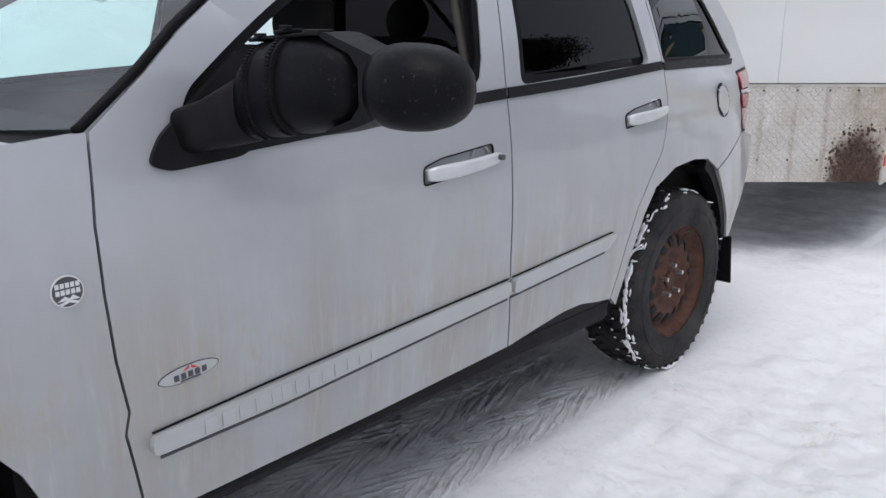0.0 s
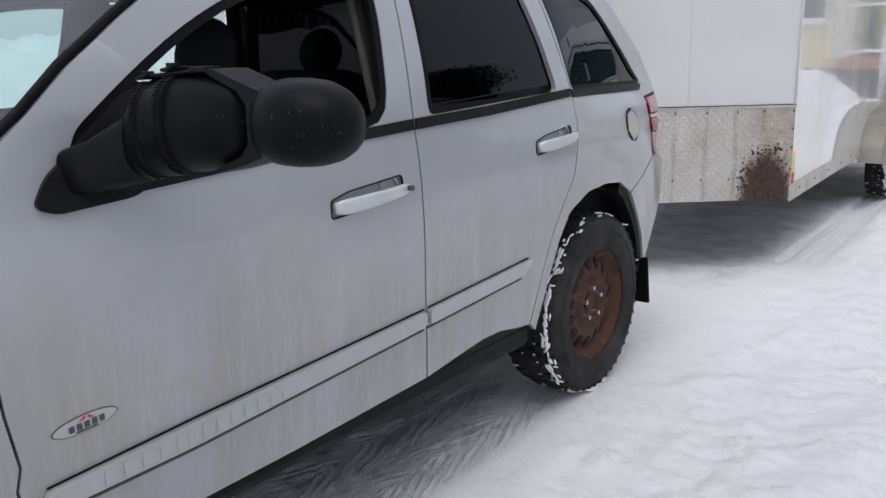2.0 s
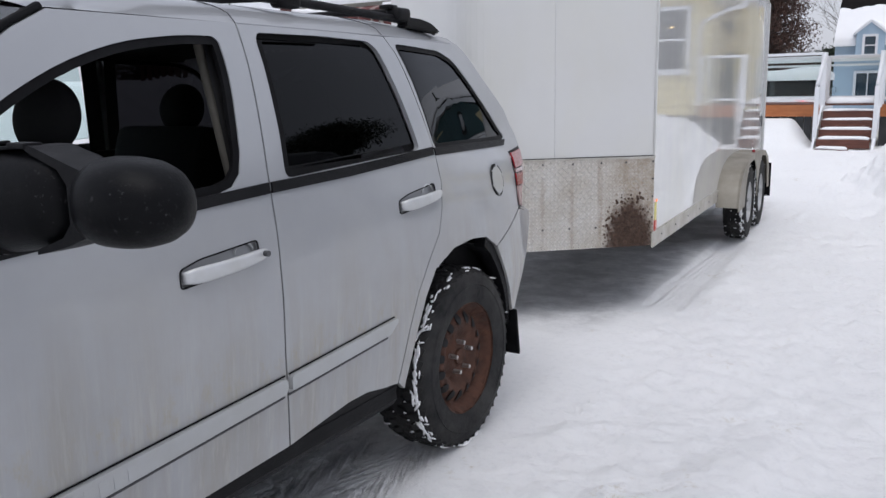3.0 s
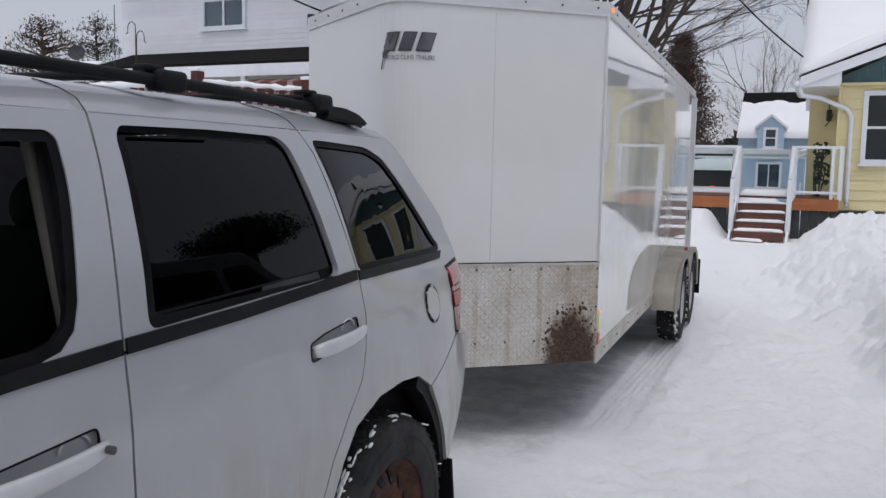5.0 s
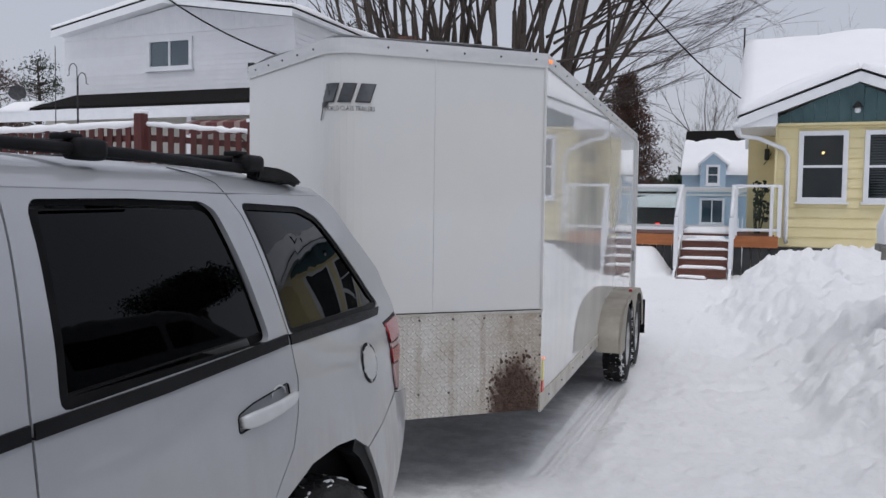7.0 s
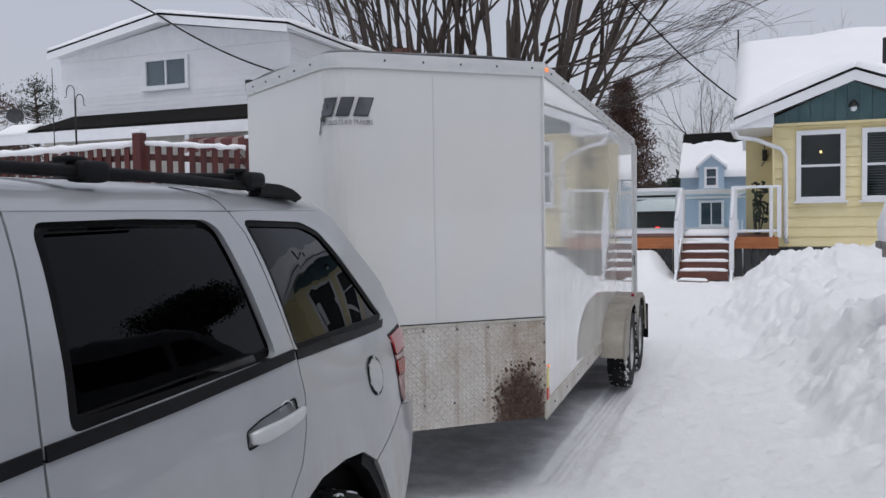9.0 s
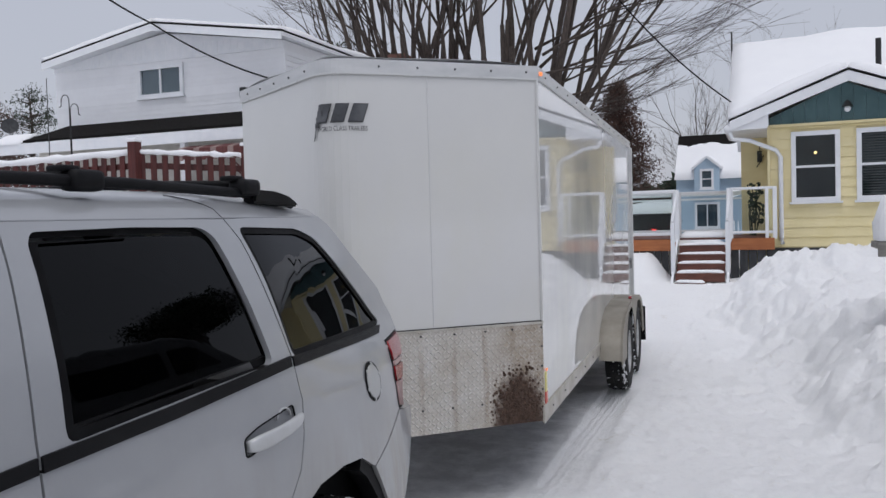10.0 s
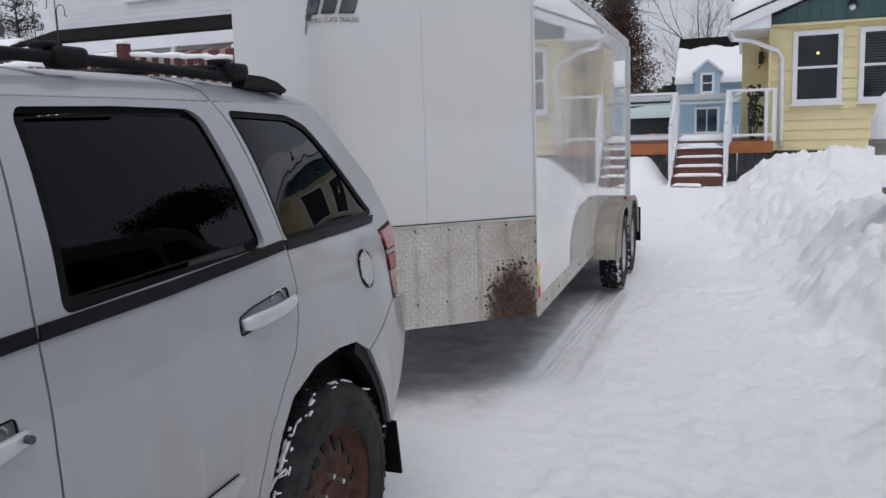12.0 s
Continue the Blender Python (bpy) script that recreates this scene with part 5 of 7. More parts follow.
uvx, uvy = axis(_nt, 0, "UV"), axis(_nt, 1, "UV")
# rust runs below the screws, grime film, the mud fan
_run = None
for u0 in (0.19, 0.35, 0.53, 0.72, 0.88):
    wob = math_node(_nt, 'ADD', uvx, math_node(_nt, 'MULTIPLY', math_node(_nt, 'SUBTRACT', noise_node(_nt, 7, 4, 0.6, (1, 1, 1), "UV").outputs["Fac"], 0.5), 0.05))
    g = band(_nt, wob, u0 - 0.006, u0 + 0.006, 0.014)
    _run = g if _run is None else math_node(_nt, 'MAXIMUM', _run, g)
_run = math_node(_nt, 'MULTIPLY', _run, thresh(_nt, noise_node(_nt, 5, 4, 0.6, (3, 1, 1), "UV").outputs["Fac"], 0.30, 0.62))
stain(plate, (0.24, 0.15, 0.09), _run, 0.8, 0.75)
stain(plate, (0.42, 0.36, 0.28), thresh(_nt, noise_node(_nt, 4, 6, 0.7, (1, 1, 1), "UV").outputs["Fac"], 0.38, 0.72), 0.55, 0.65)
stain(plate, (0.40, 0.33, 0.25), math_node(_nt, 'MULTIPLY', band(_nt, uvx, -0.2, 0.30, 0.10), thresh(_nt, noise_node(_nt, 11, 6, 0.75, (1, 1, 1), "UV").outputs["Fac"], 0.30, 0.6)), 0.75, 0.8)
_dx = math_node(_nt, 'MULTIPLY', math_node(_nt, 'SUBTRACT', uvx, 0.155), 1.0)
_dx2 = math_node(_nt, 'MULTIPLY', _dx, _dx)
_dy2 = math_node(_nt, 'MULTIPLY', math_node(_nt, 'MULTIPLY', uvy, uvy), 0.28)
_rad = math_node(_nt, 'SQRT', math_node(_nt, 'ADD', _dx2, _dy2))
_rad = math_node(_nt, 'ADD', _rad, math_node(_nt, 'MULTIPLY', math_node(_nt, 'SUBTRACT', noise_node(_nt, 16, 7, 0.8, (1, 1, 1), "UV").outputs["Fac"], 0.5), 0.16))
stain(plate, (0.10, 0.06, 0.045), thresh(_nt, _rad, 0.175, 0.12), 0.92, 0.95)
stain(plate, (0.22, 0.14, 0.10), math_node(_nt, 'MULTIPLY', thresh(_nt, _rad, 0.26, 0.12), thresh(_nt, noise_node(_nt, 60, 3, 0.6, (1, 1, 1), "UV").outputs["Fac"], 0.56, 0.62)), 0.8, 0.95)
for side_ in (0, 1):
    pts = nose(0.006)
    half = pts[:5] if not side_ else pts[-5:][::-1]
    me = bpy.data.meshes.new("stone_guard")
    verts, uvs, faces, run = [], [], [], 0.0
    for k, p in enumerate(half):
        if k:
            run += (Vector(p) - Vector(half[k - 1])).length
        for zz in (TB - 0.005, TB + 0.06, 0.99):
            verts.append((p[0], p[1], zz))
            uvs.append((run, zz - TB))
    for k in range(len(half) - 1):
        for j in range(2):
            faces.append((3 * k + j, 3 * k + j + 1, 3 * k + 4 + j, 3 * k + 3 + j))
    me.from_pydata(verts, [], faces)
    uvl = me.uv_layers.new()
    for lp in me.loops:
        uvl.data[lp.index].uv = uvs[lp.vertex_index]
    me.materials.append(plate)
    sg = new("stone_guard", me)
    sg.parent = TR
    tagged(sg, "checker-plate stone guard with rust runs and dried mud")
    L = (Vector(half[1]) - Vector(half[0])).length
    for zz, us in ((0.965, (0.012, 0.19, 0.35, 0.53, 0.72)), (0.57, (0.38, 0.55, 0.72)), (0.86, (0.012,)), (0.75, (0.012,)), (0.62, (0.012,))):
        for u in us:
            p = Vector(half[0]) + (Vector(half[1]) - Vector(half[0])) * (u / L)
            rivet(p.x + (0.004 if not side_ else -0.004), p.y - 0.005, zz, sg)
bm = nose_sheet(0.985, 0.998, 0.012)
tpart("guard_edge", bm, alu_dirty)
bm = nose_sheet(0.999, 1.004, 0.006)
tpart("guard_gap", bm, rubber)
# crumbs of mud that stand proud
rnd = random.Random(3)
bm = nb()
a_, b_ = Vector(nose(0.008)[0]), Vector(nose(0.008)[1])
for k in range(420):
    u = 0.155 + rnd.gauss(0, 0.085)
    v = abs(rnd.gauss(0.02, 0.15))
    if u < 0.01 or v > 0.36 or ((u - 0.155) ** 2 + 0.28 * v * v) ** 0.5 > 0.19:
        continue
    p = a_ + (b_ - a_) * (u / L)
    r = rnd.uniform(0.004, 0.012)
    bmesh.ops.create_icosphere(bm, subdivisions=1, radius=1, matrix=Matrix.Translation((p.x, p.y, TB + v)) @ Matrix.Rotation(rnd.uniform(0, 3), 4, 'Y') @ Matrix.Diagonal((r, 0.005, r * rnd.uniform(0.5, 1.3), 1)))
tagged(tpart("dried_mud", bm, mud, "dried brown mud thrown on the plate"), kind="stuff")

# maker's lettering on the near face
fa, fb = Vector(nose(0.003)[0]), Vector(nose(0.003)[1])
dirn = (fa - fb).normalized()


nose_line = [Vector(p) for p in nose(0.004, 14)]
apex_i = min(range(len(nose_line)), key=lambda k: nose_line[k].y)


def nose_at(s_):
    """The place s_ metres from the blunt point, positive towards the near corner."""
    k, rest = apex_i, abs(s_)
    st = -1 if s_ >= 0 else 1
    while 0 <= k + st < len(nose_line):
        seg = (nose_line[k + st] - nose_line[k])
        if rest <= seg.length or not 0 < k + st < len(nose_line) - 1:
            return nose_line[k] + seg * (rest / seg.length)
        rest -= seg.length
        k += st
    return nose_line[k]


def on_nose(bm, s0, z0, off):
    for e in range(3):
        bmesh.ops.subdivide_edges(bm, edges=[q for q in bm.edges if q.calc_length() > 0.035], cuts=1)
    for v in bm.verts:
        p = nose_at(s0 + v.co.x)
        z = z0 + v.co.y
        v.co = (p.x + 0.2 * off * (1 if v.co.x > 0 else 0), p.y - off - v.co.z, z)
    return bm


LS, LZ = 0.035, 2.115
def squeezed(bm, kx, ky=1.0):
    bm.transform(Matrix.Diagonal((kx, ky, 1, 1)))
    return bm


lg = tpart("maker_logo", on_nose(blocks([0.070, 0.062, 0.072], 0.085, 0.028, 0.0004, 0.34), LS + 0.02, LZ + 0.02, 0.006), logo_grey, "grey and black slanted maker emblem")
tpart("logo_outline", on_nose(blocks([0.078, 0.070, 0.080], 0.097, 0.020, 0.0004, 0.34), LS + 0.020, LZ + 0.018, 0.004), logo_dark, parent=lg)
tpart("logo_lettering", on_nose(squeezed(text_mesh("WORLD CLASS TRAILERS", 0.034, 0.0, space=1.0), 0.72), LS + 0.025, LZ - 0.062, 0.006), logo_dark, parent=lg)
for j in range(4):
    for k in range(2):
        bm = bx((-0.128 + 0.018 * k + 0.012 * j, -0.04 + 0.030 * j, 0), (0.020, 0.026, 0.001))
        tpart("logo_check", on_nose(bm, LS, LZ, 0.005), logo_dark if (j + k) % 2 else logo_grey, parent=lg)
bm = bx((-0.135, -0.075, 0), (0.010, 0.09, 0.001), 0, Matrix.Rotation(-0.3, 4, 'Z'))
tpart("logo_pole", on_nose(bm, LS, LZ, 0.005), logo_dark, parent=lg)

# lamps and stickers
def marker(x, y, z, m, s=(0.018, 0.05, 0.03)):
    bm = bx((x, y, z), s, 0.006)
    return tpart("marker_lamp", bm, m, "small lit marker lamp", True)


marker(0.018, 0.05, TT + 0.036, amber, (0.016, 0.04, 0.02))
marker(-TW - 0.018, 0.06, TT + 0.07, iron, (0.04, 0.05, 0.07))
marker(0.008, 0.075, 0.715, amber, (0.010, 0.016, 0.016))
bm = bx((0.003, 0.075, 0.645), (0.006, 0.035, 0.11))
tpart("sticker", bm, yellow_sticker, "yellow warning sticker")
bm = bx((0.004, 0.07, 0.555), (0.007, 0.05, 0.07), 0.002)
tpart("reflector", bm, red_sticker, "red reflector")
bm = bx((0.010, TL - 0.12, 1.02), (0.012, 0.03, 0.12), 0.003)
tpart("door_hinge", bm, badge_dark)

# tandem wheels and their fender
TWX, TY1, TY2, TRR = 0.085, 3.08, 3.90, 0.345
for y in (TY1, TY2):
    for near in (True, False):
        wh = wheel(0, 0, 0, TRR, 0.20, 0.195, TR, alu, 1 if near else -1, near, holes=8)
        wh.location = (TWX if near else -TW - TWX, y, TRR - 0.005)
for near in (True, False):
    sx = 1 if near else -1
    x0 = 0.0 if near else -TW
    prof = [(2.30, 0.38), (2.33, 0.50), (2.43, 0.62), (2.60, 0.705), (2.85, 0.765), (3.2, 0.79), (3.7, 0.79), (4.02, 0.765), (4.27, 0.69), (4.42, 0.56), (4.46, 0.38)]
    bm = nb()
    rows = []
    for o, dz in ((0.0, 0.0), (0.165, 0.0), (0.188, -0.008), (0.195, -0.03), (0.195, -0.05)):
        rows.append([(x0 + sx * o, p[0] + (TY1 + TY2) / 2 * 0 + (0.5 * (TY1 + TY2) - p[0]) * (-dz) * 0.6, p[1] + dz * (1 if p[1] > TRR + 0.1 else 0.2)) for p in prof])
    grid(bm, rows)
    fd_ = tpart("fender", bm, fender_mat, "mud-splashed tandem wheel fender", True)
    bm = nb()
    skirt = [(p[0], p[1]) for p in prof]
    lower = []
    for yc in (TY2, TY1):
        for a in np.linspace(0.02, math.pi - 0.02, 15):
            lower.append((yc + 0.408 * math.cos(a), TRR + 0.405 * math.sin(a)))
    prism(bm, skirt + [(4.46, TRR)] + lower + [(2.30, TRR)], x0 + sx * 0.187, x0 + sx * 0.194, 'x')
    tpart("fender_skirt", bm, fender_mat, "", False, fd_)
    bm = bx((x0 + sx * 0.165, 0.5 * (TY1 + TY2) - 0.15, 0.803), (0.03, 0.06, 0.025), 0.006)
    tpart("fender_lamp", bm, lamp_red, "", True, fd_)
    bm = bx((x0 + sx * 0.11, 4.47, 0.42), (0.20, 0.012, 0.36), 0.004)
    tpart("mud_flap", bm, rubber, "", False, fd_)
for y in (TY1, TY2):
    bm = tube(nb(), (0.05, y, TRR), (-TW - 0.05, y, TRR), 0.035, None, 10)
    tpart("axle", bm, iron)
for x_ in (-0.25, -TW + 0.25):
    bm = bx((x_, TL / 2 + 0.3, TB + 0.02), (0.06, TL - 0.7, 0.08), 0.005)
    tpart("frame_rail", bm, iron)
    bm = nb()
    sweep(bm, [(-TW / 2 + (0.15 if x_ > -1 else -0.15), -0.55, TB + 0.04), (-TW / 2 + (0.04 if x_ > -1 else -0.04), -1.35, TB + 0.04)], 0.035, 6)
    tpart("tow_tongue", bm, iron)


# ---- houses ----
def siding(parent, x0, x1, y, z0, z1, h, material, facing=-1, along_y=False, cut=None):
    """Lapped boards, each its own piece; cut(z) gives the ends at a height."""
    k = 0
    z = z0
    while z < z1 - 0.01:
        hh = min(h, z1 - z)
        a, b = (x0, x1) if cut is None else cut(z + hh / 2)
        spans = [(a, b)]
        for (wa, wb, za, zb) in HOLES.get(parent.name, []):
            if z + hh * 0.6 > za and z + hh * 0.4 < zb:
                spans = [s for (p, q) in spans for s in ((p, min(q, wa)), (max(p, wb), q)) if s[1] - s[0] > 0.02]
        for p, q in spans:
            bm = nb()
            lap = 0.026 if h > 0.16 else 0.014
            pr = [(0, 0), (facing * lap, 0.0), (facing * 0.006, hh), (0, hh)]
            if along_y:
                prism(bm, [(y + u[0], z + u[1]) for u in pr], p, q, 'y')
            else:
                prism(bm, [(y + u[0], z + u[1]) for u in pr], p, q, 'x')
            part("siding_board", bm, material, parent)
        z += h
        k += 1


HOLES = {}


def sash_window(parent, x0, x1, z0, z1, y, f=0.085, split=True, dark=None, blind=False, panes=1):
    """A framed double-hung window set in a wall that faces -y."""
    w = part("window", bx(((x0 + x1) / 2, y - 0.02, z0 - 0.02), (x1 - x0 + 0.08, 0.09, 0.04), 0.008), white_trim, parent)
    for c, s_ in ((((x0 + x1) / 2, y, z1 - f / 2), (x1 - x0, 0.07, f)), (((x0 + x1) / 2, y, z0 + f / 2), (x1 - x0, 0.07, f)), ((x0 + f / 2, y, (z0 + z1) / 2), (f, 0.07, z1 - z0 - 2 * f)), ((x1 - f / 2, y, (z0 + z1) / 2), (f, 0.07, z1 - z0 - 2 * f))):
        part("frame", bx(c, s_, 0.006), white_trim, w)
    if split:
        part("sash_bar", bx(((x0 + x1) / 2, y + 0.005, (z0 + z1) / 2), (x1 - x0 - 2 * f, 0.05, 0.045), 0.005), white_trim, w)
    for k in range(panes - 1):
        xm = x0 + (x1 - x0) * (k + 1) / panes
        part("mullion", bx((xm, y + 0.003, (z0 + z1) / 2), (0.05, 0.05, z1 - z0 - 2 * f), 0.005), white_trim, w)
    part("glass_pane", bx(((x0 + x1) / 2, y + 0.022, (z0 + z1) / 2), (x1 - x0 - f, 0.006, z1 - z0 - f)), pane, w).visible_shadow = False
    part("room_behind", bx(((x0 + x1) / 2, y + 0.5, (z0 + z1) / 2), (x1 - x0 + 0.3, 0.02, z1 - z0 + 0.3)), dark or room_dark, w)
    if blind:
        for k in range(int((z1 - z0 - 2 * f) / 0.05)):
            part("blind_slat", bx(((x0 + x1) / 2, y + 0.06, z1 - f - 0.03 - 0.05 * k), (x1 - x0 - 2 * f, 0.035, 0.006), 0, Matrix.Rotation(0.7, 4, 'X')), blind_mat, w)
    return w


def snow_slab(bm, corners, thick, n=14, m=14, seed=0):
    """A pillow of snow over a sloping quad: corners in order, low-left, low-right, top-right, top-left."""
    c = [Vector(p) for p in corners]
    nrm = (c[1] - c[0]).cross(c[3] - c[0]).normalized()
    if nrm.z < 0:
        nrm = -nrm
    top, low = [], []
    for i in range(n + 1):
        r0, r1 = [], []
        for j in range(m + 1):
            u, v = j / m, i / n
            p = c[0] * (1 - u) * (1 - v) + c[1] * u * (1 - v) + c[2] * u * v + c[3] * (1 - u) * v
            edge = min(u, 1 - u, v, 1 - v)
            e = min(1, edge * 9) ** 0.45
            t = thick * (0.45 + 0.55 * e) * (0.86 + 0.35 * noise.noise((p.x * 0.8 + seed, p.y * 0.8, p.z)))
            wob = 0.03 * noise.noise((p.x * 2.5, p.y * 2.5, seed)) if edge == 0 else 0
            r0.append(p + nrm * t + Vector((wob, wob, 0)))
            r1.append(p + nrm * 0.004)
        top.append(r0)
        low.append(r1)
    grid(bm, top)
    ring_t = top[0] + [r[-1] for r in top[1:]] + top[-1][-2::-1] + [r[0] for r in top[-2:0:-1]]
    ring_l = low[0] + [r[-1] for r in low[1:]] + low[-1][-2::-1] + [r[0] for r in low[-2:0:-1]]
    grid(bm, [ring_t + [ring_t[0]], ring_l + [ring_l[0]]])
    bmesh.ops.remove_doubles(bm, verts=bm.verts[:], dist=1e-4)
    bmesh.ops.recalc_face_normals(bm, faces=bm.faces[:])
    return bm


# yellow cottage: front wing with a gable, main house behind
yh = thing("yellow_cottage", "yellow clapboard cottage with a teal gable and deep roof snow", "house")
WX0, WX1, WY, WB, WT = 1.29, 4.05, 15.0, 0.25, 3.16
AP = (2.655, 3.94)
HOLES[yh.name] = [(1.70, 2.53, 1.72, 3.04), (2.82, 3.62, 1.72, 3.04)]
part("wing_wall", bx(((WX0 + WX1) / 2, WY + 0.22, (WB + 1.74) / 2), (WX1 - WX0 - 0.01, 0.2, 1.74 - WB)), yellow_siding, yh)
for a, b in ((WX0, 1.70), (2.53, 2.82), (3.62, WX1)):
    part("wing_wall", bx(((a + b) / 2, WY + 0.22, 2.4), (b - a - 0.01, 0.2, 1.33)), yellow_siding, yh)
part("wing_wall", bx(((WX0 + WX1) / 2, WY + 0.22, 3.10), (WX1 - WX0 - 0.01, 0.2, 0.14)), yellow_siding, yh)
part("side_wall", bx((WX0 + 0.06, WY + 1.2, (WB + WT) / 2), (0.12, 1.9, WT - WB)), yellow_siding, yh)
part("side_wall", bx((WX1 - 0.06, WY + 1.2, (WB + WT) / 2), (0.12, 1.9, WT - WB)), yellow_siding, yh)
siding(yh, WX0, WX1, WY + 0.115, 0.86, WT, 0.187, yellow_siding)
part("foundation", bx(((WX0 + WX1) / 2, WY + 0.12, 0.54), (WX1 - WX0 - 0.04, 0.06, 0.6)), lattice_dark, yh)
for x_ in (WX0 + 0.0, WX1):
    part("corner_board", bx((x_, WY + 0.09, 2.0), (0.05, 0.06, 2.3), 0.006), yellow_siding, yh)
sash_window(yh, 1.685, 2.535, 1.715, 3.05, WY + 0.07)
sash_window(yh, 2.81, 3.63, 1.715, 3.05, WY + 0.07, blind=True)
bm = nb()
bmesh.ops.create_uvsphere(bm, u_segments=10, v_segments=8, radius=0.028, matrix=Matrix.Translation((2.13, WY + 0.40, 2.66)))
part("room_lamp", bm, bulb, yh, "", True)
part("gable_frieze", bx(((WX0 + WX1) / 2, WY + 0.07, WT + 0.02), (WX1 - WX0 + 0.02, 0.05, 0.05), 0.005), yellow_siding, yh)
# teal gable of upright boards
nbr = 13
for k in range(nbr):
    a = WX0 + 0.02 + (WX1 - WX0 - 0.04) * k / nbr
    b = WX0 + 0.02 + (WX1 - WX0 - 0.04) * (k + 1) / nbr - 0.004
    zt = lambda x: WT + 0.045 + (AP[1] - WT - 0.02) * (1 - abs(x - AP[0]) / (AP[0] - WX0 + 0.35)) - 0.03
    pl = [(a, WT + 0.04), (b, WT + 0.04), (b, max(WT + 0.06, zt(b))), (a, max(WT + 0.06, zt(a)))]
    if a < AP[0] < b:
        pl.insert(3, (AP[0], zt(AP[0])))
    part("gable_board", prism(nb(), pl, WY + 0.10, WY + 0.13, 'y'), teal_boards, yh)
# wing roof: sloping slabs with fascia, snow on top
EL, ER, EZ = 0.60, 4.74, 3.17
for sx in (-1, 1):
    ex = EL if sx < 0 else ER
    pl = [(ex, EZ), (AP[0], AP[1] + 0.03), (AP[0], AP[1] + 0.15), (ex, EZ + 0.12)]
    part("roof_slope", prism(nb(), pl, WY - 0.30, WY + 3.0, 'y'), white_trim, yh)
    part("shingle_edge", prism(nb(), [(p[0] + (sx * 0.02 if p[0] == ex else 0), p[1] + 0.10 + (0.04 if k_ in (2, 3) else 0) - (0.0 if k_ in (2, 3) else -0.025)) for k_, p in enumerate([(ex, EZ), (AP[0], AP[1] + 0.03), (AP[0], AP[1] + 0.03), (ex, EZ)])], WY - 0.33, WY + 3.0, 'y'), shingle, yh)
    fw = 0.17
    part("rake_fascia", prism(nb(), [(ex, EZ - 0.06), (AP[0], AP[1] - 0.05), (AP[0], AP[1] + 0.13), (ex, EZ + 0.12)], WY - 0.335, WY - 0.302, 'y'), white_trim, yh)
    bm = snow_slab(nb(), [(ex, WY - 0.32, EZ + 0.16), (AP[0], WY - 0.32, AP[1] + 0.19), (AP[0], WY + 3.0, AP[1] + 0.19), (ex, WY + 3.0, EZ + 0.16)], 0.30, seed=sx)
    part("roof_snow", bm, snow_clean, yh, "deep soft roof snow", True)
part("soffit", prism(nb(), [(EL + 0.02, EZ - 0.05), (WX0 - 0.02, EZ - 0.05), (WX0 - 0.02, EZ - 0.02), (EL + 0.02, EZ - 0.02)], WY - 0.30, WY + 1.9, 'y'), white_trim, yh)
part("soffit", prism(nb(), [(EL, EZ - 0.07), (EL + 0.03, EZ - 0.07), (WX0 - 0.0, EZ - 0.02), (WX0, EZ + 0.44), (EL, EZ + 0.10)], WY - 0.296, WY - 0.25, 'y'), white_trim, yh)
# gutter and downpipe
bm = nb()
sweep(bm, [(EL - 0.05, WY - 0.33, EZ - 0.02), (EL - 0.05, WY + 1.9, EZ - 0.02)], 0.065, 8)
part("gutter", bm, white_trim, yh, "", True)
bm = nb()
sweep(bm, [(EL - 0.02, WY - 0.26, EZ - 0.05), (EL + 0.05, WY - 0.24, EZ - 0.22), (0.95, WY - 0.10, 2.92), (1.42, WY + 0.04, 2.72), (1.50, WY + 0.04, 2.58), (1.50, WY + 0.04, 1.05), (1.52, WY - 0.02, 0.93)], 0.042, 8)
part("downpipe", bm, white_trim, yh, "", True)
# gable lamp
bm = nb()
tube(bm, (AP[0], WY + 0.10, 3.55), (AP[0], WY - 0.04, 3.55), 0.03, None, 10)
tube(bm, (AP[0], WY - 0.06, 3.45), (AP[0], WY - 0.06, 3.55), 0.10, 0.04, 14)
gl = part("gable_lamp", bm, iron, yh, "dark barn lamp with a white globe")
bm = nb()
bmesh.ops.create_uvsphere(bm, u_segments=12, v_segments=8, radius=0.058, matrix=Matrix.Translation((AP[0], WY - 0.06, 3.41)))
part("lamp_globe", bm, white_trim, gl, "", True)
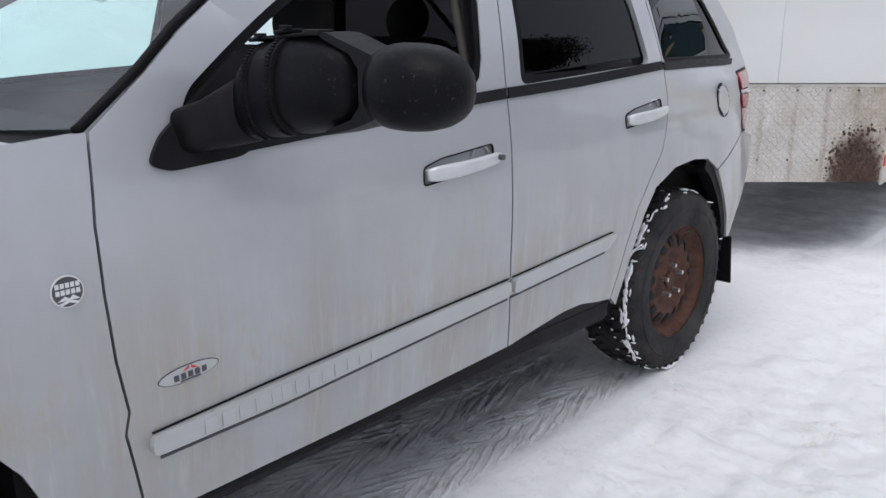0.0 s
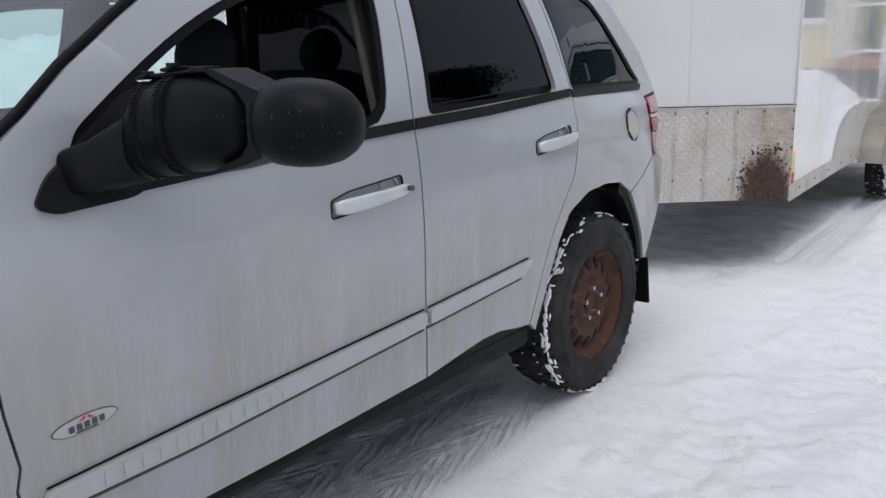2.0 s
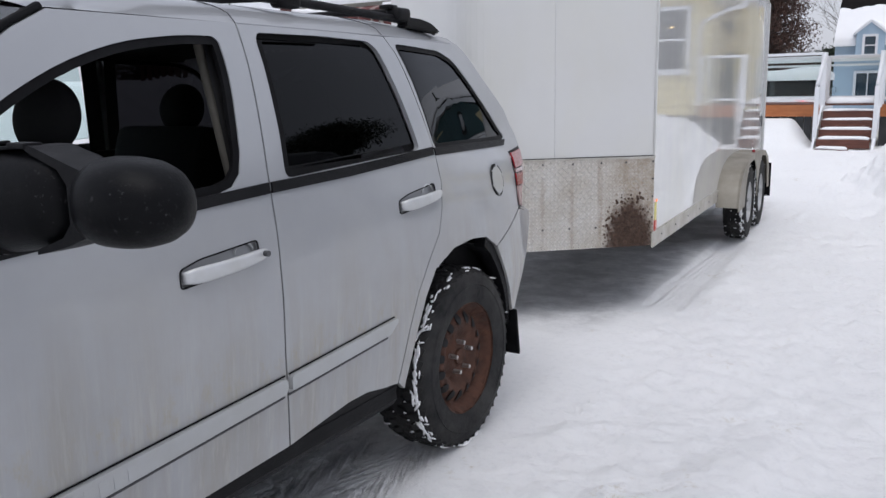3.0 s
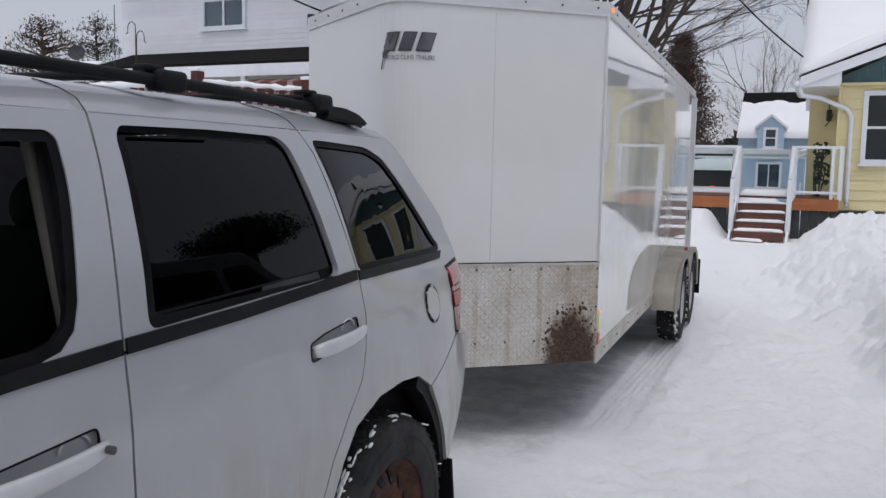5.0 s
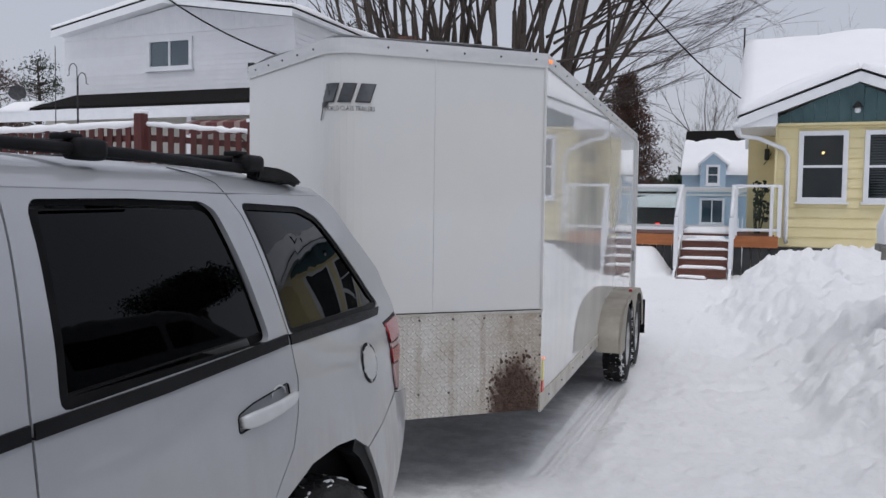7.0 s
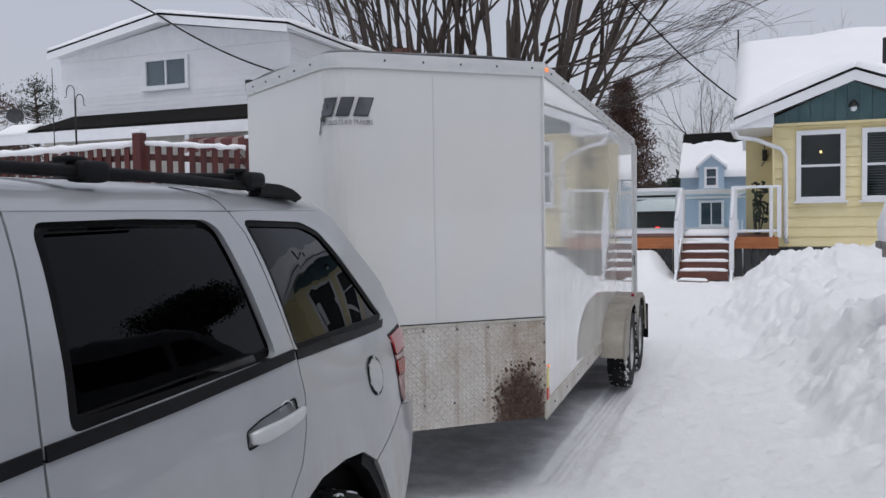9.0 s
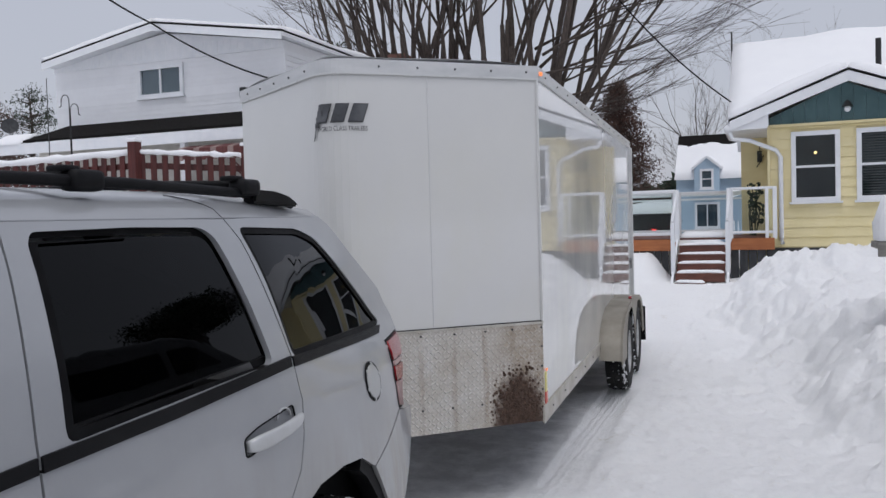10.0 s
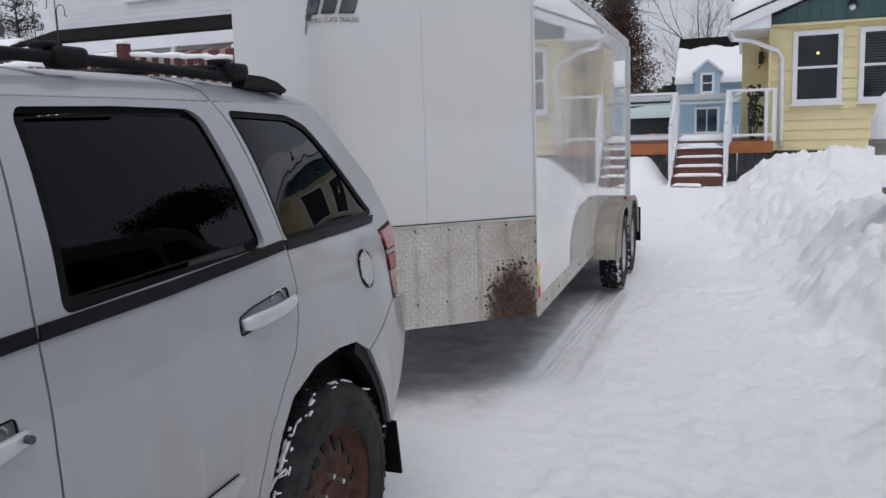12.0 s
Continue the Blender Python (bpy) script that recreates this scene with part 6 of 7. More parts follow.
# main house
MY = 16.9
part("main_wall", bx((4.6, MY + 0.15, 1.85), (7.7, 0.2, 3.2)), yellow_siding, yh)
siding(yh, 0.75, WX0 + 0.05, MY + 0.04, 0.95, 3.30, 0.187, yellow_siding)
part("gable_end", bx((0.80, MY + 2.4, 1.85), (0.12, 4.4, 3.2)), yellow_siding, yh)
mr0, mr1 = (MY - 0.55, 3.30), (MY + 3.2, 5.52)
for sy in (0, 1):
    if sy == 0:
        pl = [(mr0[0], mr0[1]), (mr1[0], mr1[1]), (mr1[0], mr1[1] + 0.14), (mr0[0], mr0[1] + 0.14)]
        cs = [(0.52, mr0[0] - 0.03, mr0[1] + 0.15), (8.6, mr0[0] - 0.03, mr0[1] + 0.15), (8.6, mr1[0], mr1[1] + 0.15), (0.52, mr1[0], mr1[1] + 0.15)]
    else:
        yb = 2 * mr1[0] - mr0[0]
        pl = [(mr1[0], mr1[1]), (yb, mr0[1]), (yb, mr0[1] + 0.14), (mr1[0], mr1[1] + 0.14)]
        cs = [(0.52, mr1[0], mr1[1] + 0.15), (8.6, mr1[0], mr1[1] + 0.15), (8.6, yb, mr0[1] + 0.15), (0.52, yb, mr0[1] + 0.15)]
    part("main_roof", prism(nb(), pl, 0.50, 8.6, 'x'), white_trim, yh)
    part("roof_snow", snow_slab(nb(), cs, 0.34, 20, 26, 5 + sy), snow_clean, yh, "deep soft roof snow", True)
bm = tube(nb(), (3.40, 16.9, 4.2), (3.40, 16.9, 5.0), 0.055, None, 12)
part("roof_vent", bm, iron, yh)
bm = tube(nb(), (0.50, mr1[0] - 0.2, 5.3), (0.50, mr1[0] - 0.2, 6.02), 0.02, None, 8)
part("vent_pipe", bm, iron, yh)
# wall lantern and a climbing plant by the door
bm = nb()
box(bm, (1.12, MY - 0.06, 2.72), (0.10, 0.10, 0.24), 0.02)
sweep(bm, [(1.12, MY, 2.95), (1.12, MY - 0.10, 2.98), (1.12, MY - 0.08, 2.85)], 0.012, 6)
sweep(bm, [(1.06, MY - 0.02, 2.5), (1.14, MY - 0.08, 2.62), (1.20, MY - 0.02, 2.75)], 0.01, 6)
part("wall_lantern", bm, iron, yh, "black iron wall lantern")

# deck with rails and glass
dk = thing("deck", "raised stained-wood deck with white rails and glass panels", "deck")
DY, DZ = 14.6, 1.07
for k in range(16):
    part("deck_board", bx((-1.8, DY + 0.08 + 0.145 * k, DZ - 0.015), (6.2, 0.138, 0.03), 0.004), step_wood, dk)
part("fascia_board", bx((-2.6, DY - 0.015, DZ - 0.125), (4.4, 0.03, 0.22), 0.004), deck_wood, dk)
part("fascia_board", bx((0.97, DY - 0.015, DZ - 0.125), (0.80, 0.03, 0.22), 0.004), deck_wood, dk)
for x0, x1 in ((-4.8, -0.42), (0.58, 1.38)):
    n_ = max(3, int((x1 - x0) / 0.14))
    for k in range(n_):
        part("skirt_board", bx((x0 + (k + 0.5) * (x1 - x0) / n_, DY + 0.03, 0.55), ((x1 - x0) / n_ - 0.012, 0.02, 0.58)), lattice_dark, dk)


def railing(x0, x1, y, name="railing"):
    r = part(name, bx(((x0 + x1) / 2, y, 2.0), (x1 - x0, 0.055, 0.05), 0.008), white_trim, dk)
    part("bottom_rail", bx(((x0 + x1) / 2, y, DZ + 0.10), (x1 - x0, 0.05, 0.05), 0.008), white_trim, r)
    for x_ in (x0, x1):
        part("post", bx((x_, y, DZ + 0.46), (0.075, 0.075, 0.98), 0.008), white_trim, r)
    g_ = part("glass_panel", bx(((x0 + x1) / 2, y, 1.57), (x1 - x0 - 0.10, 0.01, 0.78)), rail_glass, r)
    g_.visible_shadow = False
    return r


rl = railing(0.60, 1.38, DY + 0.02)
part("post", bx((1.24, DY + 0.02, DZ + 0.46), (0.06, 0.06, 0.98), 0.008), white_trim, rl)
railing(-1.9, -0.42, DY + 0.02)
railing(-3.6, -2.0, DY + 0.02)
railing(-0.55, 0.5, DY + 2.2)
railing(-2.6, -0.65, DY + 2.2)
rnd = random.Random(2)
bm = nb()
for k in range(7):
    sweep(bm, [(0.98 + rnd.uniform(-0.05, 0.05), DY + 1.2, DZ), (1.02 + rnd.uniform(-0.12, 0.1), DY + 1.2, DZ + rnd.uniform(0.3, 0.6)), (1.05 + rnd.uniform(-0.2, 0.14), DY + 1.2, DZ + rnd.uniform(0.7, 1.1))], 0.012, 5)
for k in range(60):
    p = (1.02 + rnd.gauss(0, 0.10), DY + 1.2 + rnd.gauss(0, 0.06), DZ + rnd.uniform(0.2, 1.05))
    bmesh.ops.create_icosphere(bm, subdivisions=1, radius=1, matrix=Matrix.Translation(p) @ Matrix.Rotation(rnd.uniform(0, 3), 4, 'Y') @ Matrix.Diagonal((0.05, 0.012, 0.03, 1)))
whole("potted_plant", bm, needle, "dark withered plant leaning on the deck wall", "plant")
# stairs
stp = thing("stairs", "short stained-wood stair with snow on its treads and white handrails", "stairs")
SX0, SX1 = -0.34, 0.52
for k in range(5):
    zt = DZ - 0.16 * (k + 0.9)
    yt = DY - 0.05 - 0.26 * (k + 0.5)
    x1 = SX1 if k < 4 else 0.20
    part("tread", bx(((SX0 + x1) / 2, yt, zt), (x1 - SX0, 0.28, 0.035), 0.006), step_wood, stp)
    part("riser", bx(((SX0 + x1) / 2, yt - 0.125, zt - 0.075), (x1 - SX0, 0.02, 0.115), 0.004), step_wood, stp)
    bm = nb()
    snow_slab(bm, [(SX0 + 0.02, yt - 0.06 + 0.02 * math.sin(k), zt + 0.017), (x1 - 0.02, yt - 0.08, zt + 0.017), (x1 - 0.02, yt + 0.135, zt + 0.017), (SX0 + 0.02, yt + 0.135, zt + 0.017)], 0.055, 5, 12, k)
    part("tread_snow", bm, snow_clean, stp, "", True)
for x_ in (SX0 - 0.05, SX1 + 0.05):
    part("stair_post", bx((x_, DY - 0.02, DZ + 0.44), (0.085, 0.085, 1.02), 0.008), white_trim, stp)
    part("stair_post", bx((x_, DY - 0.92, 0.92), (0.075, 0.075, 0.95), 0.008), white_trim, stp)
    bm = nb()
    sweep(bm, [(x_, DY - 0.02, DZ + 0.92), (x_, DY - 0.95, 1.42)], 0.032, 8)
    part("handrail", bm, white_trim, stp, "", True)
    part("stringer", prism(nb(), [(DY - 0.05, DZ - 0.02), (DY - 1.32, 0.26), (DY - 1.32, 0.10), (DY - 0.05, DZ - 0.28)], x_ - 0.02, x_ + 0.02, 'x'), white_trim, stp)
bm = snow_slab(nb(), [(-0.35, DY + 0.15, DZ + 0.004), (0.5, DY + 0.15, DZ + 0.004), (0.55, DY + 1.6, DZ + 0.004), (-0.45, DY + 1.6, DZ + 0.004)], 0.14, 8, 10, 9)
whole("deck_snow", bm, snow_clean, "soft snow heap left on the deck", "snow", smooth=True)

# pale blue house behind
bh = thing("blue_house", "pale blue storey-and-a-half house with a snowy dormered roof", "house")
BY = 38.0
part("wall", bx((0.9, BY + 2.2, 1.55), (7.0, 4.2, 3.30)), blue_siding, bh)
for k in range(12):
    part("siding_board", bx((0.9, BY + 0.095, 0.3 + 0.24 * k), (7.0, 0.03, 0.225), 0, Matrix.Rotation(0.06, 4, 'X')), blue_siding, bh)
rz0, rz1 = 3.22, 5.18
part("roof", prism(nb(), [(BY - 0.25, rz0 - 0.1), (BY + 2.3, rz1), (BY + 4.8, rz0 - 0.1), (BY + 4.8, rz0), (BY + 2.3, rz1 + 0.12), (BY - 0.25, rz0)], -2.65, 4.5, 'x'), shingle, bh)
slope = (rz1 - rz0) / 2.55
rp = lambda y: rz0 + 0.02 + (y - (BY - 0.25)) * (rz1 + 0.12 - rz0) / 2.55
bm = nb()
xs = np.linspace(-2.62, 4.4, 60)
rows = []
for i, v in enumerate(np.linspace(0, 1, 14)):
    row = []
    for x in xs:
        ytop = BY + 1.55 + 0.28 * noise.noise((x * 1.3, 0.3, 0)) + 0.12 * noise.noise((x * 4, 2, 0))
        y = BY - 0.32 + (ytop - BY + 0.32) * v
        th = 0.20 * min(1, 6 * min(v, 1 - v) + 0.15) ** 0.5
        row.append((x, y, rp(y) + th))
    rows.append(row)
rows = [[(p[0], p[1] + 0.02, p[2] - 0.2) for p in rows[0]]] + rows + [[(p[0], p[1], rp(p[1]) - 0.02) for p in rows[-1]]]
grid(bm, rows)
part("roof_snow", bm, snow_clean, bh, "", True)
part("eave_board", bx((0.9, BY - 0.27, rz0 - 0.06), (7.1, 0.04, 0.16)), white_trim, bh)
dm = part("dormer", prism(nb(), [(-1.74, 2.45), (-0.66, 2.45), (-0.66, 3.56), (-1.20, 4.0), (-1.74, 3.56)], BY - 0.50, BY + 1.6, 'y'), blue_siding, bh)
for sx in (-1, 1):
    part("dormer_roof", prism(nb(), [(-1.20, 4.01), (-1.20 + sx * 0.66, 3.46), (-1.20 + sx * 0.66, 3.54), (-1.20, 4.11)], BY - 0.62, BY + 1.6, 'y'), white_trim, dm)
    part("dormer_snow", snow_slab(nb(), [(-1.20 + sx * 0.66, BY - 0.2, 3.55), (-1.20, BY - 0.2, 4.12), (-1.20, BY + 1.6, 4.12), (-1.20 + sx * 0.66, BY + 1.6, 3.55)], 0.12, 6, 6, sx), snow_clean, dm, "", True)
sash_window(bh, -1.50, -0.90, 2.60, 3.52, BY - 0.54, 0.10)
w_ = sash_window(bh, -1.79, -0.68, 0.80, 2.02, BY + 0.02, 0.11, False, None, False, 2)
for xc in (-1.6, -0.75):
    part("curtain", prism(nb(), [(xc - 0.2, 1.9), (xc + 0.2, 1.9), (xc + (0.2 if xc > -1.2 else -0.02), 1.15), (xc + (0.02 if xc > -1.2 else -0.2), 1.15)], BY + 0.09, BY + 0.1, 'y'), curtain, w_)
part("porch_roof", prism(nb(), [(-0.35, 2.10), (1.4, 2.75), (1.4, 2.90), (-0.35, 2.25)], BY - 1.4, BY, 'y'), white_trim, bh)
part("porch_snow", snow_slab(nb(), [(-0.35, BY - 1.4, 2.26), (1.4, BY - 1.4, 2.91), (1.4, BY, 2.91), (-0.35, BY, 2.26)], 0.14, 6, 6, 3), snow_clean, bh, "", True)
for x_ in (-0.25, 0.35, 1.2):
    part("porch_post", bx((x_, BY - 1.3, 1.2), (0.12, 0.12, 2.1), 0.01), white_trim, bh)
for k in range(9):
    part("porch_baluster", bx((-0.2 + 0.17 * k, BY - 1.3, 0.75), (0.05, 0.05, 0.8)), white_trim, bh)

# snowed-in van beyond the deck
vn = thing("parked_van", "parked dark-windowed van under a thick cap of snow", "van")
part("body", bx((-2.6, 23.2, 0.80), (2.9, 1.9, 0.50), 0.12, None, 3), white_trim, vn)
part("cabin", bx((-2.6, 23.2, 1.28), (2.75, 1.75, 0.62), 0.10, None, 3), paint_gap, vn, "dark windows")
for x_ in (-3.95, -2.55, -1.27):
    part("pillar", bx((x_, 22.32, 1.28), (0.10, 0.05, 0.62), 0.015), lattice_dark, vn)
bm = snow_slab(nb(), [(-4.0, 22.25, 1.56), (-1.15, 22.25, 1.56), (-1.15, 24.1, 1.56), (-4.0, 24.1, 1.56)], 0.42, 10, 16, 4)
part("snow_cap", bm, snow_clean, vn, "", True)
part("tail_lamp", bx((-1.75, 22.22, 1.08), (0.12, 0.05, 0.09), 0.015), red_glow, vn, "glowing red lamp")
for x_ in (-3.6, -1.7):
    wh = part("tyre", lathe(nb(), [(0.2, -0.1), (0.33, -0.1), (0.35, 0), (0.33, 0.1), (0.2, 0.1)], (0, 0, 0), 24), tyre_mat, vn)
    wh.matrix_basis = pose(x_, 22.4, 0.42, 0, 0, 90)
bm = nb()
box(bm, (-1.0, 20.2, 2.03), (5.0, 0.10, 0.09))
box(bm, (-1.0, 20.2, 1.90), (5.0, 0.06, 0.05))
for x_ in (-3.4, -1.0, 1.4):
    box(bm, (x_, 20.2, 1.2), (0.10, 0.10, 1.7))
whole("garden_rail", bm, white_trim, "white wooden rail beyond the deck", "fence")

# white house on the neighbouring plot
nh = thing("white_house", "two-storey white clapboard house with a low gable and snowy roof", "house")
NY, NX0, NX1 = 16.0, -17.5, -10.0
NAP = (-13.6, 6.78)
HOLES[nh.name] = [(-14.50, -13.12, 5.10, 5.86)]
part("wall", bx(((NX0 + NX1) / 2, NY + 3.3, 3.2), (NX1 - NX0 - 0.02, 6.4, 6.0)), white_siding, nh)
zroof = lambda x: NAP[1] - abs(x - NAP[0]) * (0.60 / 3.75 if x < NAP[0] else 0.62 / 3.87)
siding(nh, NX0, NX1, NY + 0.10, 4.35, 6.02, 0.128, white_siding)
bm = nb()
prism(bm, [(NX0, 6.0), (NX1, 6.0), (NX1, zroof(NX1) - 0.02), (NAP[0], NAP[1] - 0.06), (NX0, zroof(NX0) - 0.02)], NY + 0.05, NY + 0.12, 'y')
part("gable_panel", bm, white_trim, nh)
for k in range(36):
    x = NX0 + 0.2 + k * 0.205
    part("gable_batten", bx((x, NY + 0.049, (6.02 + zroof(x)) / 2), (0.014, 0.006, max(0.05, zroof(x) - 6.06))), white_siding, nh)
w_ = sash_window(nh, -14.56, -13.08, 5.05, 5.90, NY + 0.05, 0.10, False, mk("grey_room", (0.22, 0.25, 0.24), (0.3, 0.33, 0.32), 2, 0.8), False, 2)
for sx in (-1, 1):
    ex = -17.4 if sx < 0 else -9.72
    ez = 6.10 if sx < 0 else 6.17
    part("roof_slope", prism(nb(), [(ex, ez), (NAP[0], NAP[1]), (NAP[0], NAP[1] + 0.10), (ex, ez + 0.10)], NY - 0.45, NY + 9.0, 'y'), white_trim, nh)
    part("roof_edge", prism(nb(), [(ex, ez + 0.10), (NAP[0], NAP[1] + 0.10), (NAP[0], NAP[1] + 0.145), (ex, ez + 0.145)], NY - 0.48, NY + 9.0, 'y'), shingle, nh)
    part("rake_board", prism(nb(), [(ex, ez - 0.10), (NAP[0], NAP[1] - 0.10), (NAP[0], NAP[1] + 0.09), (ex, ez + 0.09)], NY - 0.49, NY - 0.455, 'y'), white_trim, nh)
    part("roof_snow", snow_slab(nb(), [(ex, NY - 0.46, ez + 0.15), (NAP[0], NY - 0.46, NAP[1] + 0.15), (NAP[0], NY + 9, NAP[1] + 0.15), (ex, NY + 9, ez + 0.15)], 0.25, 14, 20, sx + 7), snow_clean, nh, "", True)
for k in range(12):
    part("siding_board", bx((NX1 + 0.012, NY + 3.3, 4.4 + 0.135 * k), (0.02, 6.4, 0.128), 0, Matrix.Rotation(-0.08, 4, 'Y')), white_siding, nh)
w_ = part("side_window", bx((NX1 + 0.03, NY + 2.2, 5.45), (0.05, 0.75, 0.65), 0.006), white_trim, nh)
part("glass_pane", bx((NX1 + 0.058, NY + 2.2, 5.45), (0.01, 0.58, 0.48)), tint, w_)
part("chimney", bx((-9.0, 21.0, 5.05), (0.55, 0.55, 3.0), 0.02), mk("brick_chimney", (0.12, 0.06, 0.045), (0.2, 0.1, 0.08), 10, 0.9, bump=0.4), nh)
# dark skirt roof, fascia and porch with an awning
part("porch_roof", prism(nb(), [(NY + 0.1, 4.50), (NY - 1.5, 3.96), (NY - 1.5, 3.90), (NY + 0.1, 4.2)], -17.1, -6.8, 'x'), shingle, nh)
part("porch_fascia", bx(((NX0 - 6.8) / 2 - 0.3, NY - 1.5, 3.745), (NX0 * -1 - 6.8 + 1.0, 0.06, 0.28)), white_trim, nh)
part("porch_wall", bx(((NX0 - 6.8) / 2, NY - 0.6, 3.0), (10.6, 0.1, 2.0)), porch_cream, nh)
part("snow_patch", snow_slab(nb(), [(-18.3, NY - 1.55, 3.86), (-17.2, NY - 1.55, 3.86), (-17.2, NY - 0.9, 4.18), (-18.3, NY - 0.9, 4.18)], 0.10, 5, 6, 2), snow_clean, nh, "", True)
for k in range(26):
    part("awning_stripe", prism(nb(), [(NY - 1.45, 3.52), (NY - 1.8, 3.42), (NY - 1.8, 3.14 + 0.03 * (k % 2)), (NY - 1.78, 3.14 + 0.03 * (k % 2)), (NY - 1.43, 3.48)], -11.9 + 0.16 * k, -11.745 + 0.16 * k, 'x'), awning if k % 3 else awning_white, nh)
for x_ in (-12.0, -9.6, -7.4):
    part("porch_post", bx((x_, NY - 1.4, 2.9), (0.14, 0.14, 1.9), 0.01), white_trim, nh)
part("porch_window", bx((-8.9, NY - 0.68, 3.15), (1.3, 0.06, 0.7), 0.008), white_trim, nh)

# red picket fence with a snow cap
fn = thing("picket_fence", "dark red wooden picket fence capped with snow", "fence")
FPT = [(-10.4, 7.2, 2.60), (-7.28, 7.5, 2.70), (-5.9, 8.3, 2.62), (-5.0, 8.6, 2.58)]
for (xa, ya, za), (xb, yb, zb) in zip(FPT, FPT[1:]):
    Ls = math.hypot(xb - xa, yb - ya)
    n_ = int(Ls / 0.152)
    ang = math.atan2(yb - ya, xb - xa)
    for k in range(n_):
        t = (k + 0.5) / n_
        x, y, z = xa + (xb - xa) * t, ya + (yb - ya) * t, za + (zb - za) * t - 0.06
        part("picket", bx((x, y, z - 0.75), (0.086, 0.024, 1.5), 0.004, Matrix.Rotation(ang, 4, 'Z')), fence_wood, fn)
    for dz in (-0.22, -1.1):
        bm = bx(((xa + xb) / 2, (ya + yb) / 2 + 0.04, (za + zb) / 2 + dz), (Ls, 0.04, 0.09), 0.004, Matrix.Rotation(ang, 4, 'Z') @ Matrix.Rotation(-math.atan2(zb - za, Ls), 4, 'Y'))
        part("fence_rail", bm, fence_wood, fn)
    bm = nb()
    ux, uy = math.cos(ang), math.sin(ang)
    prev = None
    sw = [(xa + ux * Ls * t, ya + uy * Ls * t, za + (zb - za) * t - 0.02 + 0.022 * noise.noise((t * 9 + xa, 0, 0))) for t in np.linspace(0.02, 0.98, 24)]
    sweep(bm, sw, [(0.055 if xa < -8 else 0.036) + 0.028 * noise.noise((k * 0.7, 1, xa)) for k in range(24)], 8)
    part("snow_cap", bm, snow_clean, fn, "", True)
for x, y, z in FPT[1:3]:
    ps = part("fence_post", bx((x, y - 0.03, z - 0.65), (0.14, 0.14, 1.55), 0.008), fence_wood, fn)
    part("post_cap", bx((x, y - 0.03, z + 0.14), (0.17, 0.17, 0.05), 0.015), snow_clean, ps)
# lattice at its end
lt = part("lattice_panel", bx((-5.45, 8.46, 2.53), (1.0, 0.03, 0.05), 0.004, Matrix.Rotation(0.32, 4, 'Z')), fence_wood, fn)
for k in range(12):
    for sg in (-1, 1):
        bm = bx((-5.95 + 0.088 * k, 8.30 + 0.029 * k, 2.25), (0.022, 0.008, 0.72), 0, Matrix.Rotation(0.32, 4, 'Z') @ Matrix.Rotation(sg * radians(45), 4, 'Y'))
        part("lattice_strip", bm, fence_wood, lt)

# shepherd's hooks, aerial mast, dish
for x, y, top, s in ((-8.89, 7.9, 3.68, -1), (-8.87, 7.9, 3.53, 1)):
    bm = nb()
    pts = [(x, y, 1.0), (x, y, top - 0.10)] + [(x + s * (0.08 - 0.08 * math.cos(a)), y, top - 0.10 + 0.10 * math.sin(a)) for a in np.linspace(0.3, math.pi, 8)] + [(x + s * 0.16, y, top - 0.17), (x + s * 0.20, y, top - 0.185)]
    sweep(bm, pts, 0.0075, 6)
    whole("shepherd_hook", bm, iron, "thin black iron shepherd's hook", "garden hook", "garden hooks")
bm = tube(nb(), (-9.33, 7.9, 1.0), (-9.33, 7.9, 3.97), 0.011, 0.006, 6)
whole("aerial_mast", bm, iron, "thin dark whip aerial", "aerial")
bm = nb()
lathe(bm, [(0.0, 0.0), (0.2, 0.02), (0.36, 0.07), (0.46, 0.13)], (0, 0, 0), 24)
tube(bm, (0, 0, 0), (-0.25, 0.1, -1.4), 0.03, None, 8)
tube(bm, (0, 0, -0.4), (0.5, 0, -0.05), 0.012, None, 6)
ds = whole("satellite_dish", bm, lattice_dark, "dark grey satellite dish on a pole", "satellite dish", smooth=True)
ds.matrix_basis = pose(-19.2, 16.0, 4.6, 0, -20, -50) @ Matrix.Scale(0.52, 4)

# van on the far side of the bank, mirrored in the dark side glass
pv = thing("passenger_van", "grey passenger van parked on the snow beyond the bank", "van", loc=(4.05, 4.0, 0.72))
side = [(-2.3, 0.35), (-2.35, 0.9), (-2.2, 1.75), (-2.0, 1.93), (0.55, 1.95), (0.85, 1.86), (1.25, 1.42), (1.55, 1.18), (2.2, 1.05), (2.4, 0.8), (2.38, 0.35)]
van_grey = mk("van_grey", (0.20, 0.205, 0.215), (0.24, 0.245, 0.255), 3, 0.3, 0.3, coat=0.5)
bm = prism(nb(), rounded(side, 0.12), 0.0, 1.8, 'x')
bmesh.ops.bevel(bm, geom=[e for e in bm.edges if len({round(v.co.x, 3) for v in e.verts}) == 1], offset=0.10, segments=3, affect='EDGES', profile=0.6)
part("body", bm, van_grey, pv, "", True)
for pl in ([(-2.05, 1.22), (-2.0, 1.62), (-1.2, 1.64), (-1.1, 1.22)], [(-0.95, 1.22), (-0.95, 1.64), (0.20, 1.64), (0.20, 1.22)], [(0.32, 1.22), (0.32, 1.64), (0.72, 1.64), (1.10, 1.25)]):
    part("side_window", prism(nb(), rounded(pl, 0.06), -0.012, 0.01, 'x'), paint_gap, pv)
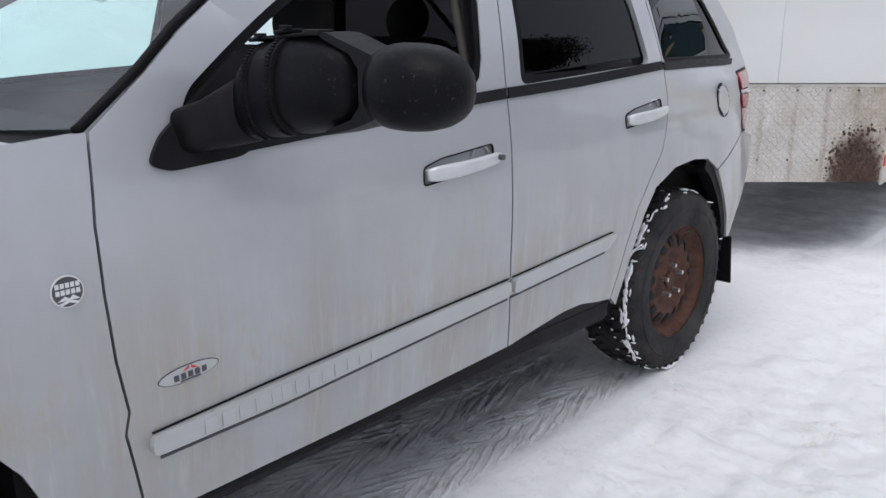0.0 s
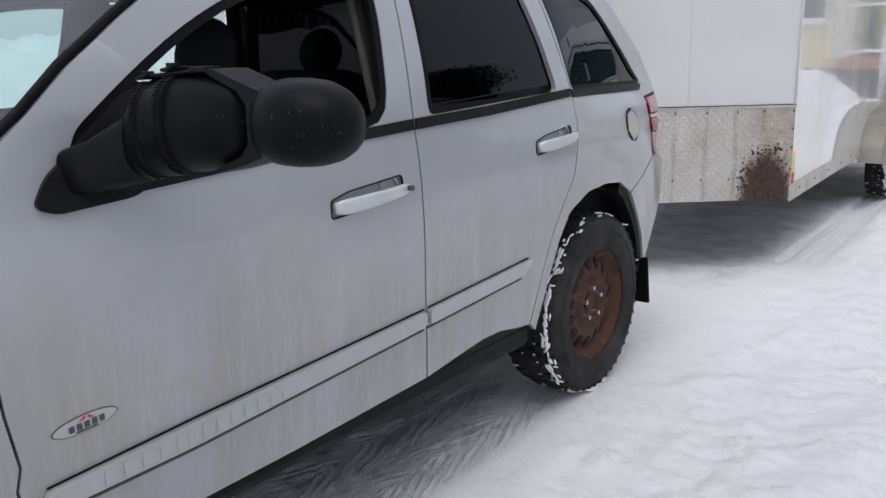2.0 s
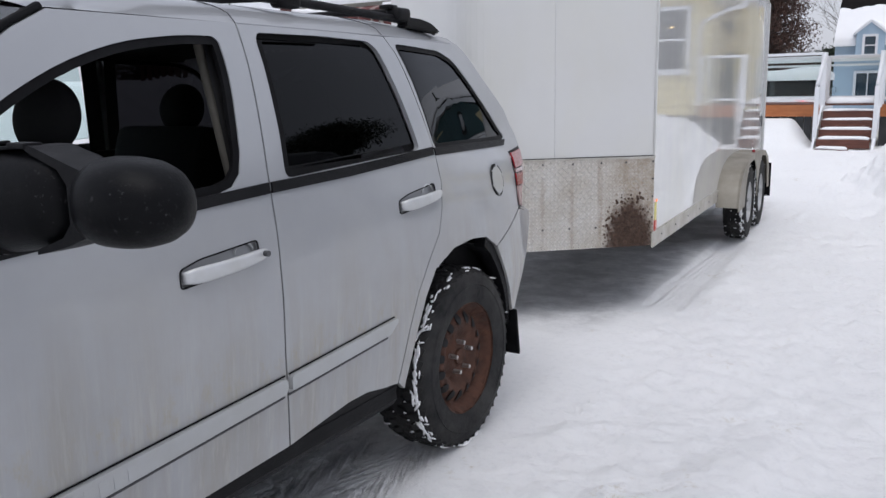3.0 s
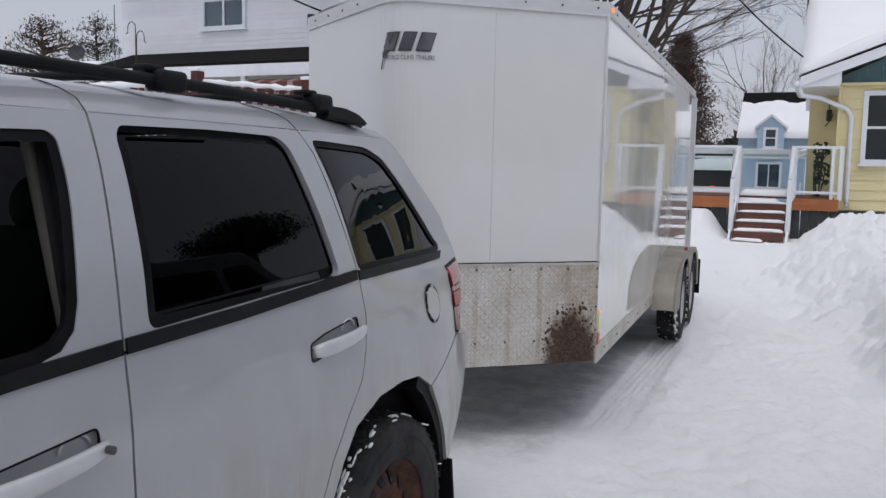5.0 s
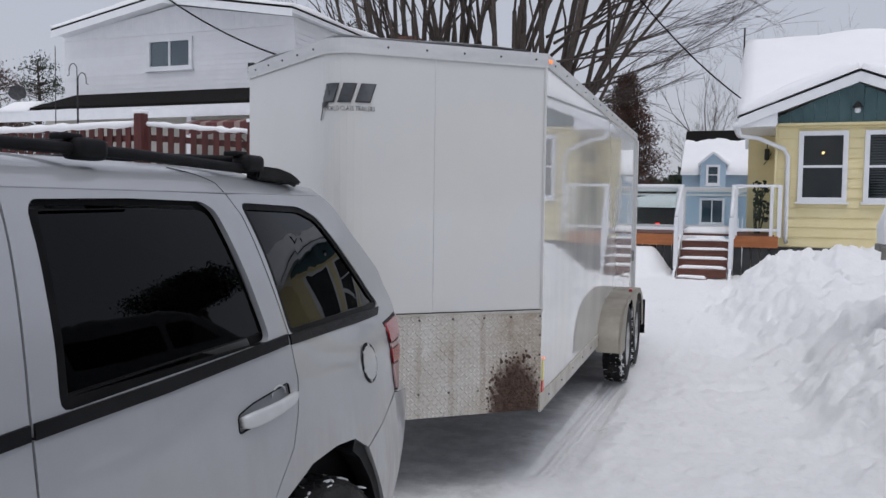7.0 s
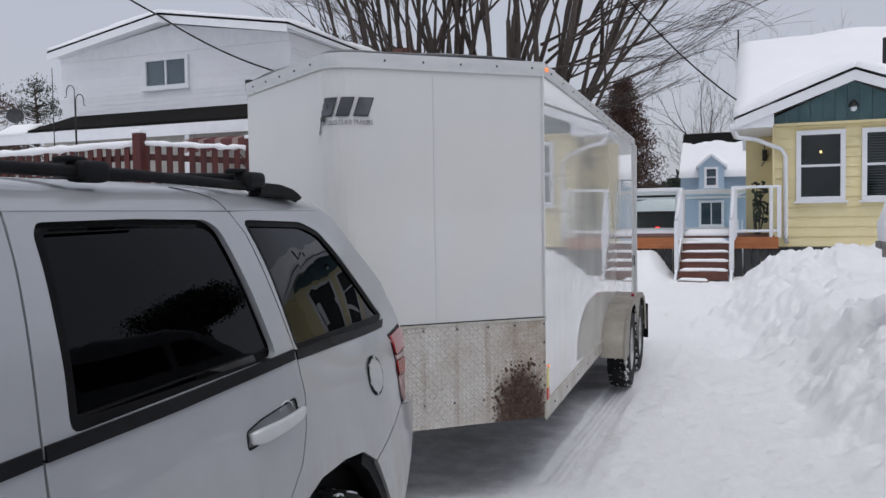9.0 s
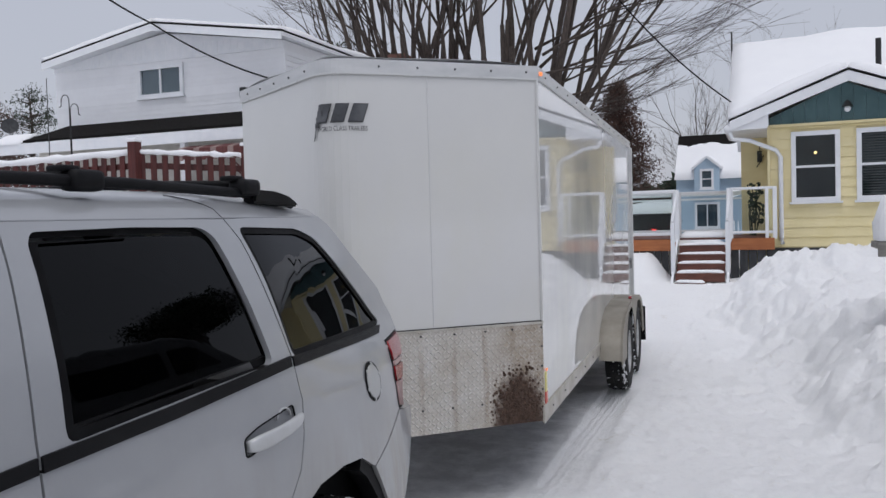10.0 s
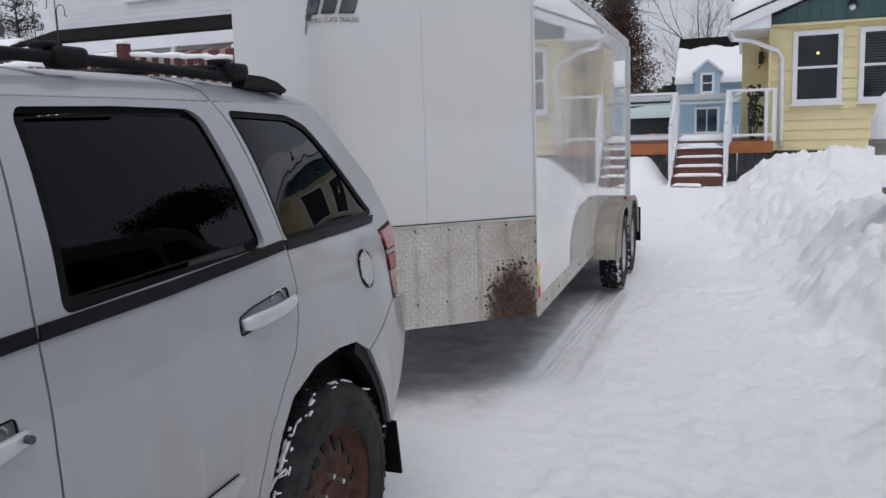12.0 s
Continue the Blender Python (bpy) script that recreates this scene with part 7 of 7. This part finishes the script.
for y_ in (-1.5, 1.55):
    for x_ in (0.12, 1.68):
        part("tyre", lathe(nb(), [(0.0, -0.1), (0.2, -0.1), (0.33, -0.1), (0.35, 0), (0.33, 0.1), (0.2, 0.1), (0.0, 0.1)], (x_, y_, 0.33), 24), tyre_mat, pv)

# wooden stand with a snow cap on the bank
ws = thing("wooden_stand", "grey weathered wooden stand capped with snow", "garden stand")
part("post", bx((2.42, 6.3, 0.9), (0.09, 0.09, 1.0), 0.008), old_wood, ws)
part("top_board", bx((2.42, 6.25, 1.24), (0.62, 0.4, 0.06), 0.008), old_wood, ws)
part("apron_board", bx((2.42, 6.03, 1.20), (0.60, 0.03, 0.12), 0.006), old_wood, ws)
part("shelf_board", bx((2.42, 6.1, 0.82), (0.42, 0.2, 0.05), 0.006), old_wood, ws)
part("snow_cap", snow_slab(nb(), [(2.13, 6.05, 1.272), (2.72, 6.05, 1.272), (2.72, 6.45, 1.272), (2.13, 6.45, 1.272)], 0.42, 9, 9, 6), snow_clean, ws, "", True)


# ---- trees and cables ----
def branching(bm, p, d, length, r, depth, rnd, up=0.12, spread=0.5, twigs=None):
    """One limb, bent a little, with smaller ones leaving it."""
    pts, rads = [Vector(p)], [r]
    dd = Vector(d).normalized()
    n = 4 if depth > 0 else 3
    for k in range(n):
        dd = (dd + Vector((rnd.gauss(0, 0.10), rnd.gauss(0, 0.10), rnd.gauss(0, 0.06) + up * 0.3))).normalized()
        pts.append(pts[-1] + dd * length / n)
        rads.append(r * (1 - 0.62 * (k + 1) / n))
    sweep(bm, pts, rads, 7 if r > 0.06 else (5 if r > 0.018 else 3))
    if depth == 0:
        return
    kids = rnd.randint(3, 4) if depth > 1 else rnd.randint(3, 5)
    for k in range(kids):
        t = rnd.uniform(0.35, 1.0) if k else 1.0
        i = min(n - 1, int(t * n))
        q = pts[i].lerp(pts[i + 1], t * n - i) if t < 1 else pts[-1]
        side = Vector((rnd.gauss(0, 1), rnd.gauss(0, 1), rnd.gauss(0, 0.6))).normalized()
        nd = (dd + side * spread * rnd.uniform(0.6, 1.3)).normalized()
        branching(bm, q, nd, length * rnd.uniform(0.55, 0.8), max(0.006, r * (1 - 0.6 * t) * rnd.uniform(0.55, 0.8)), depth - 1, rnd, up, spread)


def bare_tree(x, y, stems, height, r, seed, depth, label, lean=0.3, spread=0.5, wide=0.5):
    t = thing("bare_tree", label, "tree", loc=(x, y, 0))
    rnd = random.Random(seed)
    for k in range(stems):
        u = (k + 0.5) / stems * 2 - 1 if stems > 1 else 0
        bm = nb()
        branching(bm, (u * wide, rnd.gauss(0, 0.3), 0), (u * lean + rnd.gauss(0, 0.05), rnd.gauss(0, 0.08), 1), height * rnd.uniform(0.85, 1.1), r * rnd.uniform(0.7, 1.1), depth, rnd, spread=spread)
        part("trunk", bm, bark, t, "", True)
    return t


big = bare_tree(-7.2, 22.0, 23, 8.5, 0.20, 11, 4, "many-stemmed bare grey tree spreading wide branches", 0.16, 0.32, 2.3)
# long limbs that reach out over the drive
rnd = random.Random(21)
for k in range(9):
    bm = nb()
    branching(bm, (2.2 + rnd.uniform(-0.6, 0.5), rnd.uniform(-0.5, 0.5), 3.8 + 0.35 * k), (1.0, rnd.uniform(-0.2, 0.1), rnd.uniform(0.12, 0.55)), rnd.uniform(2.4, 3.6), 0.05, 3, rnd, 0.05, 0.36)
    part("limb", bm, bark, big, "", True)
for k in range(6):
    bm = nb()
    branching(bm, (-2.4, rnd.uniform(-0.5, 0.5), 4.2 + 0.5 * k), (-1.0, rnd.uniform(-0.2, 0.2), rnd.uniform(0.35, 0.8)), rnd.uniform(2.0, 3.0), 0.045, 3, rnd, 0.05, 0.36)
    part("limb", bm, bark, big, "", True)
bare_tree(0.3, 46.0, 3, 5.0, 0.16, 5, 4, "bare grey tree beyond the rooftops", 0.3, 0.6, 0.6)
bare_tree(-2.6, 44.0, 2, 3.6, 0.12, 8, 4, "bare grey tree beyond the rooftops", 0.3, 0.6, 0.6)


def leafy(x, y, base, top, rad, n, material, seed, label, leaf=0.28, power=1.0, shape="cone", girth=1.0):
    """A trunk with limbs and a ragged crown of small tilted sprays."""
    t = thing("evergreen_tree" if shape == "cone" else "leafy_tree", label, "tree", loc=(x, y, 0))
    rnd = random.Random(seed)
    bm = nb()
    sweep(bm, [(0, 0, 0), (0.1, 0, base), (0.05, 0.05, (base + top) / 2), (0, 0, top * 0.97)], [rad * 0.10 * girth, rad * 0.085 * girth, rad * 0.05 * girth, 0.02], 8)
    part("trunk", bm, bark, t, "", True)
    verts, faces = [], []
    bmb = nb()
    clumps = []
    for k in range(int(n / 26)):
        h = rnd.random()
        if shape == "cone":
            rr = rad * (1 - h) ** power * rnd.uniform(0.35, 1.05) + 0.1
        else:
            rr = rad * math.sqrt(max(0.02, 1 - (2 * h - 1) ** 2)) * rnd.uniform(0.4, 1.1)
        a = rnd.uniform(0, 2 * math.pi)
        c = Vector((rr * math.cos(a), rr * math.sin(a), base + h * (top - base)))
        clumps.append(c)
        sweep(bmb, [(0, 0, c.z - 0.3 * rr), tuple(c)], [0.02 + 0.01 * rad, 0.008], 3)
    for c in clumps:
        for j in range(26):
            p = c + Vector((rnd.gauss(0, 1), rnd.gauss(0, 1), rnd.gauss(0, 0.6))) * leaf * 1.15
            m = Euler((rnd.uniform(0, 6.3), rnd.uniform(0, 6.3), rnd.uniform(0, 6.3))).to_matrix()
            s = leaf * rnd.uniform(0.4, 1.0)
            b0 = len(verts)
            for v in ((-0.5, 0, 0), (0, -0.18, 0.05), (0.5, 0, 0), (0, 0.18, 0.05)):
                verts.append(tuple(p + m @ (Vector(v) * s)))
            faces.append((b0, b0 + 1, b0 + 2, b0 + 3))
    tagged(part("branchwork", bmb, bark, t), kind="stuff")
    me = bpy.data.meshes.new("crown")
    me.from_pydata(verts, [], faces)
    me.materials.append(material)
    cr = new("crown", me)
    cr.parent = t
    tagged(cr, kind="stuff")
    return t


leafy(-4.25, 32.0, 1.0, 6.8, 2.0, 20000, brown_leaf, 31, "dense tree with reddish-brown winter foliage", 0.15, 0.75)
leafy(-5.2, 34.0, 1.0, 5.6, 1.5, 8000, brown_leaf, 33, "dense tree with reddish-brown winter foliage", 0.15, 0.6)
leafy(-3.1, 39.0, 0.6, 3.0, 1.1, 3500, needle, 35, "dark green conifer between the houses", 0.16, 0.7)
leafy(-24.9, 22.0, 4.3, 7.0, 1.0, 1700, needle, 37, "ragged dark green pine", 0.16, 0.4)
leafy(-27.2, 21.5, 1.5, 6.9, 1.7, 7000, brown_leaf, 39, "russet winter hedge tree beside the white house", 0.17, 0.6, "round")
leafy(-25.0, 20.5, 1.2, 4.6, 1.9, 6000, brown_leaf, 41, "russet winter hedge tree beside the white house", 0.17, 0.6, "round")
leafy(-17.4, 33.0, 4.0, 10.1, 1.2, 1500, needle, 43, "dark green conifer top behind the white house", 0.26, 0.7)
leafy(-18.9, 34.0, 4.0, 10.3, 1.2, 1500, needle, 44, "dark green conifer top behind the white house", 0.26, 0.7)
# distant wood
verts, faces = [], []
rnd = random.Random(50)
for k in range(3600):
    x, h = rnd.uniform(-70, 50), rnd.random()
    p = Vector((x, 75 + rnd.uniform(-3, 6), 0.4 + h * (3.4 + 2.2 * noise.noise((x * 0.22, 0, 0)) + 1.0 * noise.noise((x * 0.9, 3, 0)))))
    m = Euler((rnd.uniform(0, 6.3), rnd.uniform(0, 6.3), rnd.uniform(0, 6.3))).to_matrix()
    b0 = len(verts)
    for v in ((-0.9, 0, -0.2), (0.1, -0.5, 0), (0.9, 0, 0.2), (0, 0.5, 0)):
        verts.append(tuple(p + m @ Vector(v)))
    faces.append((b0, b0 + 1, b0 + 2, b0 + 3))
me = bpy.data.meshes.new("distant_wood")
me.from_pydata(verts, [], faces)
me.materials.append(needle)
tagged(new("distant_wood", me), "dark line of distant conifer wood", "trees", kind="stuff")
# what the dark glass mirrors across the drive
leafy(7.9, 10.2, 3.8, 4.85, 1.1, 8000, needle, 61, "broad dark evergreen across the drive", 0.13, 0.6, "round", 1.4)


def cable(a, b, sag, r, label):
    a, b = Vector(a), Vector(b)
    pts = [a.lerp(b, t) - Vector((0, 0, sag * 4 * t * (1 - t))) for t in np.linspace(0, 1, 24)]
    whole("overhead_cable", sweep(nb(), pts, r, 6), rubber, label, "cable", "overhead cables", smooth=True)


cable((-9.3, 5.6, 6.9), (-13.52, 15.46, 6.84), 0.25, 0.022, "black service cable running to the white house gable")
cable((-13.52, 15.46, 6.84), (-10.04, 15.92, 5.13), 0.16, 0.022, "black service cable running to the white house wall")
cable((-3.3, 16.0, 8.6), (0.57, 16.5, 3.88), 0.42, 0.016, "black service cable running to the cottage eave")
